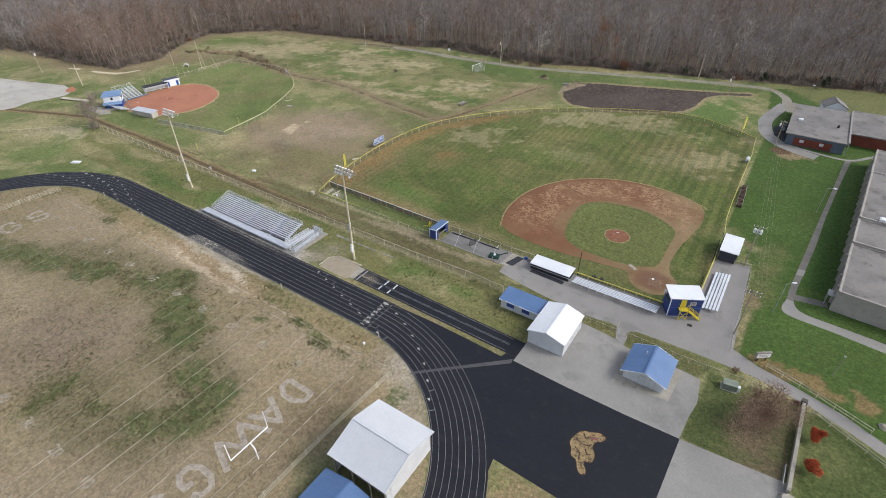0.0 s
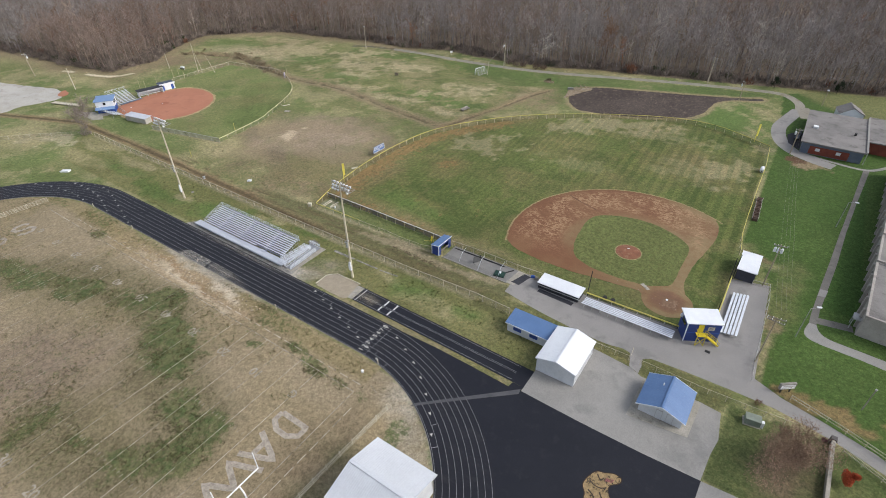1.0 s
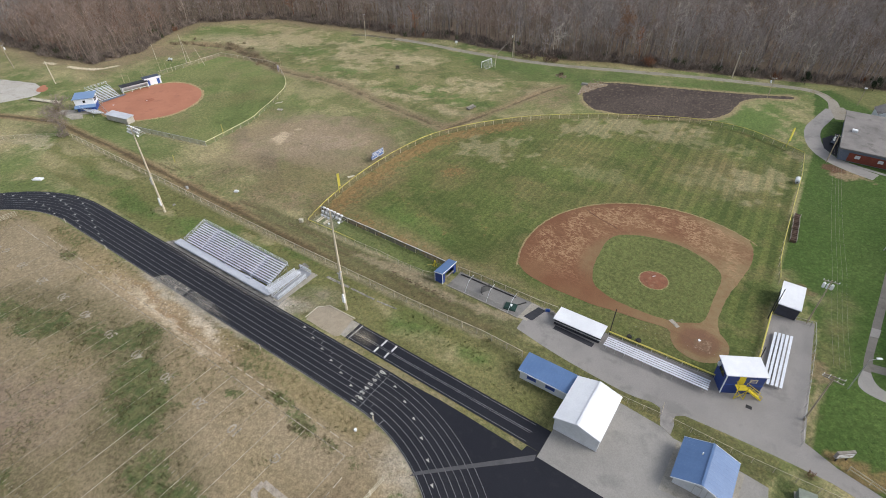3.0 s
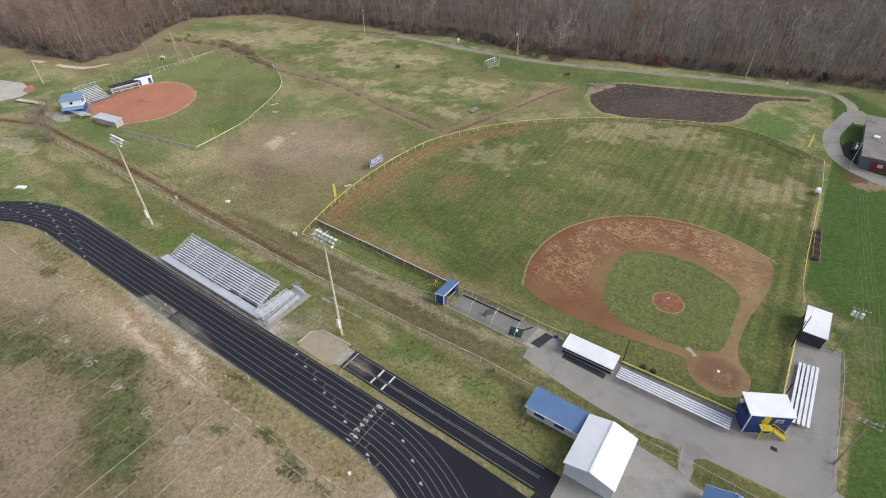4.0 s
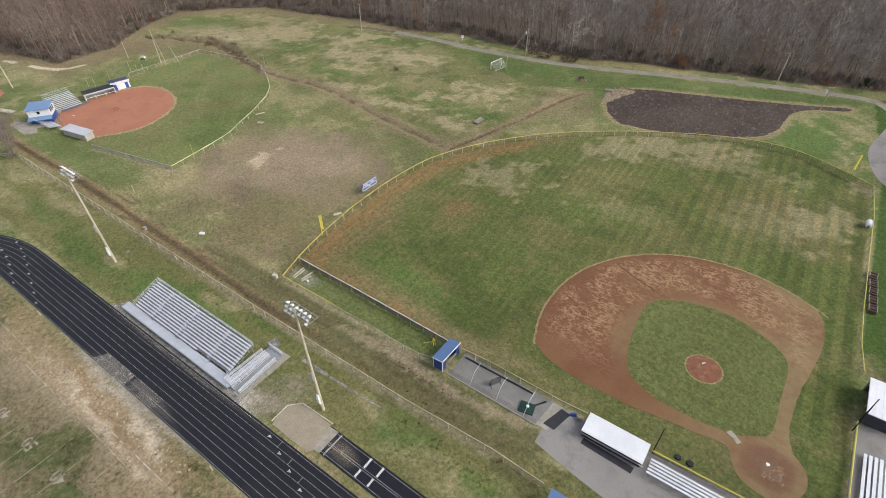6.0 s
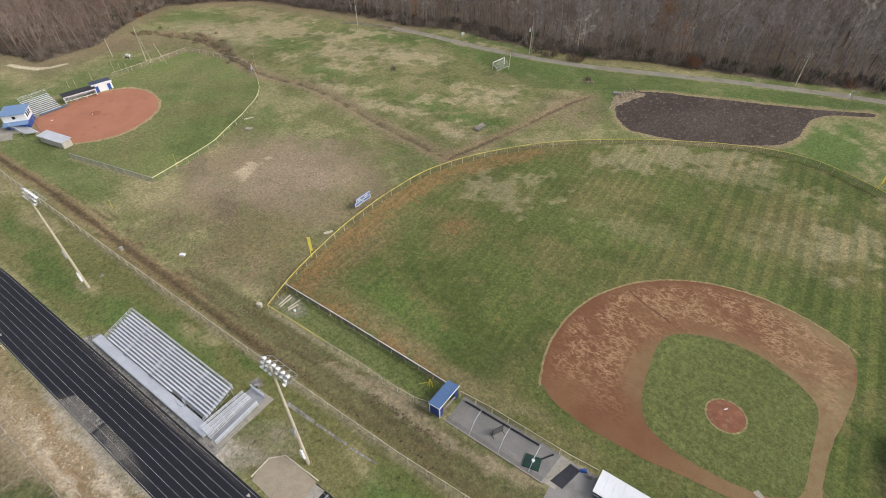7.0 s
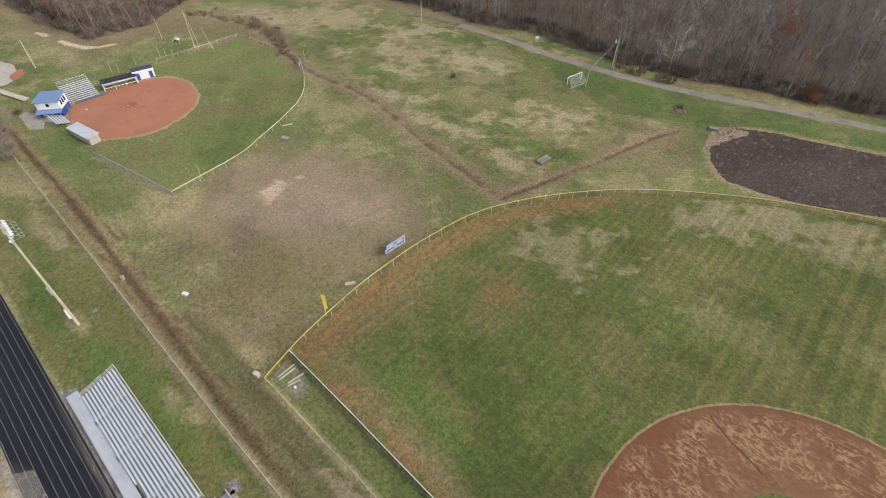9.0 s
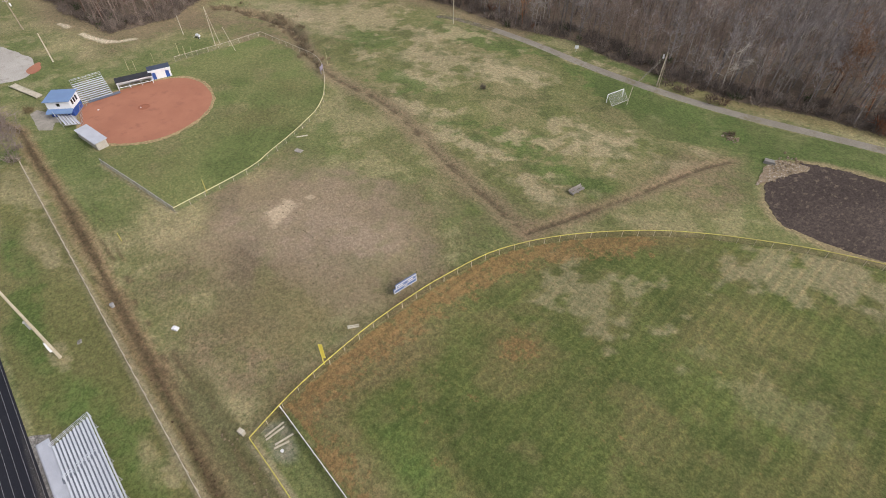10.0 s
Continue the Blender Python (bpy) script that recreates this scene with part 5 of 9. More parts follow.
# ---- running track, apron, paving ----
XL, XR, YC = TRACK_C
track = thing("running_track", "black asphalt running track with eight white-lined lanes", "running track", kind="structure")
R_OUT = TRACK_R + 8 * LANE + 0.6
outer = arc(XR, YC, R_OUT, -90, 90, 48) + arc(XL, YC, R_OUT, 90, 270, 48)
inner = arc(XR, YC, TRACK_R, -90, 90, 48) + arc(XL, YC, TRACK_R, 90, 270, 48)
mb = Mesh()
for i in range(len(outer)):
    j = (i + 1) % len(outer)
    if i % 49 == 48:          # the straights, cut into lengths
        for s in range(24):
            q = [(a[0] + (b[0] - a[0]) * w, a[1] + (b[1] - a[1]) * w, 0.03) for w in (s / 24, (s + 1) / 24) for a, b in ((inner[i], inner[j]), (outer[i], outer[j]))]
            mb.face((q[0], q[1], q[3], q[2]))
    else:
        mb.face(((*inner[i], 0.03), (*outer[i], 0.03), (*outer[j], 0.03), (*inner[j], 0.03)))
part("surface", mb, ASPHALT_TRACK, track)
kerb = Mesh()
for i in range(len(inner)):
    j = (i + 1) % len(inner)
    kerb.beam((*inner[i], 0.03), (*inner[j], 0.03), 0.08, 0.08)
part("kerb", kerb, GREY_WOOD, track, "thin pale kerb along the inside lane")
for k in range(9):
    r = TRACK_R + 0.25 + k * LANE
    loop = arc(XR, YC, r, -90, 90, 48) + arc(XL, YC, r, 90, 270, 48)
    part("lane_line", ribbon(loop + loop[:1], 0.05, 0.037), LANE_PAINT, track)
part("finish_line", ribbon([(-54.85, TRACK_Y + 0.25), (-54.85, TRACK_Y + 0.25 + 8 * LANE)], 0.06, 0.041), WHITE_LINE, track)
for k in range(8):
    y = TRACK_Y + 0.25 + (k + 0.5) * LANE
    lettering("lane_number", str(k + 1), 1.25, TRACK_MARK, track, facing(-56.3, y, 0.043, (0, 1, 0), (-1, 0, 0)), 0.035)


def lane_spot(k, s):
    """A point in lane k (1 to 8), s metres past the end of the straight, along the curve at the track's right."""
    r = TRACK_R + 0.25 + (k - 0.5) * LANE
    if s < 0:
        return XR + s, YC + r, 0.0
    w = s / r
    return XR + r * math.sin(w), YC + r * math.cos(w), w


def lane_spot_left(k, s):
    x, y, w = lane_spot(k, s)
    return XL - (x - XR), y, -w


tri = Mesh().slab([(-0.34, -0.25), (0.34, 0), (-0.34, 0.25)], 0.038, 0.042).data("exchange_mark", TRACK_MARK)
tick = Mesh().box(-0.04, 0.04, -LANE / 2, LANE / 2, 0.038, 0.042).data("stagger_line", WHITE_LINE)
for k in range(1, 9):
    for s in (-19.8 + 3.32 * (8 - k), -0.05 + 3.25 * (8 - k)):
        x, y, w = lane_spot(k, s)
        part("exchange_mark", tri, None, track, at=pose(x, y, 0, 0, 0, -math.degrees(w)))
        if s < -1 or k < 3:
            x, y, w = lane_spot(k, s + 2.2)
            part("stagger_line", tick, None, track, at=pose(x, y, 0, 0, 0, -math.degrees(w)))
    for s in (-15.6 + 3.4 * (k - 1), 6.0 + 3.4 * (k - 1)):
        x, y, w = lane_spot_left(k, s)
        part("exchange_mark", tri, None, track, at=pose(x, y, 0, 0, 0, -math.degrees(w)))
    x, y, w = lane_spot_left(k, -5.5 + 3.39 * (k - 1))
    lettering("lane_number", str(k), 1.1, TRACK_MARK, track, Matrix.Translation((x, y, 0.043)) @ Matrix.Rotation(-w, 4, "Z") @ facing(0, 0, 0, (0, 1, 0), (-1, 0, 0)), 0.035)


def drift(name, x, y, rx, ry, turn, z, material, parent, label=""):
    """A thin lens of dust: rings of faces whose share of cover falls to nothing at the rim."""
    mb, share, rings, n = Mesh(), [], (0.0, 0.3, 0.6, 0.85, 1.0), 28
    ct, st = math.cos(radians(turn)), math.sin(radians(turn))
    for r0, r1 in zip(rings[:-1], rings[1:]):
        for i in range(n):
            q = []
            for r, a in ((r0, i), (r1, i), (r1, i + 1), (r0, i + 1)):
                w = 2 * math.pi * a / n
                k = 1 + 0.25 * noise.noise(Vector((math.cos(w) * 1.5, math.sin(w) * 1.5, x)))
                u, v = rx * r * k * math.cos(w), ry * r * k * math.sin(w)
                q.append((x + u * ct - v * st, y + u * st + v * ct, z))
                share.append((1 - r) ** 1.1)
            mb.face(q)
    me = mb.data(name, material)
    at = me.attributes.new("cover_share", "FLOAT", "POINT")
    at.data.foreach_set("value", share)
    return part(name, me, None, parent, label)


for mat_line in ([(-113.2, 51.0), (-111.7, 53.3), (-103.2, 53.4), (-102.9, 51.0)], [(-102.8, 51.1), (-102.4, 53.5), (-94.8, 53.3), (-95.1, 51.0)]):
    part("crossing_mat", Mesh().slab(ragged(mat_line, 0.08, 1.2), 0.04, 0.0445), worn("dusty_crossing_mat", (0.30, 0.285, 0.255), 0.42 if mat_line[0][0] < -110 else 0.2, 0.7, amp=0.6), track, "dust-grey mat laid across the inner lanes")
drift("dust", -109, 51.9, 6.5, 1.7, 5, 0.045, DUST, track, "pale dust tracked across the inner lanes")
drift("dust", -97, 52.2, 9, 1.2, -2, 0.046, DUST, track, "pale dust tracked across the inner lanes")
drift("dust", -101, 59.2, 26, 0.6, 0, 0.047, DUST, track, "pale dust tracked across the outer lanes")

apron = thing("asphalt_apron", "fresh black asphalt apron beside the track's bend", "apron", kind="structure")
bend = arc(XR, YC, R_OUT - 0.05, 28, 84, 30)
part("surface", Mesh().slab(bend + [(-52.5, 59.72), (-44.5, 59.9), (-38.0, 59.75), (-29.3, 59.4), (-29.0, 60.6), (-27.0, 60.6), (-27.0, 59.7), (-16.3, 59.4), (-6.4, 59.4), (2.2, 59.7), (1.9, 47.5), (1.6, 40.2), (-10.0, 40.3), (-20.3, 40.6)], 0.0, 0.026), ASPHALT_APRON, apron)
part("patch_band", Mesh().slab([(-40.9, 46.6), (-40.6, 47.6), (-27.2, 60.0), (-27.0, 58.9), (-35.0, 51.9)], 0.044, 0.046), surf("grey_sealed_band", (0.085, 0.084, 0.088), (0.066, 0.066, 0.07), 0.4, None, 2, 0.12, 7, 0.85), apron, "grey sealed cable trench across the asphalt")
emblem = smooth([(-11.2, 48.7), (-11.9, 49.8), (-11.6, 51.5), (-10.9, 52.8), (-9.8, 53.2), (-8.6, 53.8), (-7.4, 53.6), (-7.5, 52.6), (-8.3, 51.9), (-8.5, 50.9), (-7.7, 49.6), (-7.7, 48.2), (-8.7, 47.7), (-8.0, 46.7), (-7.8, 45.9), (-8.5, 45.5), (-9.3, 46.2), (-9.9, 47.3), (-10.9, 47.7)], 4, True)
part("painted_emblem", Mesh().slab(emblem, 0.028, 0.031), worn("tan_emblem_paint", (0.30, 0.21, 0.10), 0.8, 1.3), apron, "tan painted emblem on the asphalt")
part("emblem_outline", ribbon(emblem + emblem[:1], 0.16, 0.034), surf("dark_outline_paint", (0.03, 0.018, 0.012), None), apron, "dark outline of the emblem")
part("emblem_accent", Mesh().slab([(-9.3, 52.5), (-8.2, 52.9), (-8.4, 52.2), (-9.4, 51.9)], 0.034, 0.037), worn("faded_red_emblem_paint", (0.22, 0.075, 0.075), 0.75, 2.5), apron, "faded red patch in the emblem")
for bar in ([(-11.3, 51.0), (-10.4, 50.5), (-9.4, 50.6), (-8.8, 51.1)], [(-10.6, 52.4), (-10.0, 51.8), (-9.6, 52.3)], [(-10.9, 49.4), (-9.9, 48.8), (-9.6, 47.8)], [(-9.4, 49.9), (-8.8, 49.2), (-8.3, 49.4)]):
    part("emblem_stroke", ribbon(smooth(bar, 4), 0.2, 0.034), surf("dark_stroke_paint", (0.03, 0.02, 0.014), None), apron, "dark stroke in the emblem")

runway = thing("jump_runway", "black long-jump runway with white lane lines", "runway", kind="structure")
part("surface", Mesh().slab([(-69.0, 61.4), (-26.95, 60.62), (-26.95, 64.8), (-68.9, 65.6)], -0.08, 0.028), ASPHALT_APRON, runway)
for y0, y1 in ((63.15, 62.75), (63.45, 63.05), (61.75, 61.1), (65.2, 64.5)):
    part("lane_line", ribbon([(-68.4, y0), (-29.5, y1)], 0.06, 0.036), LANE_PAINT, runway)
for x0, y0, y1 in ((-60.5, 61.7, 63.0), (-60.3, 63.5, 65.2), (-58.1, 61.7, 63.0), (-57.9, 63.5, 65.1)):
    part("board_mark", ribbon([(x0, y0), (x0, y1)], 0.34, 0.038), worn("white_board_paint", (0.7, 0.7, 0.7), 0.85, 3), runway)
part("end_slab", Mesh().slab([(-69.9, 61.2), (-67.3, 61.4), (-67.3, 65.5), (-69.6, 65.4)], -0.05, 0.033), CONCRETE_OLD, runway, "worn concrete slab at the pit end")
drift("sand_trail", -64.5, 63.4, 4.0, 1.9, 0, 0.05, SAND_DRIFT, runway, "sand trodden out of the pit")
part("end_line", ribbon([(-66.6, 61.5), (-66.5, 65.4)], 0.25, 0.038), WHITE_LINE, runway)
pit = thing("sand_pit", "tan sand jumping pit with a concrete border", "sand pit")
part("sand", Mesh().slab(ragged(smooth([(-76.8, 60.6), (-70.0, 60.5), (-68.5, 61.1)], 4) + smooth([(-69.2, 65.8), (-73.5, 65.9), (-75.8, 65.6), (-77.2, 64.0), (-77.2, 62.0)], 4), 0.12, 1.2), -0.1, 0.05), SAND, pit)
for a, b in (((-69.0, 66.0), (-75.6, 65.9)), ((-75.6, 65.9), (-77.35, 64.2)), ((-77.35, 64.2), (-77.3, 60.9))):
    part("border", Mesh().beam((*a, 0.04), (*b, 0.04), 0.16, 0.2), RAIL_WOOD, pit)

plaza = thing("concrete_yard", "pale stained concrete yard between the sheds", "concrete yard", kind="structure")
yard = [(-26.95, 59.3), (-26.95, 65.5), (-27.2, 71.0), (-20.6, 76.0), (-13.0, 75.2), (-11.0, 74.2), (-1.2, 74.2), (2.2, 73.8), (2.9, 68.2), (2.4, 65.0), (2.1, 59.3)]
part("slab", Mesh().slab(yard, -0.1, 0.024), CONCRETE, plaza)
part("building_pad", Mesh().slab([(-10.6, 64.9), (-1.2, 66.0), (-0.9, 74.0), (-10.4, 73.9)], 0.0, 0.05), CONCRETE_OLD, plaza)
part("lower_slab", Mesh().slab([(1.6, 59.62), (17.2, 60.7), (17.4, 50), (10, 36), (1.3, 36)], -0.1, 0.022), CONCRETE, plaza)

paving = thing("pavement", "grey worn asphalt walk round the backstop", "pavement", kind="structure")
PAVE_EDGE = smooth([(-41.9, 81.2), (-33.5, 79.6), (-24.2, 78.6), (-18.9, 78.4), (-16.0, 78.9), (-14.3, 78.6)], 5)
part("surface", Mesh().slab([(-42.2, 88.9)] + PAVE_EDGE + [(-13.4, 75.4), (-11.6, 74.6)] + smooth([(-11.6, 76.6), (-11.9, 78.3), (-10.6, 79.3)], 4) + [(-4.7, 79.6), (2.2, 79.7), (9.4, 79.6), (13, 78.9), (18.2, 77.7), (24.0, 75.6), (29.0, 73.2), (45, 64), (46, 67), (29, 75.9), (23.1, 78.8), (15.7, 81.1), (9.9, 82.6), (5.6, 84.6), (5.2, 94), (4.6, 104), (4.2, 113.6), (-2.9, 111.8), (-3.2, 93.5), (-9.0, 90.0)], -0.08, 0.02), PAVING, paving)
part("drain", Mesh().box(-3.05, -2.15, 86.35, 87.05, 0.02, 0.05), BLACK, paving, "square iron drain cover")

# lane in front of the woods, with its loop at the school
lane = thing("gravel_lane", "grey gravel lane along the edge of the woods", "lane", kind="structure")
way = smooth([(-178, 214.4), (-161, 215.8), (-138, 215.9), (-116, 217.8), (-97, 221.4), (-79.6, 226.7), (-63, 232.0), (-47.6, 236.8), (-32.5, 240.7), (-20, 243.6), (-8.5, 244.6), (-2.5, 238), (-1.0, 231), (-1.2, 226)], 5)
part("faded_end", ribbon(smooth([(-200, 208.0), (-192, 211.6), (-178, 214.4)], 5), 2.6, 0.02), ROAD_FADED, lane, "grassed-over end of the lane")
part("surface", ribbon(way, 3.3, 0.02), ROAD_GRAVEL, lane)
loop = smooth([(-1.2, 229), (-3.4, 219), (-5.2, 208), (-3.5, 197), (0.5, 190), (6, 186.2), (12, 184)], 6)
part("loop", ribbon(loop, 4.4, 0.024), PAVING, lane)
part("spur", Mesh().slab([(-2.6, 232), (1.5, 233.2), (4, 229), (4.5, 222.5), (0, 221)], -0.05, 0.027), ROAD_GRAVEL, lane)
part("side_path", ribbon(smooth([(1.5, 190.4), (10, 187.8), (20, 186.8), (26, 193), (32, 200)], 5), 1.2, 0.03), CONCRETE, lane, "pale concrete footpath")
footway = thing("school_path", "grey asphalt footpath across the lawn", "footpath", kind="structure")
part("straight", Mesh().slab([(12.1, 105.6), (13.35, 105.6), (13.6, 110.8), (14.6, 120.3), (15.6, 130.6), (16.6, 145.2), (18.2, 162.4), (20.8, 186.4), (19.3, 186.6), (17.1, 162), (15.4, 144.6), (14.1, 129.8), (13.1, 119.3), (12.2, 108.9)], -0.05, 0.02), PATH, footway)
part("branch", Mesh().slab(smooth([(12.1, 105.6), (11.6, 103.2), (11.7, 101.6), (12.6, 100.6), (14.4, 100.1)], 4) + [(20.9, 99.7), (26.1, 99.0), (46, 96.6), (46, 99.2), (26.8, 101.6), (20, 102.1)] + smooth([(16.6, 102.3), (14.9, 102.8), (13.9, 103.9), (13.35, 105.6)], 4), -0.05, 0.024), CONCRETE, footway, "pale concrete branch")
part("door_walk", ribbon([(13.3, 107.1), (19.2, 108.1)], 2.0, 0.022), PATH, footway)
part("pale_slab", Mesh().slab([(12.8, 115.6), (14.2, 115.9), (14.5, 118.5), (13.1, 118.3)], 0.0, 0.026), CONCRETE, footway, "new pale concrete slab")

lot = single("parking_lot", Mesh().slab(ragged(smooth([(-330, 72), (-297, 81), (-278, 86.5), (-262, 91.6), (-252.5, 90.5), (-247.6, 85.6), (-251, 75), (-253, 62), (-290, 45)], 4, True), 0.5, 5), -0.05, 0.03), LOT, "pale gravel parking lot", "parking lot", kind="structure")
single("dirt_pile", Mesh().slab(ragged(smooth([(-256, 92.8), (-251, 92), (-248.8, 89.4), (-251.5, 88.2), (-254.5, 90)], 4, True), 0.3, 2), 0.0, 0.12), DIRT_SOFT, "spill of red clay at the edge of the lot", "soil", kind="structure")
single("basin", Mesh().slab(ragged(BASIN, 1.1, 2.2, 0.5), -0.5, -0.02), MUD, "dark drained retention basin with muddy stubble", "basin", kind="structure")

# ---- baseball diamond ----
infield = thing("baseball_infield", "red-brown clay infield with a grass diamond", "infield", kind="structure")
arc_pts = [(-25 + 28.4 * math.cos(radians(a)), 110.2 + 28.4 * math.sin(radians(a))) for a in range(204, 56, -4)]
clay_line = arc_pts + smooth([(-9.4, 131.6), (-8.9, 126.4), (-9.8, 119), (-10.9, 112), (-11.1, 105), (-10.4, 102.2)], 5) + [(-12.6 + 5.0 * math.cos(radians(a)), 96.8 + 4.9 * math.sin(radians(a))) for a in range(58, -178, -8)] + smooth([(-18.4, 96.9), (-22.6, 96.5), (-28.5, 95.8), (-34.7, 95.2), (-41.7, 95.4), (-47.5, 96.3)], 4)


def clay_sheet():
    """The clay as a fine grid cut to its outline, with the raked part marked."""
    mb = Mesh().slab(ragged(clay_line, 0.16, 1.6), -0.05, 0.03)
    bm = bmesh.new()
    bm.from_mesh(mb.data("clay", CLAY))
    for _ in range(1):
        bmesh.ops.triangulate(bm, faces=bm.faces[:])
    for lo, axis in ((-55, 0), (88, 1)):
        for k in range(1, 48):
            co, no = [0, 0, 0], [0, 0, 0]
            co[axis], no[axis] = lo + k * 1.1, 1
            bmesh.ops.bisect_plane(bm, geom=bm.verts[:] + bm.edges[:] + bm.faces[:], plane_co=co, plane_no=no)
    me = bpy.data.meshes.new("clay")
    bm.to_mesh(me)
    bm.free()
    at = me.attributes.new("raked", "FLOAT", "POINT")
    v = np.array([p.co[:2] for p in me.vertices])
    r = np.hypot(v[:, 0] + 25, v[:, 1] - 110.2)
    raked = step_up(r, 13.5, 18.5) * (1 - step_up(r, 26.0, 28.2)) * step_up(v[:, 1], 96, 108) * step_up(-v[:, 0], 8, 12)
    at.data.foreach_set("value", raked.astype(np.float32))
    home = np.hypot(v[:, 0] + 12.6, v[:, 1] - 96.8)
    walked = np.clip(step_up(v[:, 0], -15.5, -12.5) * (1 - step_up(v[:, 1], 119, 129)) + 0.7 * step_up(v[:, 0], -34, -19) * (1 - step_up(v[:, 1], 99.5, 103)) + 0.45 * step_up(v[:, 0], -26, -14) * step_up(v[:, 1], 108, 116), 0, 1)
    rim = step_up(r, 24.5, 28.0) * step_up(v[:, 0], -34, -16)
    inner_edge = (1 - step_up(r, 14.0, 16.6)) * step_up(v[:, 1], 100, 106)
    walked = np.clip(walked + 0.5 * rim + 0.6 * inner_edge, 0, 1) * (1 - 0.5 * (home < 3.6))
    for key, val in (("walked", walked), ("dug", 1 - step_up(home, 2.2, 4.4))):
        me.attributes.new(key, "FLOAT", "POINT").data.foreach_set("value", val.astype(np.float32))
    me.materials.append(CLAY)
    return me


part("clay", clay_sheet(), None, infield)
lip = [(-25 + 28.5 * math.cos(radians(a)), 110.2 + 28.5 * math.sin(radians(a))) for a in range(206, 54, -3)]


edge_lip = ribbon([(x + 0.15 * noise.noise(Vector((x, y, 3))), y + 0.15 * noise.noise(Vector((x, y, 7)))) for x, y in smooth(lip, 4)], 0.4, 0.036).data("straw_edge", TURF)
at_lip = edge_lip.color_attributes.new("cover", "FLOAT_COLOR", "POINT")
at_lip.data.foreach_set("color", np.tile(np.array((0.24, 0.19, 0.10, 0.5), np.float32), len(edge_lip.vertices)))
part("straw_edge", edge_lip, None, infield, "dry straw fringe round the clay")
GRASS_IN = smooth([(-13.2, 103.2), (-13.1, 110), (-13.2, 117.6), (-15.2, 120.8), (-20.3, 123.5), (-25, 124.4), (-30.5, 123.6), (-35.8, 121.0), (-37.6, 117.0), (-37.4, 111.5), (-36.6, 106.0), (-34.8, 101.6), (-31.2, 99.4), (-27, 98.7), (-22, 98.8), (-18.2, 99.4), (-15.0, 100.9)], 4, True)
rings, shades = Mesh(), []
edge_in = ragged(GRASS_IN, 0.12, 1.2)
for k in range(11):
    w0, w1 = 1 - k / 11, 1 - (k + 1) / 11
    tone = (0.97, 1.04, 1.0, 0.96, 1.03)[k % 5]
    for (xa_, ya_), (xb_, yb_) in zip(edge_in, edge_in[1:] + edge_in[:1]):
        quad = [(-25 + (px_ + 25) * w, 111 + (py_ - 111) * w, 0.05) for px_, py_, w in ((xa_, ya_, w0), (xb_, yb_, w0), (xb_, yb_, w1), (xa_, ya_, w1))]
        rings.face(quad if k < 10 else quad[:3])
        shades += [(0.106 * tone, 0.120 * tone, 0.042 * tone, 0.55)] * (4 if k < 10 else 3)
rings = rings.data("grass_diamond", TURF)
rings.color_attributes.new("cover", "FLOAT_COLOR", "POINT").data.foreach_set("color", np.array(shades, np.float32).ravel())
part("grass_diamond", rings, None, infield, "grass inside the bases, mown in rings")
mound = Mesh()
for r0, r1, z0, z1 in ((2.9, 2.0, 0.05, 0.14), (2.0, 0.9, 0.14, 0.24), (0.9, 0.0, 0.24, 0.25)):
    for i in range(32):
        a, b = 2 * math.pi * i / 32, 2 * math.pi * (i + 1) / 32
        w = [1 + 0.06 * noise.noise(Vector((math.cos(q) * 2, math.sin(q) * 2, 1))) for q in (a, b)]
        mound.face([(-24.7 + r * k * math.cos(q), 109.2 + r * k * math.sin(q), z) for r, q, z, k in ((r0, a, z0, w[0]), (r0, b, z0, w[1]), (r1, b, z1, w[1]), (r1, a, z1, w[0]))])
part("mound", mound, surf("mound_clay", (0.215, 0.092, 0.052), (0.165, 0.072, 0.042), 0.7, (0.25, 0.14, 0.085), 0.9, 0.16, 6, 0.95, bump=0.02), infield, "raised red clay pitcher's mound")
part("pitching_rubber", Mesh().beam((-25.25, 110.0, 0.27), (-24.8, 110.45, 0.27), 0.15, 0.04), WHITE_METAL, infield, "white rubber")
ring = [(-24.7 + 2.95 * math.cos(radians(a)), 109.2 + 2.95 * math.sin(radians(a))) for a in range(0, 361, 10)]
mring = ribbon(ring, 0.3, 0.058).data("straw_ring", TURF)
at_ring = mring.color_attributes.new("cover", "FLOAT_COLOR", "POINT")
at_ring.data.foreach_set("color", np.tile(np.array((0.22, 0.19, 0.095, 0.5), np.float32), len(mring.vertices)))
part("straw_ring", mring, None, infield, "dry grass ring round the mound")
part("drag_mark", ribbon(smooth([(-46.4, 126.5), (-43, 124.8), (-40, 123.9), (-37.4, 122.9)], 5), 0.26, 0.036), surf("turned_dark_clay", (0.11, 0.05, 0.026), None), infield, "dark rut dragged across the clay")
part("home_plate", Mesh().slab([(-12.95, 97.1), (-12.7, 96.85), (-12.45, 97.1), (-12.45, 97.4), (-12.95, 97.4)], 0.03, 0.06), WHITE_METAL, infield, "white home plate")
BOX_CLAY = surf("dug_box_clay", (0.185, 0.115, 0.070), (0.135, 0.080, 0.048), 1.5, (0.30, 0.215, 0.145), 2.2, 0.15, 6, 0.95, bump=0.03)
part("batters_box", Mesh().slab(ragged([(-13.2, 94.7), (-10.4, 94.9), (-10.6, 97.9), (-13.4, 97.6)], 0.3, 0.9, 0.4), 0.028, 0.034), BOX_CLAY, infield, "scuffed batter's box")
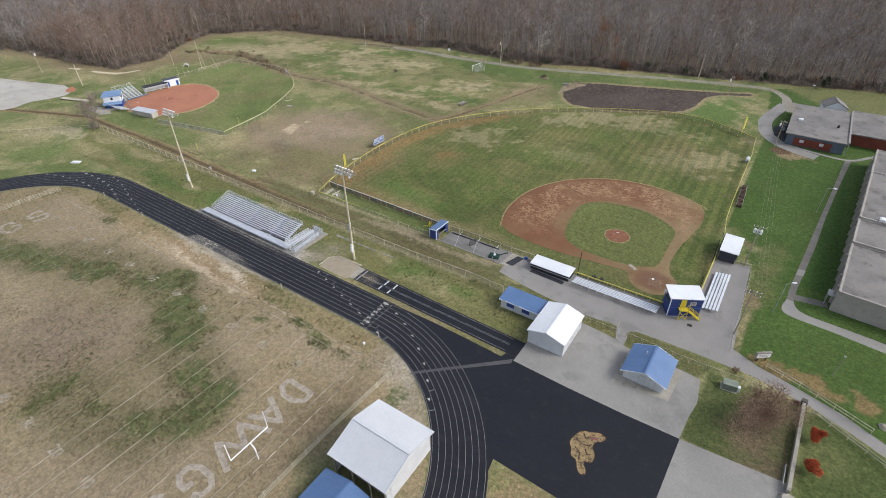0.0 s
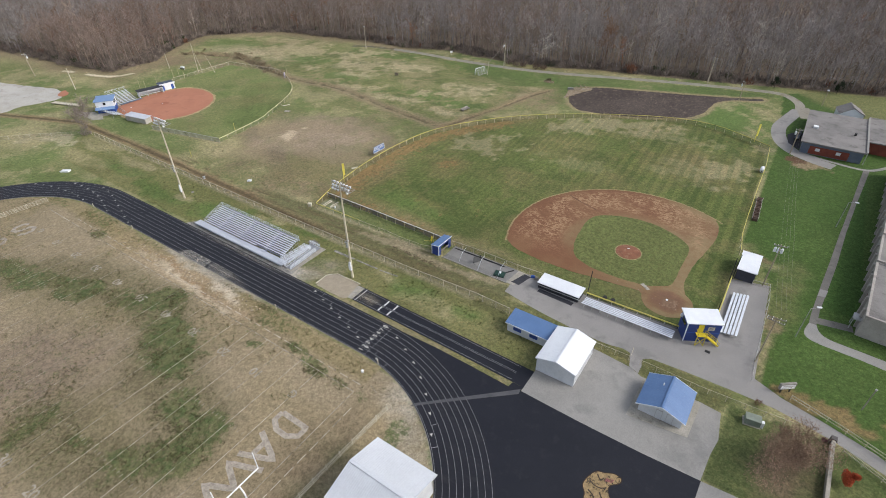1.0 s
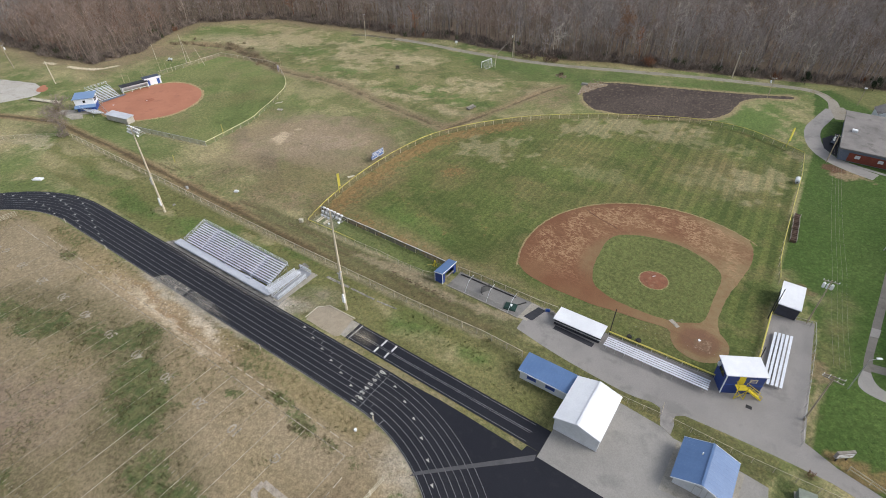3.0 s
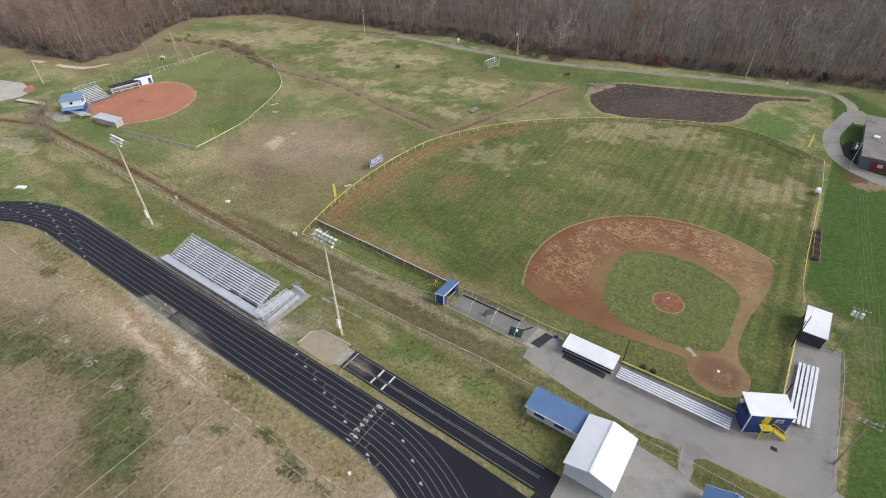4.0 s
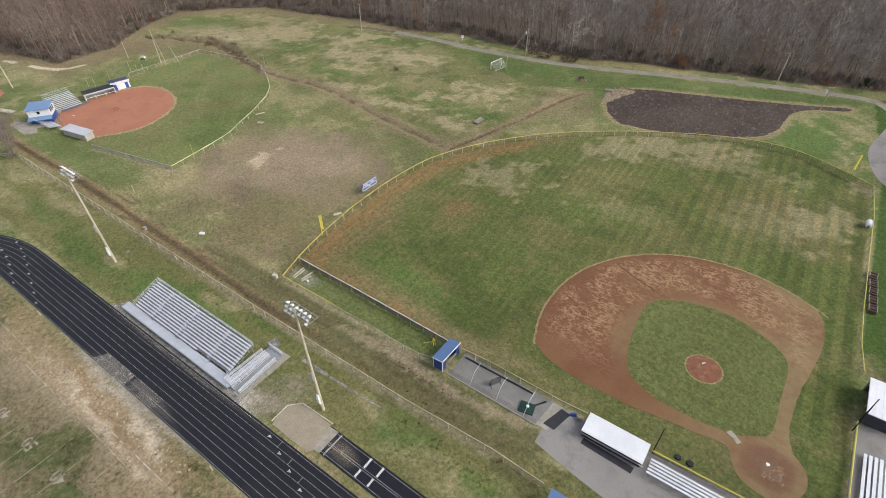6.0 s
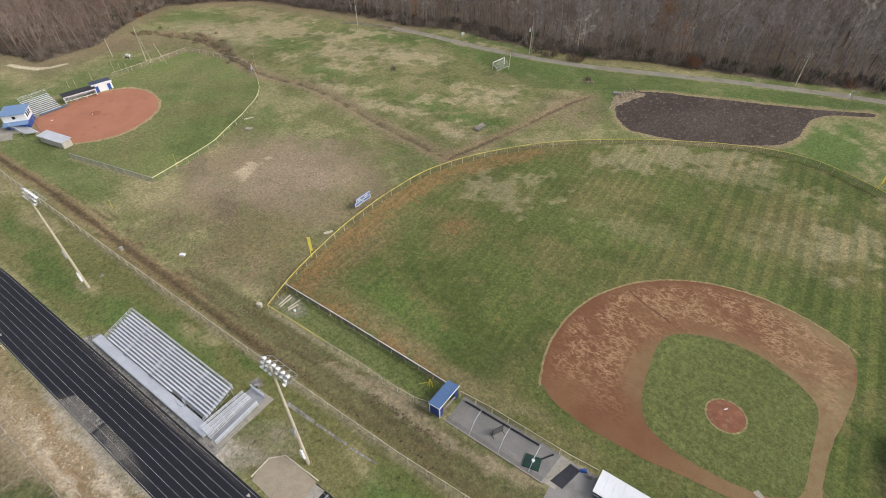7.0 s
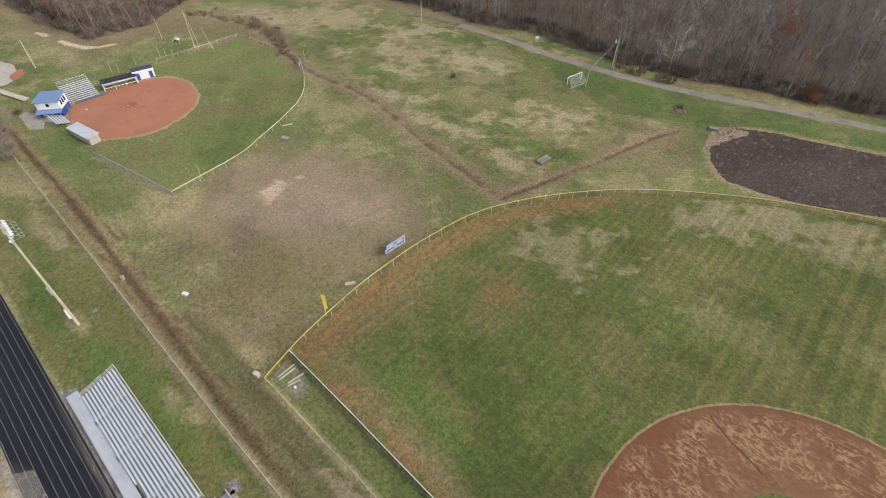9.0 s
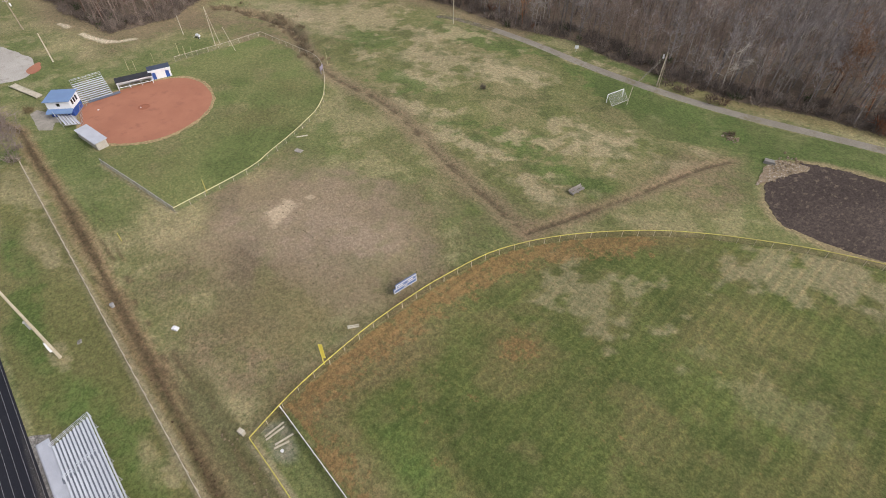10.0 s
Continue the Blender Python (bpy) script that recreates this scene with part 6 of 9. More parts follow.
part("boot_scrape", Mesh().slab(ragged([(-18.8, 99.2), (-17.0, 98.0), (-16.6, 98.6), (-18.3, 99.9)], 0.08, 0.8, 0.3), 0.03, 0.055), CONCRETE_OLD, infield, "worn rubber mat on the base path")

# ---- softball diamond ----
softball = thing("softball_infield", "smooth red clay softball infield with a straw edge", "infield", kind="structure")
SOFT = smooth([(-219.0, 95.4), (-213, 92.4), (-203, 90.9), (-195.2, 93.6), (-190.4, 98.8), (-188.1, 105.5), (-189.6, 113.2), (-194.0, 119.8), (-201, 123.7), (-209.5, 124.4), (-215.6, 121.8), (-219.4, 115.2), (-220.4, 106)], 5, True)
edge_soft = Mesh().slab(ragged([(-204.6 + (x + 204.6) * 1.06, 107.5 + (y - 107.5) * 1.055) for x, y in SOFT], 0.5, 1.1), -0.05, 0.026).data("straw_edge", TURF)
at_soft = edge_soft.color_attributes.new("cover", "FLOAT_COLOR", "POINT")
at_soft.data.foreach_set("color", np.tile(np.array((0.31, 0.24, 0.13, 0.5), np.float32), len(edge_soft.vertices)))
part("straw_edge", edge_soft, None, softball, "dry straw fringe")
part("clay", Mesh().slab(ragged(SOFT, 0.2, 1.5), 0.0, 0.034), DIRT_SOFT, softball)
part("circle", Mesh().slab(arc(-206.6, 107.0, 1.6, 0, 350, 18), 0.03, 0.04), surf("dug_red_clay", (0.30, 0.115, 0.065), None), softball, "dug pitching circle")
part("home_plate", Mesh().box(-213.6, -213.1, 97.0, 97.5, 0.03, 0.06), WHITE_METAL, softball)
part("pitching_plate", Mesh().box(-207.2, -206.6, 106.1, 106.3, 0.03, 0.06), WHITE_METAL, softball)

# ---- football field markings ----
gridiron = thing("football_field_markings", "faded white paint of the football field on dry turf", "field marking", kind="structure")
G1, G2, S1, S2, Z = -59.1, -150.5, 43.7, -3.2, 0.012
E1, E2 = G1 + 8.3, G2 - 9.2
for a, b, w in (((E1, S1), (E2, S1), 0.16), ((E1, S2), (E2, S2), 0.16), ((E1, S1), (E1, S2), 0.13), ((E2, S1), (E2, S2), 0.13)):
    part("boundary_line", ribbon([a, b], w, Z), FIELD_LINE, gridiron)
for k in range(21):
    x = G1 + (G2 - G1) * k / 20
    part("yard_line", ribbon([(x, S1), (x, S2)], 0.10, Z + 0.004), FIELD_LINE_FRESH if k < 6 else FIELD_LINE, gridiron)
marks = Mesh()
for k in range(101):
    x = G1 + (G2 - G1) * k / 100
    for y in (S1 - 0.6, S2 + 0.6, S1 - 16.1, S2 + 16.1):
        marks.face([(x - 0.05, y - 0.3, Z + 0.008), (x + 0.05, y - 0.3, Z + 0.008), (x + 0.05, y + 0.3, Z + 0.008), (x - 0.05, y + 0.3, Z + 0.008)])
tagged(part("hash_marks", marks, FIELD_LINE, gridiron), kind="stuff")
dash = Mesh().box(-0.06, 0.06, -0.95, 0.95, 0.0, Z + 0.004).data("dash", FIELD_LINE_FRESH)
for k in range(17):
    part("dash", dash, None, gridiron, at=pose(-48.85, 40.0 - k * 2.55, 0, 0, 0, 0))
for k in range(34):
    part("dash", dash, None, gridiron, at=pose(E1 - 1 - k * 2.9, S1 + 1.75, 0, 0, 0, 90))
for a, b in (((-49.2, 46.3), (-47.4, 45.7)), ((-128.5, 45.2), (-123.2, 51.0))):
    part("team_line", ribbon([a, b], 0.14, Z + 0.004), FIELD_LINE, gridiron)
for k, t in enumerate(("10", "20", "30", "40", "50", "40", "30", "20", "10")):
    x = G1 + (G2 - G1) * (k + 1) / 10
    lettering("yard_number", t, 2.5, FIELD_NUMBER, gridiron, facing(x, 37.2, Z + 0.01, (-1, 0, 0), (0, -1, 0)), 0.03)
    lettering("yard_number", t, 2.5, FIELD_NUMBER, gridiron, facing(x, 4.1, Z + 0.01, (1, 0, 0), (0, 1, 0)), 0.03)
for x in (G1, G2):
    lettering("goal_letter", "G", 2.2, FIELD_NUMBER, gridiron, facing(x, 37.6, Z + 0.01, (-1, 0, 0), (0, -1, 0)), 0.03)


def block_letter(ch):
    """Strokes of a painted block letter in a box 1 wide and 1 high."""
    return {"D": [[(0, 0), (0, 1), (0.62, 1), (1, 0.7), (1, 0.3), (0.62, 0), (0, 0)]],
            "A": [[(0, 0), (0.5, 1), (1, 0)], [(0.22, 0.36), (0.78, 0.36)]],
            "W": [[(0, 1), (0.25, 0), (0.5, 0.8), (0.75, 0), (1, 1)]],
            "G": [[(1, 0.76), (0.72, 1), (0.28, 1), (0, 0.72), (0, 0.28), (0.28, 0), (0.75, 0), (1, 0.24), (1, 0.48), (0.6, 0.48)]],
            "S": [[(1, 0.8), (0.75, 1), (0.25, 1), (0, 0.8), (0.1, 0.56), (0.9, 0.44), (1, 0.2), (0.75, 0), (0.25, 0), (0, 0.2)]]}[ch]


def paint_word(x0, x1, spans):
    """Block letters with their feet at x0, their tops at x1 and each from one y to another."""
    for ch, ya, yb in spans:
        mb = Mesh()
        for k, line in enumerate(block_letter(ch)):
            pts = [(x0 + (x1 - x0) * v, ya + (yb - ya) * u) for u, v in line]
            fine = []
            for a, b in zip(pts[:-1], pts[1:]):
                fine += [(a[0] + (b[0] - a[0]) * s / 6, a[1] + (b[1] - a[1]) * s / 6) for s in range(6)]
            strip = ribbon(fine + [pts[-1]], 0.95, Z + 0.012 + 0.005 * k)
            n = len(mb.v)
            mb.v += strip.v
            mb.f += [tuple(n + i for i in f) for f in strip.f]
        part("end_zone_letter", mb, FIELD_LETTER, gridiron, "white block letter " + ch)


paint_word(-57.7, -52.2, (("D", 34.0, 31.2), ("A", 29.6, 25.0), ("W", 25.2, 16.8), ("G", 15.0, 11.6), ("S", 9.2, 5.6)))
paint_word(-152.3, -157.4, (("D", 6.2, 9.4), ("A", 11.2, 16.0), ("W", 17.2, 24.0), ("G", 26.8, 30.6), ("S", 33.4, 37.2)))


# ---- fences ----
def chain_fence(name, pts, height, label, rail=RUST_RAIL, panel=LINK, post_mat=RUST_RAIL, spacing=3.0, cap=0.03, group="", bottom=0.03, post_r=0.05):
    """Posts, a top rail and woven wire along a line."""
    th = thing(name, label, "fence", group=group)
    pts = [Vector(p) for p in pts]
    post = Mesh().rod((0, 0, -0.6), (0, 0, height + 0.06), post_r, n=6).data("post", post_mat)
    for p, d in along(pts, spacing):
        part("post", post, None, th, at=pose(p.x, p.y, 0))
    mb, top = Mesh(), Mesh()
    for a, b in zip(pts[:-1], pts[1:]):
        mb.face([(a.x, a.y, bottom), (b.x, b.y, bottom), (b.x, b.y, height - 0.02), (a.x, a.y, height - 0.02)])
        top.rod((a.x, a.y, height), (b.x, b.y, height), cap, n=6)
    part("wire_mesh", mb, panel, th)
    part("top_rail", top, rail, th)
    return th


chain_fence("ditch_fence", [(-198, 75.6), (-160, 75.4), (-134, 75.2), (-98, 75.0), (-62, 75.2), (-46, 75.9), (-37.8, 75.6)], 1.5, "rusty chain-link fence along the grassy ditch", panel=LINK_WEEDY, spacing=3.2, cap=0.065, post_r=0.085)
chain_fence("lot_fence", [(-232, 46), (-225, 53.2), (-212, 66), (-200, 75.6)], 1.3, "chain-link fence running down to the ditch", spacing=3.4)
chain_fence("outfield_fence", OUTFIELD, 1.6, "chain-link outfield fence with a yellow plastic cap", YELLOW_CAP, netting("weathered_outfield_link", (0.17, 0.145, 0.065), 0.40), cap=0.085, spacing=3.2)
chain_fence("right_field_fence", [(-5.6, 186.2), (-4.7, 172), (-4.6, 157), (-4.4, 138.5), (-4.1, 129), (-3.2, 122.0)], 1.6, "chain-link right-field fence with a yellow plastic cap", YELLOW_CAP, cap=0.085, spacing=3.2)
chain_fence("left_field_wall", [(-101.4, 89.3), (-85.0, 89.2), (-66.6, 88.9), (-62.7, 88.8)], 1.5, "dark screened low fence with a white top rail", WHITE_METAL, LINK_DARK, spacing=3.0, cap=0.07)
chain_fence("bullpen_fence", [(-99.9, 83.6), (-93.9, 83.7), (-85.0, 83.7)], 1.4, "chain-link bullpen fence with a yellow cap", YELLOW_CAP, cap=0.08, spacing=3.0)
chain_fence("alley_fence", [(-85, 83.7), (-77.6, 83.9), (-71.3, 83.6), (-65.7, 83.8), (-62.7, 84.6)], 1.3, "plain chain-link fence beside the grass alley", spacing=3.0)
chain_fence("third_base_fence", [(-60.2, 88.7), (-54.5, 89.05), (-48.8, 89.0), (-41.3, 88.95), (-37.2, 89.2)], 1.6, "chain-link fence with a pale rail behind third base", RUST_RAIL, cap=0.06, spacing=3.0)
chain_fence("slope_fence", [(-36.6, 75.6), (-24, 76.4), (-13.8, 76.7), (-14.0, 79.0)], 1.2, "low chain-link fence on the grass bank", spacing=2.6)
chain_fence("roadside_fence", [(-12.0, 76.8), (-1.6, 76.5), (6.0, 76.8), (13.8, 77.2)], 1.2, "low chain-link fence between yard and road", spacing=2.8)
chain_fence("walk_fence", [(0.9, 112.0), (4.1, 112.4), (4.6, 107.3), (4.8, 96.7), (4.8, 88.1), (5.1, 83.6)], 1.3, "bent chain-link fence beside the walk", GALV, LINK, GALV, 2.6)
chain_fence("softball_fence", smooth([(-157.2, 95.7), (-159.4, 113.9), (-162.4, 121.5), (-165.8, 129.6), (-168.6, 135), (-171.2, 139.7), (-176, 145.0), (-181.5, 149.0)], 4), 1.4, "softball outfield fence with a pale yellow plastic cap", CREAM_CAP, cap=0.09, spacing=3.5)
chain_fence("softball_back_fence", smooth([(-181.5, 149.0), (-187, 152.5), (-194, 156.0), (-201, 157.4), (-207.6, 156.4), (-214, 155.6), (-227.3, 153.5)], 3) + [(-227.2, 140.8), (-228.2, 124.5)], 1.4, "plain chain-link softball fence", spacing=3.5, cap=0.06)
chain_fence("softball_line_fence", [(-186.5, 89.8), (-172, 92.8), (-157.2, 95.7)], 1.5, "grey chain-link fence on the softball foul line", GALV, netting("grey_screen", (0.42, 0.39, 0.34), 0.55), GALV, 3.2, cap=0.08)
chain_fence("home_side_fence", [(-219.6, 97.4), (-216.0, 93.8), (-206, 91.6)], 1.6, "grey chain-link fence beside the softball press box", GALV, LINK, GALV, 2.5)


def rail_fence(name, pts, label, height=1.15, spacing=2.6, rails=3, material=RAIL_WOOD, thick=0.07):
    th = thing(name, label, "fence")
    pts = [Vector(p) for p in pts]
    post = Mesh().box(-0.055, 0.055, -0.055, 0.055, -0.3, height + 0.05).data("post", material)
    st = along(pts, spacing)
    for p, d in st:
        part("post", post, None, th, at=pose(p.x, p.y, 0, 0, 0, math.degrees(math.atan2(d.y, d.x))))
    for k in range(rails):
        z = height * (k + 0.75) / rails
        for (p, d), (q, e) in zip(st[:-1], st[1:]):
            n = Vector((-d.y, d.x)) * 0.1
            part("rail", Mesh().beam((p.x + n.x, p.y + n.y, z), (q.x + n.x, q.y + n.y, z + 0.02), 0.04, thick), material, th)
    return th


rail_fence("end_zone_fence", [(-43.6, 44.0), (-44.4, 29.2), (-44.6, 10), (-44.8, -4)], "pale four-rail wooden fence behind the end zone", rails=4, height=1.35)
rail_fence("far_end_zone_fence", [(-164.4, 45.4), (-166.2, 30.0), (-166.4, 18)], "pale four-rail wooden fence behind the far end zone", rails=4, height=1.35)
rail_fence("roadside_rail_fence", [(11.2, 83.0), (18.5, 80.6), (26.8, 77.2)], "pale two-rail wooden fence beside the road", rails=2, material=RAIL_WOOD, thick=0.16)
rail_fence("lower_rail_fence", [(18.9, 76.4), (24, 73.8), (29.2, 71.0), (38, 66)], "pale two-rail wooden fence below the road", rails=2, material=RAIL_WOOD, height=1.0, thick=0.14)


# ---- football goal, benches, posts ----
goal = thing("goal_post", "white football goal post with a bent support", "goal post")
part("support", Mesh().rod((-50.0, 20.8, 0), (-50.0, 20.8, 2.6), 0.11, n=10).rod((-50.0, 20.8, 2.6), (-51.0, 20.9, 3.2), 0.11, n=10), LAMP_WHITE, goal)
part("crossbar", Mesh().rod((-51.0, 17.4, 3.2), (-51.0, 24.2, 3.2), 0.10, n=10), LAMP_WHITE, goal)
for y in (17.4, 24.2):
    part("upright", Mesh().rod((-51.0, y, 3.2), (-51.0, y, 6.9), 0.08, n=8), LAMP_WHITE, goal)
stump = thing("marker_post", "short white post at the track's edge", "post", pose(-51.2, 50.7, 0), "track posts")
part("shaft", Mesh().rod((0, 0, 0), (0, 0, 1.1), 0.09, n=8), RAIL_WOOD, stump)
part("cap", Mesh().rod((0, 0, 1.1), (0, 0, 1.18), 0.12, n=8), RAIL_WOOD, stump)
for x, y in ((-78.2, 50.6), (-131.5, 50.7), (-150.6, 50.8)):
    copy_thing(stump, pose(x, y, 0))
single("rubbish_bin", Mesh().rod((0, 0, 0), (0, 0, 0.4), 0.22, 0.25, 10).rod((0, 0, 0.4), (0, 0, 0.45), 0.27, 0.2, 10), LAMP_WHITE, "white round bucket on the dry turf", "bucket", pose(-52.4, 47.8, 0))


# ---- grandstand ----
def grandstand():
    th = thing("grandstand", "aluminium grandstand with eleven rows on a raised front walk", "grandstand")
    x0, x1, rows = -117.8, -89.6, 11
    seat = Mesh().box(0, x1 - x0, 0, 0.27, 0, 0.06).data("seat", ALU)
    step = Mesh().box(0, x1 - x0, 0, 0.36, 0, 0.05).data("footboard", FOOT)
    short = Mesh().box(0, 19.4, 0, 0.27, 0, 0.06).data("seat", ALU)
    for k in range(rows):
        y, z = 62.35 + 0.52 * k, 1.05 + 0.17 * k
        part("seat", seat if k else short, None, th, at=pose(x0, y, z))
        if k:
            part("footboard", step, None, th, at=pose(x0, y - 0.36, z - 0.24))
    part("front_walk", Mesh().box(-119.8, -87.6, 60.55, 62.25, 0.72, 0.80).box(-119.8, -87.6, 60.52, 60.60, 0.45, 0.80), ALU_DECK, th, "grey metal front walkway")
    for i in range(9):
        under = Mesh()
        x = x0 + 0.4 + (x1 - x0 - 0.8) * i / 8
        under.beam((x, 61.0, 0.05), (x, 68.0, 0.05), 0.08, 0.08)
        under.beam((x, 62.2, 0.75), (x, 67.9, 2.45), 0.08, 0.12)
        for y, z in ((61.0, 0.72), (63.6, 1.1), (65.6, 1.7), (67.9, 2.45)):
            under.beam((x, y, 0.0), (x, y, z), 0.07, 0.07)
        under.beam((x, 62.2, 0.1), (x, 67.9, 1.6), 0.05, 0.05)
        part("support_frame", under, GALV, th)
    for a, b in (((x0, 68.15), (x1, 68.15)), ((x0 - 0.05, 62.2), (x0 - 0.05, 68.15)), ((x1 + 0.05, 62.2), (x1 + 0.05, 68.15))):
        mb = Mesh()
        along_x = abs(b[0] - a[0]) > 1
        za, zb = (2.75, 2.75) if along_x else (0.95, 2.75)
        for h in (0.3, 0.6, 0.9):
            mb.rod((*a, za + h), (*b, zb + h), 0.03, n=5)
        n = 12 if along_x else 5
        for i in range(n + 1):
            w = i / n
            p = (a[0] + (b[0] - a[0]) * w, a[1] + (b[1] - a[1]) * w, za + (zb - za) * w)
            mb.rod((p[0], p[1], p[2] - 0.5), (p[0], p[1], p[2] + 0.93), 0.03, n=5)
        part("guard_rail", mb, ALU, th)
    part("back_board", Mesh().box(x0, x1, 68.05, 68.1, 2.4, 2.9), ALU_DECK, th)
    for x in (-111.6, -103.9, -94.9):
        mb = Mesh()
        for s in (-0.2, 0.2):
            for v0, v1 in ((0.0, 0.28), (0.36, 0.64), (0.72, 1.0)):
                mb.rod((x + s, 62.4 + 4.9 * v0, 1.75 + 1.6 * v0), (x + s, 62.4 + 4.9 * v1, 1.75 + 1.6 * v1), 0.045, n=5)
                for w in (v0, v1):
                    mb.rod((x + s, 62.4 + 4.9 * w, 0.95 + 1.6 * w), (x + s, 62.4 + 4.9 * w, 1.75 + 1.6 * w), 0.03, n=5)
        part("aisle_rail", mb, ALU, th)
        for i in range(11):
            part("aisle_step", Mesh().box(x - 0.5, x + 0.5, 62.05 + 0.52 * i, 62.4 + 0.52 * i, 0.92 + 0.17 * i, 0.98 + 0.17 * i), FOOT, th)
    part("front_step", Mesh().box(-96.2, -94.6, 61.75, 62.2, 0.8, 1.02), ALU_DECK, th)
    slab = Mesh().slab(ragged([(-122.8, 59.72), (-84.2, 59.72), (-84.4, 62.5), (-88, 62.2), (-121.0, 62.4)], 0.12, 1.5), -0.05, 0.026)
    single("stand_apron", slab, STAINED_SLAB, "stained concrete strip in front of the grandstand", "concrete strip", kind="structure")
    ramp = thing("access_ramp", "aluminium switchback ramp with double rails", "ramp")
    part("upper_deck", Mesh().face([(-88.9, 61.0, 0.75), (-87.45, 61.0, 0.75), (-87.45, 69.0, 0.42), (-88.9, 69.0, 0.42)]).face([(-88.9, 69.0, 0.36), (-87.45, 69.0, 0.36), (-87.45, 61.0, 0.69), (-88.9, 61.0, 0.69)]), RAMP_DECK, ramp)
    part("landing", Mesh().box(-88.9, -85.5, 69.0, 70.5, 0.34, 0.42), RAMP_DECK, ramp)
    part("lower_deck", Mesh().face([(-87.15, 61.2, 0.06), (-85.5, 61.2, 0.06), (-85.5, 69.0, 0.42), (-87.15, 69.0, 0.42)]).face([(-87.15, 69.0, 0.36), (-85.5, 69.0, 0.36), (-85.5, 61.2, 0.0), (-87.15, 61.2, 0.0)]), RAMP_DECK, ramp)
    for xs, za, zb in ((-88.9, 0.75, 0.42), (-88.1, 0.75, 0.42), (-87.45, 0.75, 0.42), (-87.1, 0.04, 0.42), (-85.5, 0.04, 0.42)):
        mb = Mesh()
        for h in (0.12, 0.5, 0.75, 1.0):
            mb.rod((xs, 61.2, za + h), (xs, 69.0, zb + h), 0.05, n=5)
        for i in range(6):
            w = i / 5
            mb.rod((xs, 61.2 + 7.8 * w, 0.0), (xs, 61.2 + 7.8 * w, za + (zb - za) * w + 1.0), 0.05, n=5)
        part("hand_rail", mb, ALU, ramp)
    mb = Mesh()
    for h in (0.12, 0.5, 0.75, 1.0):
        mb.rod((-88.9, 70.5, 0.42 + h), (-85.5, 70.5, 0.42 + h), 0.05, n=5)
    part("hand_rail", mb, ALU, ramp)
    part("pad", Mesh().slab(ragged([(-86.6, 60.8), (-84.6, 60.9), (-84.4, 71.2), (-88.8, 71.3), (-88.9, 70.2)], 0.15, 1.2), -0.05, 0.03), CONCRETE_OLD, ramp, "concrete footing under the ramp")


grandstand()
for pts in ([(-90.4, 71.0), (-88.4, 70.6), (-87.9, 72.2), (-89.8, 72.6)], [(-82.4, 71.70), (-76.2, 71.80), (-76.2, 72.40), (-82.4, 72.30)], [(-75.6, 71.90), (-69.5, 72.00), (-69.5, 72.40), (-75.6, 72.30)], [(-68.7, 72.05), (-64.0, 72.45), (-64.0, 72.75), (-68.7, 72.35)], [(-136, 70.2), (-135.2, 70.0), (-135.0, 70.7), (-135.9, 70.9)]):
    single("ground_slab", Mesh().slab(ragged(pts, 0.08, 0.8), -0.05, 0.03), STAINED_SLAB, "old flat concrete slab in the grass", "slab", kind="structure")


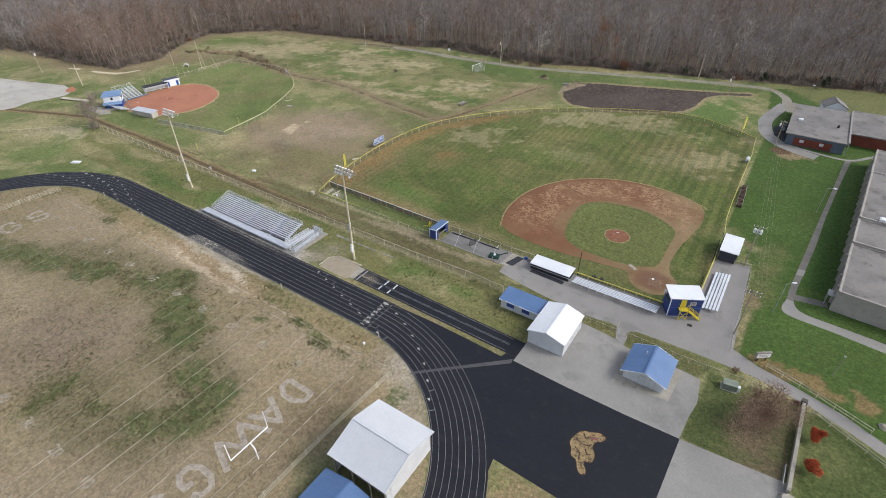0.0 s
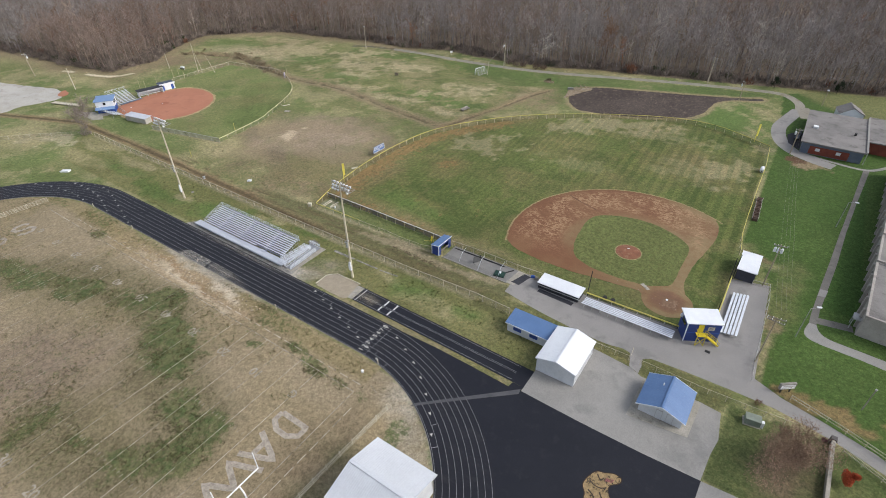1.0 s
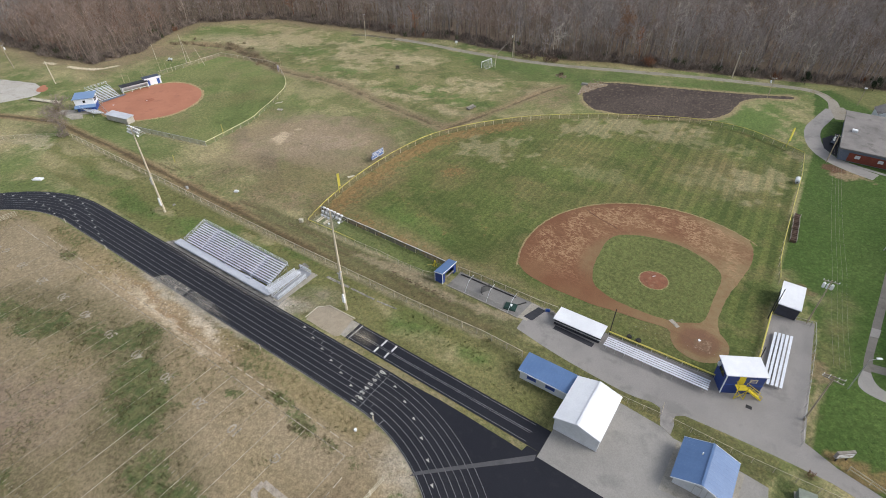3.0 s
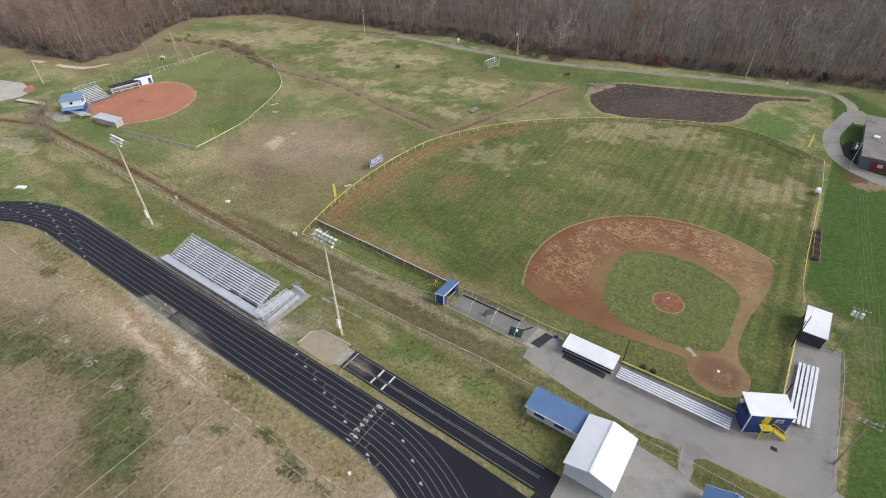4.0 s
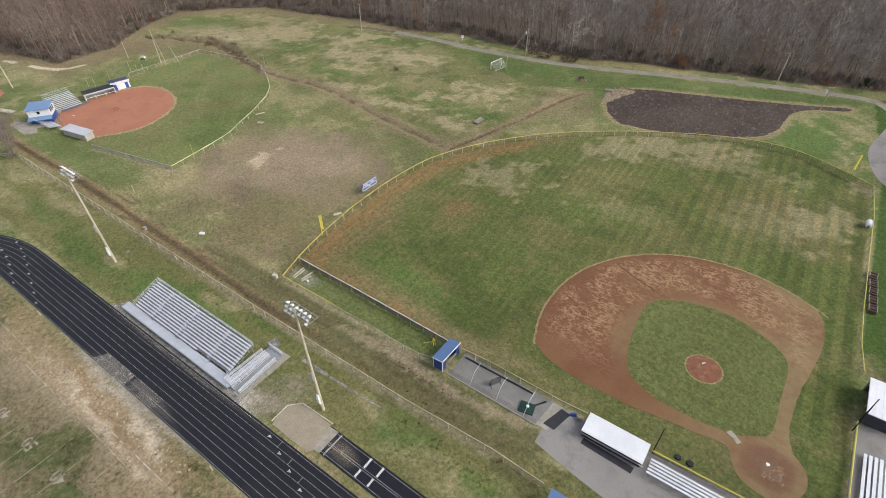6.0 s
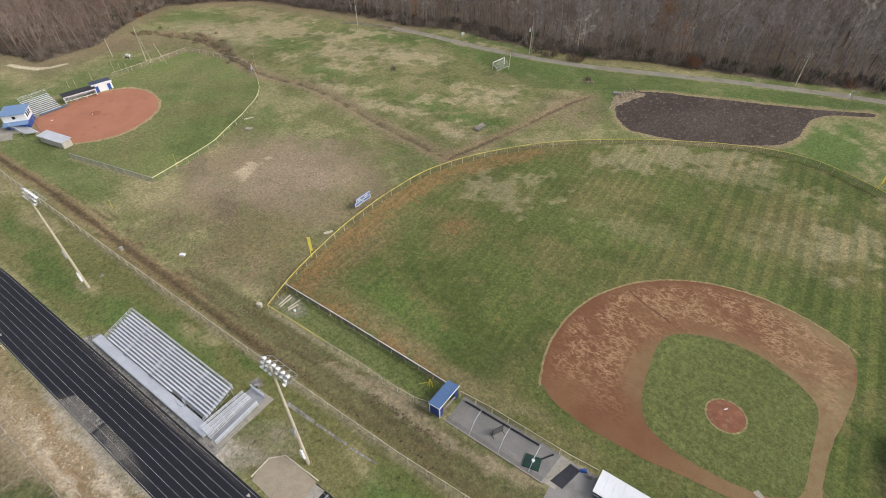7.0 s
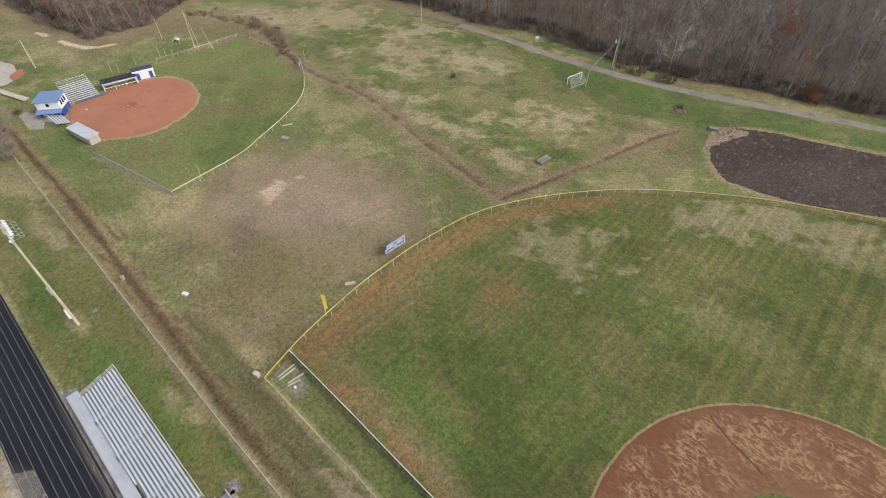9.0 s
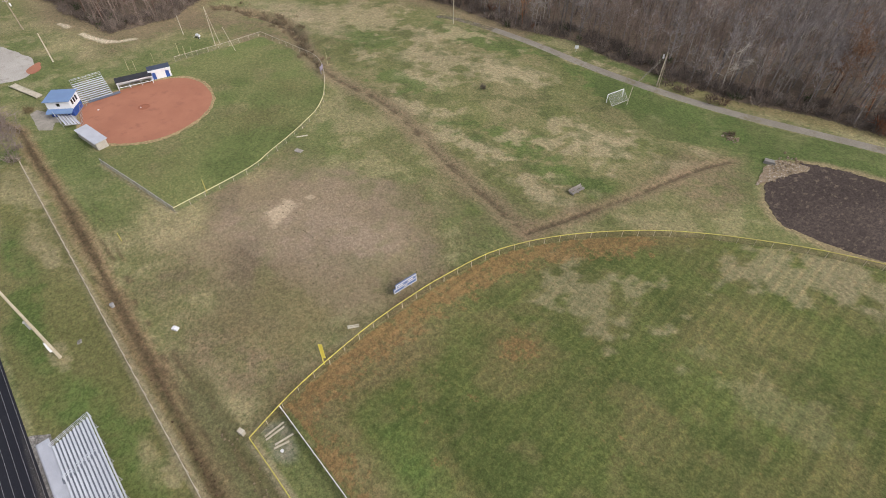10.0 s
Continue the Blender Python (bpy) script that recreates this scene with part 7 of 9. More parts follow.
# ---- floodlights and poles ----
def floodlight(name, x, y, height, turn):
    th = thing(name, "tall pale floodlight pole with staggered rows of white lamps", "floodlight", pose(x, y, 0, 0, 0, turn), "floodlights")
    part("pole", Mesh().rod((0, 0, -0.3), (0, 0, height * 0.5), 0.27, 0.21, 12).rod((0, 0, height * 0.5), (0, 0, height), 0.21, 0.14, 12), POLE_PALE, th)
    bars = Mesh()
    levels = [(height - 1.5 + 0.62 * k, 0.75 - 0.28 * (2 - k)) for k in range(3)]
    for z, y in levels:
        bars.beam((-2.45, 0.3, z), (2.45, 0.3, z), 0.09, 0.09)
    for s in (-2.4, -1.2, 0, 1.2, 2.4):
        bars.beam((s, 0.3, height - 1.6), (s, 0.3, height - 0.1), 0.07, 0.07)
        bars.beam((s, 0, height - 1.5), (s, 1.7, height - 1.5), 0.05, 0.05)
        bars.beam((s, 0.3, height - 0.3), (s, 1.7, height - 1.5), 0.04, 0.04)
    bars.beam((0, 0, height - 0.9), (0, 0.4, height - 0.9), 0.14, 0.14)
    for y in (0.0, 1.15, 1.7):
        bars.beam((-2.4, y, height - 1.5), (2.4, y, height - 1.5), 0.05, 0.05)
    bowl = Mesh()
    n = 10
    for (y0, r0), (y1, r1) in (((0.0, 0.10), (-0.15, 0.21)), ((-0.15, 0.21), (-0.38, 0.285))):
        bowl.rod((0, y0, 0), (0, y1, -0.12), r0, r1, n, False)
    bowl.rod((0, -0.34, -0.1), (0, -0.35, -0.1), 0.25, 0.25, n)
    bowl = bowl.data("lamp", LAMP_WHITE)
    lens = Mesh().rod((0, -0.355, -0.1), (0, -0.37, -0.105), 0.235, 0.21, n).data("lens", LAMP_WHITE)
    for k, (z, y) in enumerate(levels):
        spots = [-2.1 + 0.84 * i + 0.2 * (k - 1) for i in range(6)] if k else [-2.1, -1.3, -0.5, 2.0]
        for x in spots:
            bars.beam((x, 0.3, z), (x, y, z - 0.04), 0.05, 0.05)
            lit = part("lamp", bowl, None, th, at=pose(x, y, z - 0.06, 0, 0, 8 * math.sin(5 * x + k)))
            part("lens", lens, None, lit)
    part("cross_bars", bars, GALV, th)
    part("control_box", Mesh().box(-0.3, 0.3, -0.5, -0.15, 2.2, 3.6).box(-0.2, 0.2, -0.45, -0.15, 3.7, 4.3), LAMP_WHITE, th, "pale metal control boxes")
    part("junction", Mesh().box(-0.25, 0.25, -0.45, -0.15, 8.2, 9.0).rod((-0.5, -0.3, 9.4), (0.35, -0.3, 9.4), 0.16, 0.16, 8).rod((0.1, -0.3, 10.0), (0.6, -0.3, 10.2), 0.14, 0.18, 8), GALV, th, "small speakers and junction box")


floodlight("floodlight_pole", -134.3, 67.2, 23.0, 0)
floodlight("floodlight_pole", -72.1, 67.0, 23.4, -2)


def wood_pole(x, y, height, lean=(0, 0), arms=(), cans=0, r=0.15, label="weathered wooden utility pole", mat=POLE_WOOD):
    th = thing("utility_pole", label, "utility pole", pose(x, y, 0), "utility poles")
    top = (lean[0], lean[1], height)
    part("pole", Mesh().rod((0, 0, -0.3), top, r, r * 0.65, 8), mat, th)
    for h, half, turn in arms:
        c, s = half * math.cos(radians(turn)), half * math.sin(radians(turn))
        f = h / height
        part("cross_arm", Mesh().beam((top[0] * f - c, top[1] * f - s, h), (top[0] * f + c, top[1] * f + s, h), 0.12, 0.14), GREY_WOOD, th)
        for w in (-0.95, -0.4, 0.4, 0.95):
            part("insulator", Mesh().rod((top[0] * f + c * w, top[1] * f + s * w, h + 0.05), (top[0] * f + c * w, top[1] * f + s * w, h + 0.3), 0.06, 0.05, 6), LAMP_WHITE, th)
    for k in range(cans):
        w = -0.62 + 0.62 * k
        part("transformer", Mesh().rod((w, 0.35 - 0.1 * (k == 1), height - 2.1), (w, 0.35 - 0.1 * (k == 1), height - 1.15), 0.26, 0.26, 10).rod((w, 0.35, height - 1.15), (w, 0.35, height - 0.9), 0.08, 0.05, 6), LAMP_WHITE, th, "pale transformer can")
    return th


wood_pole(2.9, 113.0, 10.7, (0.1, 0.1), ((10.3, 1.25, 5),), 3)
wood_pole(5.0, 89.0, 10.7, (0.1, 0.1), ((9.9, 1.4, -8), (10.5, 1.4, 5)))
wood_pole(0.2, 186.6, 8.5, (0, 0), ((8.0, 0.9, 5),), 1)
wood_pole(-35.7, 243.4, 10.4, (0.3, 0), ((9.9, 1.3, 20), (9.2, 1.1, 20)), r=0.2, mat=POLE_PALE)
wood_pole(-21.3, 229.0, 7.2, (0.2, 0.2), ((6.9, 0.8, 20),), 1)
wood_pole(-118.5, 220.0, 10.0, (0.3, 0.1), (), 1, r=0.2, mat=POLE_PALE)
wood_pole(-117.6, 219.6, 6.5)
wood_pole(-190.9, 207.9, 10.6, (0.1, 0.0), ((10.4, 0.5, 10),), mat=POLE_PALE)
wood_pole(-288.3, 95.4, 9.6, (-0.6, -0.4), ((9.2, 0.8, 60),), 1, r=0.22)
wood_pole(-253.8, 96.2, 8.6, (-0.9, 0.1), r=0.22, mat=POLE_PALE)
wood_pole(-230.8, 138.8, 12.0, (-0.2, 0.1), mat=POLE_PALE)
wood_pole(-229.9, 140.2, 12.0, (-1.4, -1.2), r=0.08, mat=POLE_PALE, label="leaning thin pole beside a tall pole")
wood_pole(-222.5, 141.8, 7.2, (-2.4, -1.2), r=0.09, mat=POLE_PALE, label="leaning brace pole by the softball fence")
wood_pole(-246.4, 134.6, 6.6, (-0.5, 0), r=0.13, mat=RAIL_WOOD, label="short orange-brown pole at the field's edge")
FADED_POST = surf("faded_post_wood", (0.40, 0.36, 0.20), (0.32, 0.29, 0.17), 0.8, None, 2, 0.12, 6.0, 0.85)
for x, y, h in ((-231.6, 111.6, 3.0), (-230.2, 113.2, 2.4), (-232.0, 119.3, 2.4), (-231.6, 127.2, 3.4), (-228.2, 128.0, 3.2), (-227.8, 130.0, 2.6), (-193.5, 157.8, 3.6)):
    single("net_post", Mesh().rod((0, 0, -0.2), (-0.25, 0.1, h + 0.4), 0.10, 0.08, 6), FADED_POST, "faded yellowish wooden post", "post", pose(x, y, 0), "field posts")
single("net_post", Mesh().rod((0, 0, -0.2), (0.1, 0, 2.2), 0.09, 0.07, 6), YELLOW_CAP, "yellowish leaning post in the meadow", "post", pose(-156.1, 84.2, 0), "field posts")
single("net_post", Mesh().rod((0, 0, -0.2), (0, 0, 3.6), 0.09, 0.08, 6), YELLOW_CAP, "short yellow softball foul pole", "post", pose(-159.2, 103.6, 0), "field posts")


def sagging(name, a, b, sag, label, thick=0.010):
    cu = bpy.data.curves.new(name, "CURVE")
    cu.dimensions, cu.bevel_depth, cu.bevel_resolution = "3D", thick, 0
    sp = cu.splines.new("POLY")
    sp.points.add(12)
    for i in range(13):
        t = i / 12
        sp.points[i].co = (a[0] + (b[0] - a[0]) * t, a[1] + (b[1] - a[1]) * t, a[2] + (b[2] - a[2]) * t - sag * 4 * t * (1 - t), 1)
    cu.materials.append(GREY_WOOD)
    tagged(new(name, cu), label, "cable")


for w in (-1.1, -0.3, 0.4, 1.1):
    sagging("power_line", (3.6 + w, 114.8, 11.7), (5.6 + w, 90.1, 11.6), 0.5, "thin grey power line between poles")
    sagging("power_line", (3.6 + w, 114.8, 11.7), (0.2 + w * 0.7, 186.6, 8.2), 1.4, "thin grey power line between poles")
sagging("power_line", (-35.5, 243.4, 9.2), (-21.2, 229, 7.1), 0.4, "thin grey power line between poles")

wood_pole(-118.2, 204.7, 5.4, (0.35, 0.1), r=0.13, mat=POLE_PALE, label="short pale stay pole beside the soccer goal")
for z in (9.6, 8.6):
    sagging("stay_wire", (-118.4, 220.0, z), (-117.9, 204.8, 5.3), 0.15, "thick stay wire from pole to pole", 0.05)

lamp = thing("street_lamp", "slim grey street lamp on the school lawn", "street lamp", pose(14.4, 147.4, 0), "street lamps")
part("pole", Mesh().rod((0, 0, -0.2), (0.1, 0.0, 7.2), 0.09, 0.06, 8), GALV, lamp)
part("arm", Mesh().rod((0.1, 0, 7.2), (1.5, 0.2, 7.4), 0.04, 0.03, 6), GALV, lamp)
part("lamp_head", Mesh().box(1.2, 2.0, 0.05, 0.4, 7.33, 7.48), LAMP_WHITE, lamp)
copy_thing(lamp, pose(10.3, 99.8, 0, 0, 0, 30))
yard_lamp = thing("street_lamp", "short grey lamp post at the road", "street lamp", pose(21.1, 87.2, 0), "street lamps")
part("pole", Mesh().rod((0, 0, -0.2), (0.15, 0.3, 4.6), 0.09, 0.07, 8), GREY_WOOD, yard_lamp)
part("lamp_head", Mesh().rod((0.15, 0.3, 4.6), (0.15, 0.3, 4.85), 0.16, 0.2, 8), GALV, yard_lamp)
far_lamp = thing("street_lamp", "lamp post with a white head behind the school", "street lamp", pose(5.2, 238.0, 0), "street lamps")
part("pole", Mesh().rod((0, 0, -0.2), (0.2, 0, 6.0), 0.11, 0.08, 8), POLE_WOOD, far_lamp)
part("lamp_head", Mesh().rod((-0.2, 0, 6.0), (0.6, 0, 6.0), 0.25, 0.25, 8), LAMP_WHITE, far_lamp)


# ---- buildings ----
def ribbed_slope(p, q, r, s, pitch=0.9, h=0.05, thick=0.08):
    """A roof sheet with corners p, q along the eave and s, r along the ridge, folded into standing ribs from eave to ridge."""
    mb = Mesh()
    p, q, r, s = (Vector(v) for v in (p, q, r, s))
    n = (q - p).cross(s - p).normalized()
    up = n.z > 0
    if not up:
        n = -n
    L = (q - p).length
    count = max(2, round(L / pitch))
    prof = []
    for i in range(count + 1):
        w = i / count
        for off, hh in ((-0.045, 0), (-0.03, h), (0.03, h), (0.045, 0)):
            t = w + off / L
            if 0 <= t <= 1:
                prof.append((t, hh))
    prof = [(0.0, 0.0)] * (prof[0][0] > 0) + prof + [(1.0, 0.0)] * (prof[-1][0] < 1)
    m = len(prof)
    for t, hh in prof:
        a, b = p + (q - p) * t, s + (r - s) * t
        mb.v += [tuple(a + n * hh), tuple(b + n * hh), tuple(a - n * thick), tuple(b - n * thick)]
    for i in range(m - 1):
        k, l = 4 * i, 4 * i + 4
        for f in ((k, l, l + 1, k + 1), (k + 3, l + 3, l + 2, k + 2), (k + 2, l + 2, l, k), (k + 1, l + 1, l + 3, k + 3)):
            mb.f.append(f if up else f[::-1])
    for f in ((0, 1, 3, 2), (4 * m - 4, 4 * m - 2, 4 * m - 1, 4 * m - 3)):
        mb.f.append(f if up else f[::-1])
    return mb


def gable_shed(name, label, x0, x1, y0, y1, eave, ridge, roof, wall, over=0.3, roof_label="", trim=None, m=None):
    """A shed with its ridge along y."""
    th = thing(name, label, "shed", m)
    xm = (x0 + x1) / 2
    walls = Mesh()
    for y, flip in ((y0, 1), (y1, -1)):
        loop = [(x0, y, 0), (x1, y, 0), (x1, y, eave), (xm, y, ridge - 0.05), (x0, y, eave)]
        walls.face(loop if flip > 0 else loop[::-1])
        part("gable_wall", Mesh().face(loop if flip > 0 else loop[::-1]).face([(a, b + 0.12 * flip, c) for a, b, c in (loop[::-1] if flip > 0 else loop)]), wall, th)
    for x, sgn in ((x0, 1), (x1, -1)):
        mb = Mesh().box(min(x, x + 0.12 * sgn), max(x, x + 0.12 * sgn), y0 + 0.003, y1 - 0.003, 0, eave - 0.02)
        n = max(2, round((y1 - y0) / 0.9))
        for i in range(n + 1):
            y = y0 + 0.05 + (y1 - y0 - 0.1) * i / n
            mb.box(min(x, x - 0.04 * sgn), max(x, x - 0.04 * sgn), y - 0.03, y + 0.03, 0.05, eave - 0.05)
        part("side_wall", mb, wall, th)
    fall = (ridge - eave) / (xm - x0) * over
    for xe, sg in ((x0 - over, -1), (x1 + over, 1)):
        part("roof_slope", ribbed_slope((xe, y0 - over, eave - fall), (xe, y1 + over, eave - fall), (xm, y1 + over, ridge), (xm, y0 - over, ridge), 0.6, 0.011), roof, th, roof_label)
    part("ridge_cap", Mesh().beam((xm, y0 - over, ridge + 0.03), (xm, y1 + over, ridge + 0.03), 0.35, 0.07), roof, th)
    tr = trim or roof
    for y in (y0 - over - 0.02, y1 + over + 0.02):
        for xe in (x0 - over, x1 + over):
            part("barge_board", Mesh().beam((xe, y, eave - fall - 0.08), (xm, y, ridge - 0.08), 0.05, 0.2), tr, th)
    return th


def opening(th, name, x0, x1, z0, z1, y, material, frame_mat, out=-1, label=""):
    """A door or window set on a wall that faces -y (out=-1) or +y."""
    d = part(name, Mesh().box(x0, x1, min(y, y + 0.05 * out), max(y, y + 0.05 * out), z0, z1), material, th, label)
    t = 0.08
    y2 = y + 0.08 * out
    lo, hi = min(y, y2), max(y, y2)
    part("surround", Mesh().box(x0 - t, x0, lo, hi, z0 - t, z1 + t).box(x1, x1 + t, lo, hi, z0 - t, z1 + t).box(x0, x1, lo, hi, z1, z1 + t).box(x0, x1, lo, hi, z0 - t, z0), frame_mat, d)
    return d


white_shed = gable_shed("white_shed", "white metal storage shed with a shallow gabled roof", -27.0, -20.0, 65.4, 74.3, 3.3, 4.35, WHITE_METAL, WHITE_SIDING, 0.25)
blue_shed = gable_shed("blue_roofed_shed", "grey-white shed with a blue metal gabled roof", -9.3, -2.6, 67.0, 73.4, 2.2, 3.5, BLUE_METAL, WHITE_SIDING, 0.55, trim=WHITE_METAL)
opening(blue_shed, "door", -4.9, -4.0, 0.05, 2.05, 67.0, WHITE_SIDING, GALV, -1, "plain grey service door")
opening(blue_shed, "door", -6.6, -5.7, 0.05, 2.05, 67.0, WHITE_SIDING, GALV, -1, "plain grey service door")
part("vent_pipe", Mesh().rod((-7.0, 71.5, 2.6), (-7.0, 71.5, 3.6), 0.1, 0.1, 8), LAMP_WHITE, blue_shed, "small white roof vent")

annex = thing("blue_roofed_annex", "long low white annex with a blue metal roof and blue windows", "annex")
part("wall", Mesh().box(-36.0, -27.1, 71.3, 71.42, 0, 2.3).box(-36.0, -27.1, 74.6, 74.72, 0, 2.6).box(-36.0, -35.88, 71.42, 74.6, 0, 2.3).box(-27.3, -27.15, 71.42, 74.6, 0, 2.3), WHITE_SIDING, annex)
part("roof", ribbed_slope((-36.3, 70.9, 2.35), (-27.05, 70.9, 2.35), (-27.05, 75.0, 2.85), (-36.3, 75.0, 2.85), 0.6, 0.02), BLUE_METAL, annex)
for x in (-34.6, -31.2):
    opening(annex, "window", x, x + 1.5, 0.9, 1.7, 71.3, BLUE_PAINT, BLUE_TRIM, -1, "blue shuttered service window")
part("fascia", Mesh().box(-36.3, -27.05, 70.86, 70.92, 2.12, 2.36), WHITE_METAL, annex)

pavilion = thing("field_house", "large field house with a white ribbed gabled roof", "field house")
xa, xb, ya, yb, ev, rg = -39.2, -28.6, 25.4, 37.0, 4.6, 6.4
ym = (ya + yb) / 2
part("roof_slope", ribbed_slope((xa, ya, ev), (xb, ya, ev), (xb, ym, rg), (xa, ym, rg), 0.32, 0.035), RIBBED_WHITE, pavilion)
part("roof_slope", ribbed_slope((xa, yb, ev), (xb, yb, ev), (xb, ym, rg), (xa, ym, rg), 0.32, 0.035), RIBBED_WHITE, pavilion)
part("ridge_cap", Mesh().beam((xa, ym, rg + 0.03), (xb, ym, rg + 0.03), 0.5, 0.07), RIBBED_WHITE, pavilion)
for x in (xa + 0.5, xb - 0.5):
    part("gable_wall", Mesh().face([(x, ya + 0.4, 0), (x, yb - 0.4, 0), (x, yb - 0.4, ev - 0.1), (x, ym, rg - 0.12), (x, ya + 0.4, ev - 0.1)]), WHITE_SIDING, pavilion)
part("back_wall", Mesh().box(xa + 0.5, xb - 0.5, yb - 0.52, yb - 0.4, 0, ev - 0.05), WHITE_SIDING, pavilion)
# pale siding, with the deep eave's shade put into a darker base colour
part("front_wall", Mesh().box(xa + 0.5, xb - 0.5, ya + 1.6, ya + 1.72, 0, ev + 0.2), surf("front_siding_painted_shade", (0.42, 0.39, 0.33), None, 0.5), pavilion, "pale wall under the deep eave")
for x in (-38.2, -34.9, -31.6, -28.7):
    part("post", Mesh().box(x - 0.09, x + 0.09, ya + 0.15, ya + 0.33, 0, ev - 0.1), GREY_WOOD, pavilion)
for x in (xa - 0.01, xb + 0.01):
    part("barge_board", Mesh().beam((x, ya, ev - 0.1), (x, ym, rg - 0.1), 0.06, 0.32).beam((x, yb, ev - 0.1), (x, ym, rg - 0.1), 0.06, 0.32), RIBBED_WHITE, pavilion)
gable_shed("blue_roofed_house", "small house with a blue metal roof beside the field house", -38.9, -29.4, 13.5, 24.3, 2.3, 3.6, BLUE_METAL, WHITE_SIDING, 0.3)

# press box behind home plate
press = thing("press_box", "dark blue two-storey press box with a white roof", "press box", pose(-5.35, 90.15, 0, 0, 0, 29.5))
W, D, H = 3.05, 1.75, 4.45
part("wall", Mesh().box(-W, W, -D, -D + 0.12, 0, H).box(-W, W, D - 0.12, D, 0, H).box(-W, -W + 0.12, -D + 0.12, D - 0.12, 0, H).box(W - 0.12, W, -D + 0.12, D - 0.12, 0, H), BLUE_PAINT, press)
part("roof", Mesh().face([(-W - 0.25, -D - 0.2, H + 0.15), (W + 0.25, -D - 0.2, H + 0.15), (W + 0.25, D + 0.3, H + 0.45), (-W - 0.25, D + 0.3, H + 0.45)]).face([(-W - 0.25, D + 0.3, H + 0.3), (W + 0.25, D + 0.3, H + 0.3), (W + 0.25, -D - 0.2, H), (-W - 0.25, -D - 0.2, H)])
     .face([(-W - 0.25, -D - 0.2, H), (W + 0.25, -D - 0.2, H), (W + 0.25, -D - 0.2, H + 0.15), (-W - 0.25, -D - 0.2, H + 0.15)]).face([(-W - 0.25, D + 0.3, H + 0.3), (-W - 0.25, -D - 0.2, H), (-W - 0.25, -D - 0.2, H + 0.15), (-W - 0.25, D + 0.3, H + 0.45)]).face([(W + 0.25, -D - 0.2, H), (W + 0.25, D + 0.3, H + 0.3), (W + 0.25, D + 0.3, H + 0.45), (W + 0.25, -D - 0.2, H + 0.15)]), WHITE_METAL, press)
part("corner_board", Mesh().box(-W - 0.05, -W + 0.1, -D - 0.05, -D + 0.1, 0, H), WHITE_METAL, press)
part("band", Mesh().box(-W - 0.02, W + 0.02, -D - 0.03, -D, 2.1, 2.3), BLUE_TRIM, press)
part("window", Mesh().box(-W - 0.04, -W, -0.9, 0.9, 2.9, 3.8), GLASS_DARK, press, "dark side window")
part("door", Mesh().box(-1.0, 0.0, -D - 0.05, -D, 2.4, 4.2), YELLOW, press, "yellow upper door")
part("sign", Mesh().box(0.75, 1.9, -D - 0.06, -D, 2.9, 3.7), surf("cream_sign", (0.55, 0.50, 0.36), None), press, "small cream sign")
part("sign_bars", Mesh().box(0.95, 1.7, -D - 0.075, -D - 0.06, 3.05, 3.2).box(0.95, 1.7, -D - 0.075, -D - 0.06, 3.35, 3.5), BLUE_PAINT, press, "dark bars on the sign")
part("loudspeaker", Mesh().box(-W - 0.4, -W, 0.9, 1.4, 3.5, 4.1), LAMP_WHITE, press, "white loudspeaker")
stair, treads = Mesh(), []
part("landing", Mesh().box(-1.3, 0.3, -D - 1.2, -D - 0.05, 2.25, 2.35), YELLOW, press, "yellow stair landing")
for s in (-1.2, -0.4):
    stair.beam((0.3, -D + s, 2.3), (3.0, -D + s, 0.05), 0.06, 0.25)
    stair.beam((0.3, -D + s, 3.2), (3.0, -D + s, 0.95), 0.06, 0.08)
    for x, z in ((0.3, 2.3), (1.65, 1.17), (3.0, 0.05)):
        stair.beam((x, -D + s, z), (x, -D + s, z + 0.9), 0.06, 0.06)
for i in range(11):
    w = (i + 0.5) / 11
    treads.append((0.3 + 2.7 * w - 0.12, 0.3 + 2.7 * w + 0.12, -D - 1.2, -D - 0.4, 2.25 - 2.25 * w, 2.29 - 2.25 * w))
stair = part("stair", stair, YELLOW, press, "yellow wooden stair")
for tread in treads:
    part("tread", Mesh().box(*tread), YELLOW, stair)
posts = Mesh()
for x in (-1.25, 0.25):
    posts.beam((x, -D - 1.15, 0), (x, -D - 1.15, 3.25), 0.1, 0.1)
posts.beam((-1.25, -D - 1.15, 0.1), (0.25, -D - 1.15, 2.1), 0.06, 0.1).beam((0.25, -D - 1.15, 0.1), (-1.25, -D - 1.15, 2.1), 0.06, 0.1)
posts.beam((-1.25, -D - 1.15, 3.2), (0.25, -D - 1.15, 3.2), 0.06, 0.1).beam((-1.25, -D - 1.15, 3.2), (-1.25, -D, 3.2), 0.06, 0.1)
part("stair_posts", posts, YELLOW, press)


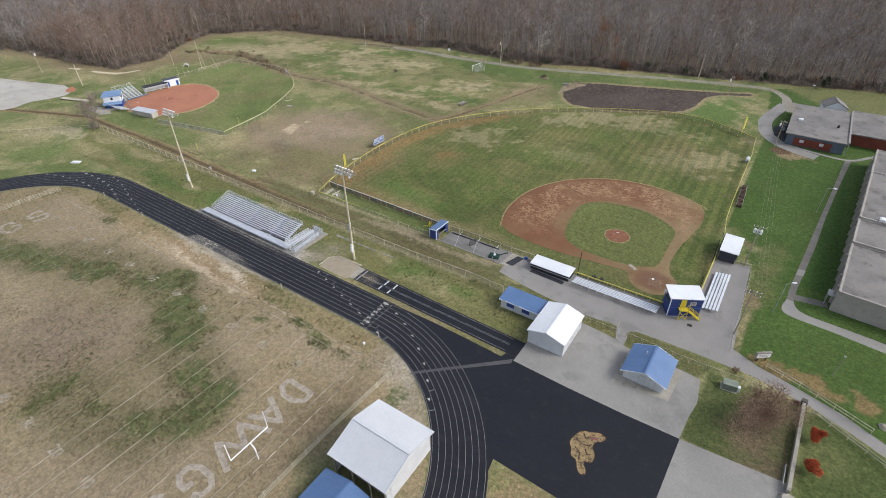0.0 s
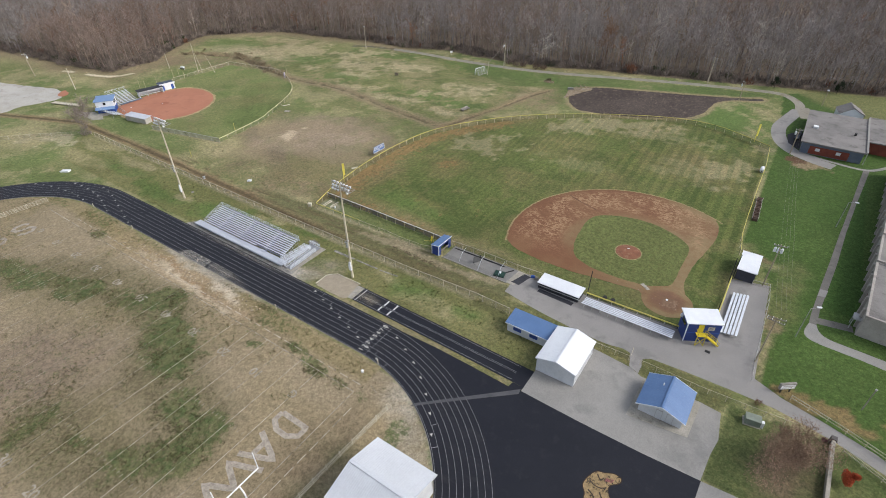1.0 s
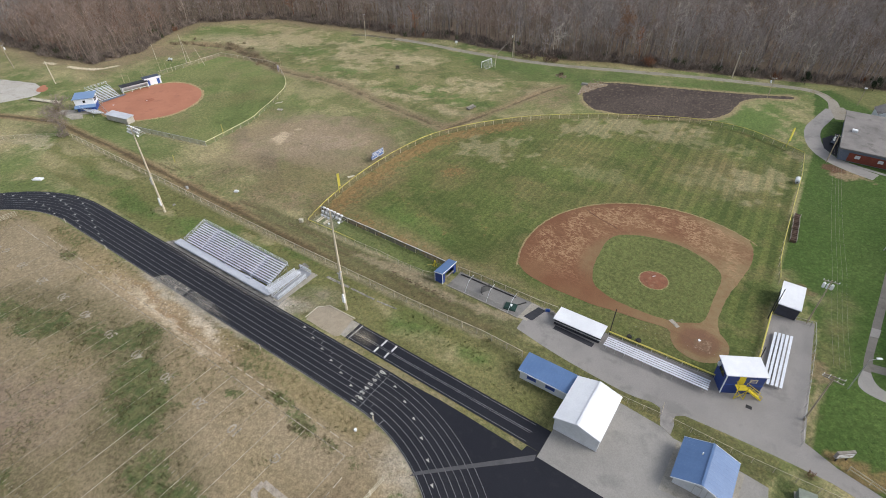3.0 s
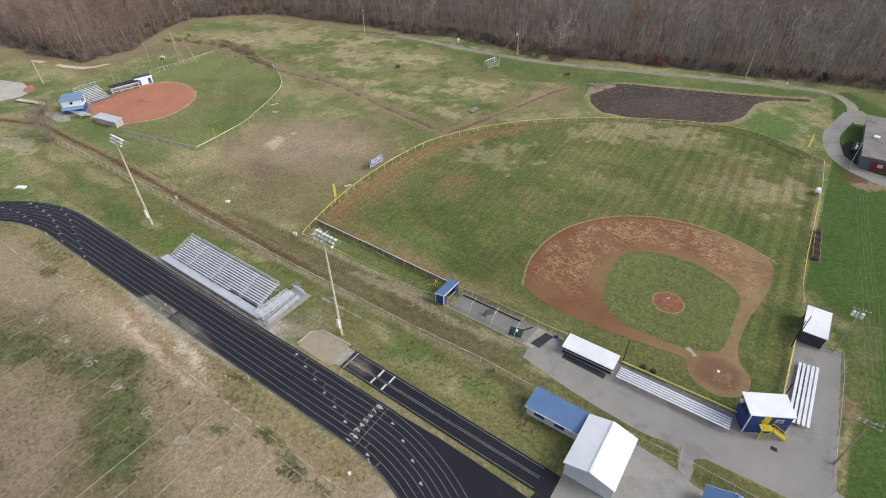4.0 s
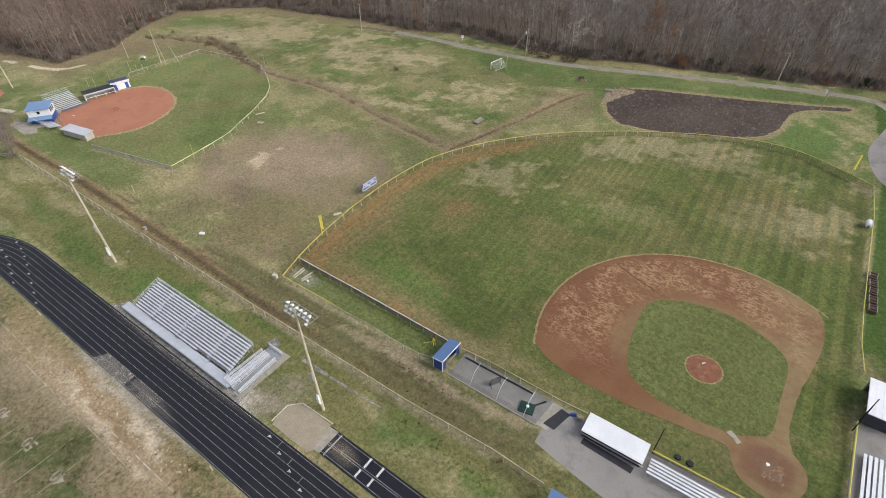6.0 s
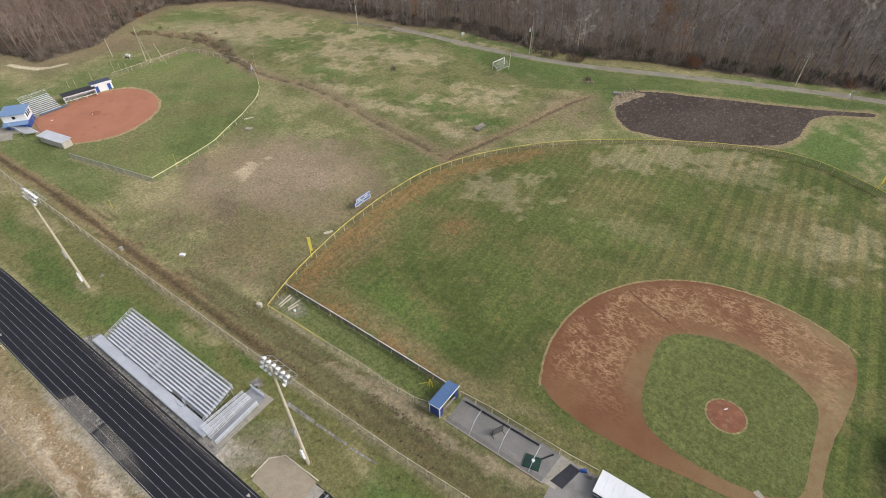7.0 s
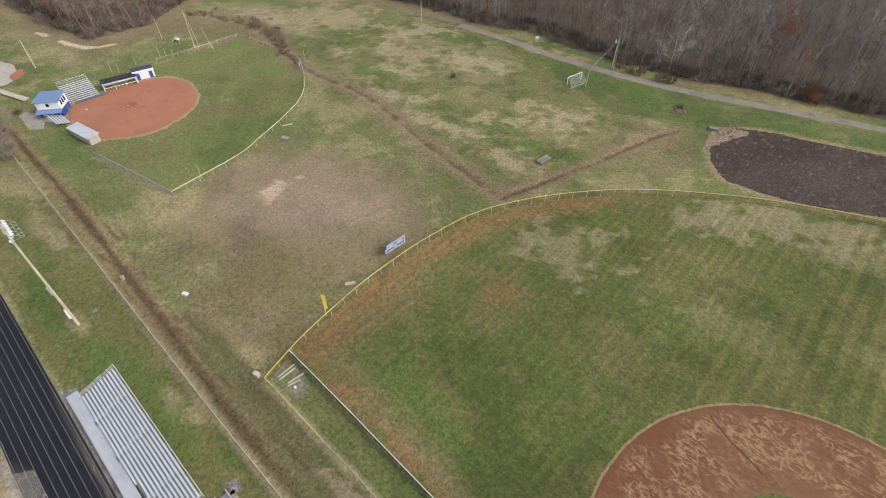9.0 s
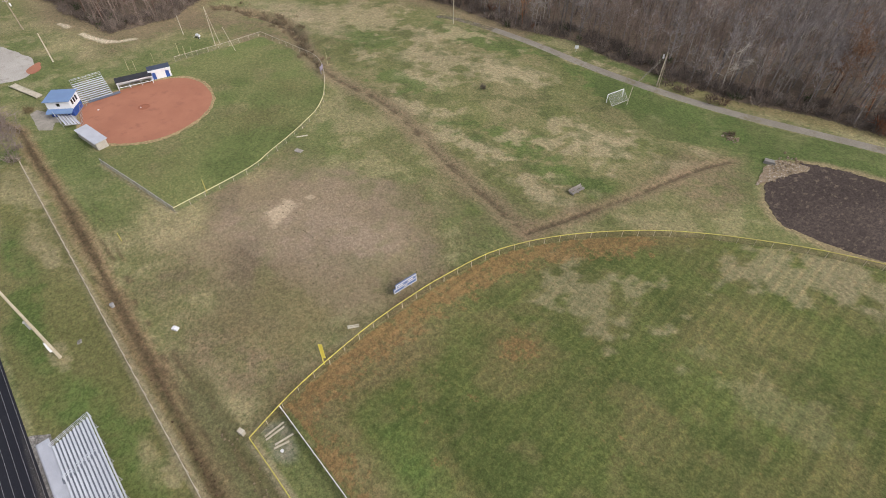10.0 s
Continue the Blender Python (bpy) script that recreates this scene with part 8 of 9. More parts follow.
def dugout(name, label, x0, x1, y0, y1, h0, h1, opened, wall):
    th = thing(name, label, "dugout")
    w = Mesh()
    if opened != "+y":
        w.box(x0 + 0.2, x1 - 0.2, y1 - 0.3, y1 - 0.18, 0, h1 - 0.1)
    if opened != "-y":
        w.box(x0 + 0.2, x1 - 0.2, y0 + 0.18, y0 + 0.3, 0, h0 - 0.08)
    if opened != "-x":
        w.box(x0 + 0.2, x0 + 0.32, y0 + 0.3, y1 - 0.3, 0, min(h0, h1) - 0.08)
    if opened != "+x":
        w.box(x1 - 0.32, x1 - 0.2, y0 + 0.3, y1 - 0.3, 0, min(h0, h1) - 0.08)
    part("wall", w, wall, th)
    part("roof", ribbed_slope((x0, y0, h0), (x1, y0, h0), (x1, y1, h1), (x0, y1, h1), 1.1, 0.03, 0.16), WHITE_METAL, th, "white metal roof")
    part("bench", Mesh().box(x0 + 0.6, x1 - 0.6, (y0 + y1) / 2 - 0.2, (y0 + y1) / 2 + 0.2, 0.4, 0.46).box(x0 + 0.7, x0 + 0.8, (y0 + y1) / 2 - 0.15, (y0 + y1) / 2 + 0.15, 0, 0.4).box(x1 - 0.8, x1 - 0.7, (y0 + y1) / 2 - 0.15, (y0 + y1) / 2 + 0.15, 0, 0.4), GREY_WOOD, th)
    for x in (x0 + 0.3, (x0 + x1) / 2, x1 - 0.3):
        part("post", Mesh().box(x - 0.06, x + 0.06, y1 - 0.45, y1 - 0.33, 0, h1 - 0.12), GALV, th)
    return th


d3 = dugout("third_base_dugout", "low dark third-base dugout with a white roof", -36.8, -27.5, 86.0, 89.5, 1.55, 1.75, "+y", DARK_MAT)
part("sill", Mesh().box(-36.6, -27.3, 85.85, 86.05, 0.95, 1.05), GALV, d3, "pale ledge along the back")
dugout("first_base_dugout", "dark first-base dugout with a white metal roof", -2.8, 1.2, 112.2, 119.8, 2.75, 2.9, "-x", surf("dark_slate_wall", (0.055, 0.056, 0.070), None, 0.6))
for pts in ([(-36.2, 84.9), (-28.4, 84.6), (-28.3, 85.7), (-36.1, 86.0)], [(-42.3, 84.7), (-40.4, 84.6), (-39.4, 88.4), (-41.0, 88.6)]):
    single("rubber_mat", Mesh().slab(pts, 0.0, 0.045), DARK_MAT, "dark rubber mat on the pavement", "mat")

# bleachers on either side of home plate
def long_bleacher(name, label, rows, origin, turn, length, rise, run, frames, deep):
    th = thing(name, label, "bleacher", pose(*origin, 0, 0, turn), "bleachers")
    seat = Mesh().box(0, length, -deep / 2, deep / 2, 0, 0.05).data("seat", ALU)
    for k in range(rows):
        part("seat", seat, None, th, at=pose(0, run * k, 0.55 + rise * k))
    for i in range(frames):
        x = 0.5 + (length - 1.0) * i / (frames - 1)
        y1, z1 = run * (rows - 1), 0.54 + rise * (rows - 1)
        part("support", Mesh().beam((x, -0.1, 0.36), (x, y1, z1 - 0.04), 0.06, 0.08).beam((x, -0.15, 0.04), (x, y1 + 0.15, 0.04), 0.06, 0.06).beam((x, 0, 0), (x, 0, 0.4), 0.05, 0.05).beam((x, y1, 0), (x, y1, z1), 0.08, 0.08).beam((x, y1 * 0.5, 0), (x, y1 * 0.5, z1 * 0.6), 0.05, 0.05).beam((x, 0, 0.1), (x, y1, z1 * 0.7), 0.04, 0.05), GALV, th)
    return th


long_bleacher("bleacher", "long five-row aluminium bleacher behind a padded fence", 5, (-8.9, 88.1, 0), 180, 17.8, 0.14, 0.64, 11, 0.32)
long_bleacher("bleacher", "five-row aluminium bleacher on the asphalt walk", 5, (-1.6, 92.6, 0), 90, 13.8, 0.10, 0.62, 6, 0.42).matrix_basis = Matrix(((0, 1, 0, -1.6), (1, 0, 0, 92.7), (0, 0, 1, 0), (0, 0, 0, 1)))

# padded backstop fences, poles and nets
for name, a, b in (("backstop_fence", (-27.0, 89.25), (-8.6, 89.6)), ("backstop_fence", (-3.1, 93.6), (-3.1, 111.6))):
    th = thing(name, "dark low backstop fence with a yellow padded top", "fence")
    part("screen", Mesh().face([(*a, 0.03), (*b, 0.03), (*b, 0.8), (*a, 0.8)]), LINK_SHADE, th)
    part("padding", Mesh().rod((*a, 0.9), (*b, 0.9), 0.14, 0.14, 8), YELLOW_CAP, th, "yellow padding")
    post = Mesh().rod((0, 0, 0), (0, 0, 0.85), 0.05, 0.05, 6).data("post", GALV)
    for p, d in along([Vector(a), Vector(b)], 2.6):
        part("post", post, None, th, at=pose(p.x, p.y, 0))
for x, y, lean in ((-26.9, 89.4, 0.1), (-2.9, 111.9, 0.1), (-3.3, 110.2, -0.1), (-3.4, 94.4, 0.0)):
    single("net_pole", Mesh().rod((0, 0, -0.2), (lean, 0.2, 6.4), 0.09, 0.07, 8), BLACK, "black steel backstop pole", "pole", pose(x, y, 0), "net poles")
net = thing("backstop_net", "fine black net strung between backstop poles", "net")
part("net", Mesh().face([(-26.9, 89.9, 1.2), (-9.2, 90.5, 1.2), (-9.2, 90.6, 6.2), (-26.8, 89.6, 6.2)]).face([(-3.4, 94.4, 1.2), (-2.9, 111.9, 1.2), (-2.9, 112, 6.2), (-3.4, 94.4, 6.2)]).face([(-9.2, 90.6, 4.8), (-3.4, 94.4, 4.8), (-3.4, 94.4, 6.2), (-9.2, 90.6, 6.2)]), netting("thin_net", (0.02, 0.02, 0.022), 0.05), net)
for x, y, s in ((-23.6, 90.9, 1.0), (-21.9, 90.9, 1.1)):
    single("coiled_hose", Mesh().rod((0, 0, 0), (0, 0, 0.22), 0.5 * s, 0.42 * s, 10), BLACK, "coiled black hose on the grass", "hose", pose(x, y, 0.04))
single("equipment_bag", Mesh().box(-0.45, 0.45, -0.2, 0.2, 0.03, 0.45).box(-0.3, 0.3, -0.15, 0.15, 0.45, 0.6), BLUE_TRIM, "blue ball bag beside the fence", "bag", pose(-39.0, 88.6, 0, 0, 0, 30))
single("equipment_bag", Mesh().box(-0.4, 0.4, -0.3, 0.3, 0.03, 0.5).box(-0.2, 0.3, -0.2, 0.2, 0.5, 0.7), GREY_WOOD, "brown sack beside the fence", "bag", pose(-38.0, 88.4, 0, 0, 0, 10))

# bullpen behind third base
pen = thing("bullpen_floor", "grey worn rubber floor of the hitting cage", "floor", kind="structure")
part("floor", Mesh().slab([(-59.6, 84.0), (-43.2, 83.9), (-42.6, 89.1), (-59.6, 89.2)], -0.05, 0.03), surf("grey_turf_mat", (0.205, 0.198, 0.186), (0.17, 0.165, 0.156), 0.3, (0.22, 0.21, 0.195), 0.8, 0.12, 6, 0.95), pen)
part("kerb", Mesh().beam((-59.8, 83.85, 0.05), (-43.0, 83.75, 0.05), 0.18, 0.22), CONCRETE_OLD, pen)
part("doorway", Mesh().slab([(-43.2, 83.9), (-41.2, 84.0), (-40.6, 88.9), (-42.6, 89.1)], -0.05, 0.034), CONCRETE_OLD, pen, "worn concrete threshold")
cage = thing("cage_net", "black hitting-cage net sagging along its poles", "net")
part("net", Mesh().face([(-59.6, 84.0, 0.05), (-43.2, 83.9, 0.05), (-43.2, 83.9, 1.4), (-59.6, 84.0, 1.4)]).face([(-59.6, 89.0, 0.05), (-43.0, 88.9, 0.05), (-43.0, 88.8, 2.0), (-59.6, 88.9, 2.0)]), NET_BLACK, cage)
part("folded_net", Mesh().beam((-59.0, 88.4, 0.12), (-46.0, 88.5, 0.12), 0.22, 0.14).beam((-46.4, 84.4, 0.1), (-43.6, 88.4, 0.1), 0.2, 0.14), BLACK, cage, "slumped folds of black net")
for x in (-55.4, -50.4, -45.4):
    part("hoop", Mesh().rod((x, 84.1, 0), (x, 85.6, 2.0), 0.035, n=6).rod((x, 85.6, 2.0), (x, 87.4, 2.3), 0.035, n=6), ALU, cage, "white bent support")
pitch = thing("pitching_screen", "dark pitching screen on a frame", "screen", pose(-52.0, 86.6, 0, 0, 0, 60))
part("screen_frame", Mesh().rod((-0.9, 0, 0), (-0.9, 0, 1.7), 0.05, n=6).rod((0.9, 0, 0), (0.9, 0, 1.7), 0.05, n=6).rod((-0.9, 0, 1.7), (0.9, 0, 1.7), 0.05, n=6).rod((-0.9, -0.6, 0.05), (-0.9, 0.6, 0.05), 0.05, n=6).rod((0.9, -0.6, 0.05), (0.9, 0.6, 0.05), 0.05, n=6), BLACK, pitch)
part("screen_net", Mesh().face([(-0.9, 0, 0.1), (0.9, 0, 0.1), (0.9, 0, 1.7), (-0.9, 0, 1.7)]), LINK_DARK, pitch)
pad = thing("ball_machine_mat", "dark green mat with a white ball basket", "mat", pose(-45.6, 85.6, 0, 0, 0, 12))
part("mat", Mesh().box(-1.2, 1.2, -1.0, 1.0, 0.03, 0.22).box(-0.9, 0.9, -0.7, 0.7, 0.22, 0.3), GREEN_PAD, pad)
part("basket", Mesh().rod((0.1, 0.1, 0.3), (0.1, 0.1, 0.6), 0.2, 0.26, 8), LAMP_WHITE, pad)
hut = thing("storage_hut", "small dark blue hut with a blue sloping roof", "hut", pose(-61.55, 86.2, 0, 0, 0, -2))
part("wall", Mesh().box(-0.95, 0.95, -2.4, -2.28, 0, 2.45).box(-0.95, 0.95, 2.28, 2.4, 0, 2.45).box(-0.95, -0.83, -2.28, 2.28, 0, 2.45).box(0.83, 0.95, -2.28, -1.5, 0, 2.6).box(0.83, 0.95, 1.5, 2.28, 0, 2.6).box(0.83, 0.95, -1.5, 1.5, 2.1, 2.6), BLUE_PAINT, hut)
part("roof", ribbed_slope((-1.1, -2.55, 2.5), (-1.1, 2.55, 2.5), (1.1, 2.55, 2.85), (1.1, -2.55, 2.85), 0.9, 0.02), BLUE_METAL, hut)
part("fascia", Mesh().beam((1.12, -2.55, 2.8), (1.12, 2.55, 2.8), 0.06, 0.2), WHITE_METAL, hut, "white board along the front edge of the roof")
part("fascia", Mesh().beam((-1.1, -2.58, 2.46), (1.1, -2.58, 2.8), 0.05, 0.16), WHITE_METAL, hut)
part("counter", Mesh().box(0.86, 1.15, -1.5, 1.5, 0.95, 1.02), GREY_WOOD, hut, "grey counter across the opening")
part("corner_board", Mesh().box(0.9, 1.02, -2.46, -2.3, 0, 2.6), WHITE_METAL, hut)
part("corner_board", Mesh().box(-1.02, -0.9, -2.46, -2.3, 0, 2.4), WHITE_METAL, hut)
single("field_rake", Mesh().rod((0, 0, 0.05), (0.3, 0.4, 1.5), 0.06, n=6).rod((0.5, 0, 0.05), (0.2, 0.5, 1.5), 0.06, n=6).rod((0.9, 0.3, 0.05), (0.35, 0.5, 1.4), 0.06, n=6).rod((0, 0.6, 1.2), (0.8, 0.4, 1.2), 0.05, n=6), YELLOW, "yellow folding tripod beside the hut", "tripod", pose(-65.7, 87.3, 0))
single("hose", Mesh().rod((0, 0, 0.05), (1.0, 0.9, 0.08), 0.07, n=6), YELLOW_CAP, "yellow-green plank on the grass", "plank", pose(-67.0, 86.9, 0))

# foul poles, scoreboard, tank, pads
for x, y, h in ((-104.0, 98.5, 5.6), (-10.4, 191.0, 6.0)):
    fp = thing("foul_pole", "yellow foul pole with a screen wing", "foul pole", pose(x, y, 0, 0, 0, 45), "foul poles")
    part("pole", Mesh().rod((0, 0, -0.3), (0, 0, h), 0.09, 0.09, 8), POLE_YELLOW, fp)
    part("wing", Mesh().box(0.05, 0.55, -0.03, 0.03, 1.9, h), POLE_YELLOW, fp)
board = thing("scoreboard", "blue and white scoreboard facing the diamond", "scoreboard", pose(-107.5, 118.3, 0, 0, 0, 88))
for x in (-1.35, 1.35):
    part("leg", Mesh().box(x - 0.1, x + 0.1, -0.1, 0.1, -0.3, 1.2), GREY_WOOD, board)
part("panel", Mesh().box(-2.55, 2.55, -0.14, 0.14, 0.75, 1.75), surf("pale_blue_panel", (0.12, 0.18, 0.36), None), board)
part("upper_panel", Mesh().box(-2.1, 2.5, -0.14, 0.14, 1.75, 2.65), surf("blue_grey_panel", (0.14, 0.19, 0.34), None), board)
for x0, x1, z0, z1 in ((-2.55, 2.55, 0.75, 0.93), (-2.55, 2.55, 1.57, 1.73), (-2.1, 2.5, 2.47, 2.65), (-2.55, -2.38, 0.93, 1.57), (2.38, 2.55, 0.93, 1.57), (-2.1, -1.93, 1.77, 2.47), (2.33, 2.5, 1.77, 2.47)):
    part("frame_bar", Mesh().box(x0, x1, -0.18, -0.14, z0, z1), WHITE_SIDING, board, "white frame bar")
for x0, x1, z0, z1 in ((-1.6, -0.5, 1.95, 2.2), (0.5, 1.7, 1.95, 2.2), (-0.35, 0.35, 1.15, 1.4)):
    part("score_panel", Mesh().box(x0, x1, -0.17, -0.14, z0, z1), WHITE_SIDING, board, "white score panel")
tank = thing("field_tank", "white horizontal tank on stubby legs beside the fence", "tank", pose(-5.2, 169.5, 0))
part("drum", Mesh().rod((0, -0.9, 0.85), (0, 0.9, 0.85), 0.62, 0.62, 14).rod((0, 0.9, 0.85), (0, 1.15, 0.85), 0.62, 0.4, 14, True).rod((0, -1.15, 0.85), (0, -0.9, 0.85), 0.4, 0.62, 14, True), LAMP_WHITE, tank)
part("valve", Mesh().rod((0, -1.2, 0.7), (0, -1.14, 0.7), 0.2, 0.2, 8), BLACK, tank)
for y in (-0.6, 0.6):
    part("leg", Mesh().box(-0.4, 0.4, y - 0.08, y + 0.08, -0.1, 0.4), GALV, tank)
ROTTEN = surf("rotten_brown_wood", (0.10, 0.065, 0.045), None, 1.0)
for i in range(5):
    y = 140.5 + 2.6 * i
    pal = thing("pallet", "old grey-brown pallet leaning in a row at the fence", "pallet", pose(-2.7 - 0.12 * i, y, 0, 0, 0, 8 * math.sin(3 * i)), "pallets")
    for y0, y1, h in ((-1.0, -0.7, 0.7), (-0.4, -0.1, 0.75), (0.2, 0.5, 0.65), (0.75, 1.0, 0.7)):
        part("board", Mesh().box(-0.6, 0.6, y0, y1, 0.02, h), ROTTEN, pal)
    part("rail", Mesh().box(-0.72, -0.6, -1.05, 1.05, 0.4, 0.85), GREY_WOOD, pal)
    part("rail", Mesh().box(0.6, 0.72, -1.05, 1.05, 0.4, 0.8), GREY_WOOD, pal)

# planks and boxes at the alley's end
for k, (x, y, t, L) in enumerate(((-99.5, 87.0, 93, 3.2), (-98.9, 86.8, 91, 3.0), (-97.2, 87.3, 84, 2.8), (-96.7, 86.6, 78, 2.2))):
    single("plank", Mesh().box(-L / 2, L / 2, -0.12, 0.12, 0.03, 0.18), RAIL_WOOD, "pale weathered plank on the gravel", "plank", pose(x, y, 0, 0, 0, t), "planks")
single("white_bucket", Mesh().rod((0, 0, 0), (0, 0, 0.4), 0.2, 0.24, 8), LAMP_WHITE, "white plastic bucket by the planks", "bucket", pose(-95.8, 86.2, 0))
single("meter_box", Mesh().box(-0.45, 0.45, -0.3, 0.3, 0, 0.85).box(-0.5, 0.5, -0.35, 0.35, 0.85, 0.95), RAIL_WOOD, "pale square utility box outside the fence", "utility box", pose(-102.1, 83.2, 0, 0, 0, 20))
single("valve_box", Mesh().box(-0.55, 0.55, -0.35, 0.35, 0, 0.35).box(-0.3, 0.1, -0.36, 0.36, 0.35, 0.45), LAMP_WHITE, "white valve box in the meadow", "utility box", pose(-127.2, 83.5, 0, 0, 0, 30))
single("plank", Mesh().box(-1.0, 1.0, -0.15, 0.15, 0.0, 0.15).box(-1.0, 1.0, 0.3, 0.5, 0.0, 0.12), RAIL_WOOD, "grey planks behind the outfield fence", "plank", pose(-106.9, 106.3, 0, 0, 0, 60))
single("manhole", Mesh().rod((0, 0, 0), (0, 0, 0.6), 0.35, 0.3, 10).rod((0, 0, 0.6), (0, 0, 0.7), 0.4, 0.4, 10), GALV, "grey standpipe beside the ditch", "standpipe", pose(-139.6, 77.2, 0))
single("flat_board", Mesh().box(-1.0, 1.0, -0.6, 0.6, 0.0, 0.12), CONCRETE_OLD, "flat pale board by the softball fence", "board", pose(-159.6, 127.2, 0, 0, 0, 20))
single("plank", Mesh().box(-1.4, 1.4, -0.15, 0.15, 0.0, 0.15), RAIL_WOOD, "pale plank by the softball fence", "plank", pose(-164.6, 131.2, 0, 0, 0, 65))
single("flat_board", Mesh().box(-1.3, 1.3, -0.7, 0.7, 0.0, 0.3).box(-1.3, 1.3, -0.75, -0.65, 0.3, 0.4), LAMP_WHITE, "white folded mat on the grass by the track", "mat", pose(-179.2, 57.0, 0, 0, 0, 30))

soccer = thing("soccer_goal", "white soccer goal with a sagging net", "soccer goal", pose(-122.1, 204.5, 0, 0, 0, 80))
part("posts", Mesh().rod((-3.0, 0, 0), (-3.0, 0, 2.4), 0.1, n=8).rod((3.0, 0, 0), (3.0, 0, 2.4), 0.1, n=8).rod((-3.0, 0, 2.4), (3.0, 0, 2.4), 0.1, n=8), LAMP_WHITE, soccer)
part("back_frame", Mesh().rod((-3.0, 0, 2.4), (-3.0, -2.2, 0), 0.03, n=6).rod((3.0, 0, 2.4), (3.0, -2.2, 0), 0.03, n=6).rod((-3.0, -2.2, 0.03), (3.0, -2.2, 0.03), 0.05, n=6), GALV, soccer)
part("net", Mesh().face([(-3.0, 0, 2.4), (3.0, 0, 2.4), (3.0, -2.2, 0), (-3.0, -2.2, 0)]), NET_WHITE, soccer)
bench = thing("bench", "weathered grey players' bench in the meadow", "bench", pose(-104.2, 164.4, 0, 0, 0, 84))
part("seat", Mesh().box(-1.9, 1.9, -0.75, -0.15, 0.42, 0.5), GREY_WOOD, bench)
part("back", Mesh().box(-1.9, 1.9, 0.0, 0.6, 0.5, 0.56).box(-1.9, 1.9, 0.62, 0.7, 0.3, 0.9), GREY_WOOD, bench)
for x in (-1.6, 0, 1.6):
    part("leg", Mesh().box(x - 0.06, x + 0.06, -0.7, 0.6, -0.1, 0.42), GREY_WOOD, bench)
culvert = thing("culvert_head", "pale concrete culvert head beside the basin", "culvert", pose(-80.3, 206.6, -0.1, 0, 0, 20))
part("head", Mesh().box(-1.0, 1.0, -0.7, 0.7, 0, 0.6).box(-1.2, 1.2, -0.9, -0.7, 0, 0.8), CONCRETE, culvert)
single("riprap", Mesh().slab(ragged(smooth([(-79.5, 208.5), (-73, 211.6), (-74.5, 206), (-77, 199), (-78.5, 196), (-79.6, 202)], 4, True), 0.5, 2), -0.1, 0.06), RIPRAP, "pale riprap apron below the culvert", "riprap", kind="structure")
rs = np.random.RandomState(5)
rocks = Mesh()
for k in range(160):
    x, y = (-79.5 + rs.uniform(0, 5), 204 + rs.normal(2.5, 3.0)) if k < 90 else (-91.5 + rs.normal(0, 1.2), 210 + rs.normal(0, 1.0))
    s = rs.uniform(0.12, 0.4)
    rocks.rod((x, y, -0.15), (x + rs.normal(0, 0.05), y, s * 0.8), s, s * 0.5, 5)
tagged(single("stones", rocks, RIPRAP, "scattered pale stones round the culvert", "stones"), kind="stuff")
single("road_sign", Mesh().box(-0.6, 0.6, -0.05, 0.05, 0.9, 1.9).box(-0.06, 0.06, -0.05, 0.05, 0, 0.9), LAMP_WHITE, "white sign facing the lane", "sign", pose(-148.2, 221.4, 0, 0, 0, 40))
sign = thing("notice_board", "grey notice board on two legs by the road", "notice board", pose(10.2, 84.3, 0, 0, 0, 38))
for x in (-0.8, 0.8):
    part("leg", Mesh().box(x - 0.08, x + 0.08, -0.08, 0.08, 0, 1.0), BLACK, sign)
part("cabinet", Mesh().box(-1.35, 1.35, -0.2, 0.2, 0.9, 2.2), GREY_WOOD, sign)
part("panel", Mesh().box(-1.2, 1.2, -0.23, -0.2, 1.05, 1.9), LAMP_WHITE, sign, "pale message panel")
part("message_bars", Mesh().box(-1.0, 1.0, -0.245, -0.23, 1.6, 1.75).box(-1.0, 0.7, -0.245, -0.23, 1.25, 1.4), GREY_WOOD, sign, "rows of grey lettering bars")
power = thing("transformer_cabinet", "grey-green electrical cabinet with a white meter", "electrical cabinet", pose(6.6, 74.6, 0, 0, 0, 8))
part("cabinet", Mesh().box(-1.1, 1.1, -0.7, 0.7, 0.05, 1.25), GREEN_BOX, power)
part("lid", Mesh().box(-1.15, 1.15, -0.75, 0.75, 1.25, 1.33), GREEN_BOX, power)
part("base", Mesh().box(-1.3, 1.3, -0.9, 0.9, -0.1, 0.05), CONCRETE_OLD, power)
part("meter", Mesh().box(1.2, 1.6, -0.5, 0.1, 0, 1.1), LAMP_WHITE, power)

# retaining wall with a gate
wall_r = thing("retaining_wall", "grey stone retaining wall stepping down from the road", "wall", kind="structure")
part("wall", Mesh().beam((17.4, 77.2, 0.45), (17.0, 58.8, 0.45), 0.42, 1.1), CONCRETE_OLD, wall_r)
part("coping", Mesh().beam((17.4, 77.3, 1.04), (17.0, 58.8, 1.04), 0.5, 0.1), CONCRETE_OLD, wall_r)
part("pier", Mesh().box(17.0, 17.8, 77.0, 77.8, 0, 1.3), surf("dark_stone_pier", (0.10, 0.09, 0.085), None, 1), wall_r, "dark stone pier")
gate = thing("stair_rail", "grey metal railing beside the wall", "railing", pose(16.2, 61.4, 0))
for i in range(9):
    part("bar", Mesh().rod((0, -1.8 + 0.45 * i, 0), (0, -1.8 + 0.45 * i, 1.0), 0.04, n=6), GALV, gate)
part("hand_rail", Mesh().rod((0, -1.8, 1.0), (0, 1.8, 1.0), 0.05, n=6), GALV, gate)
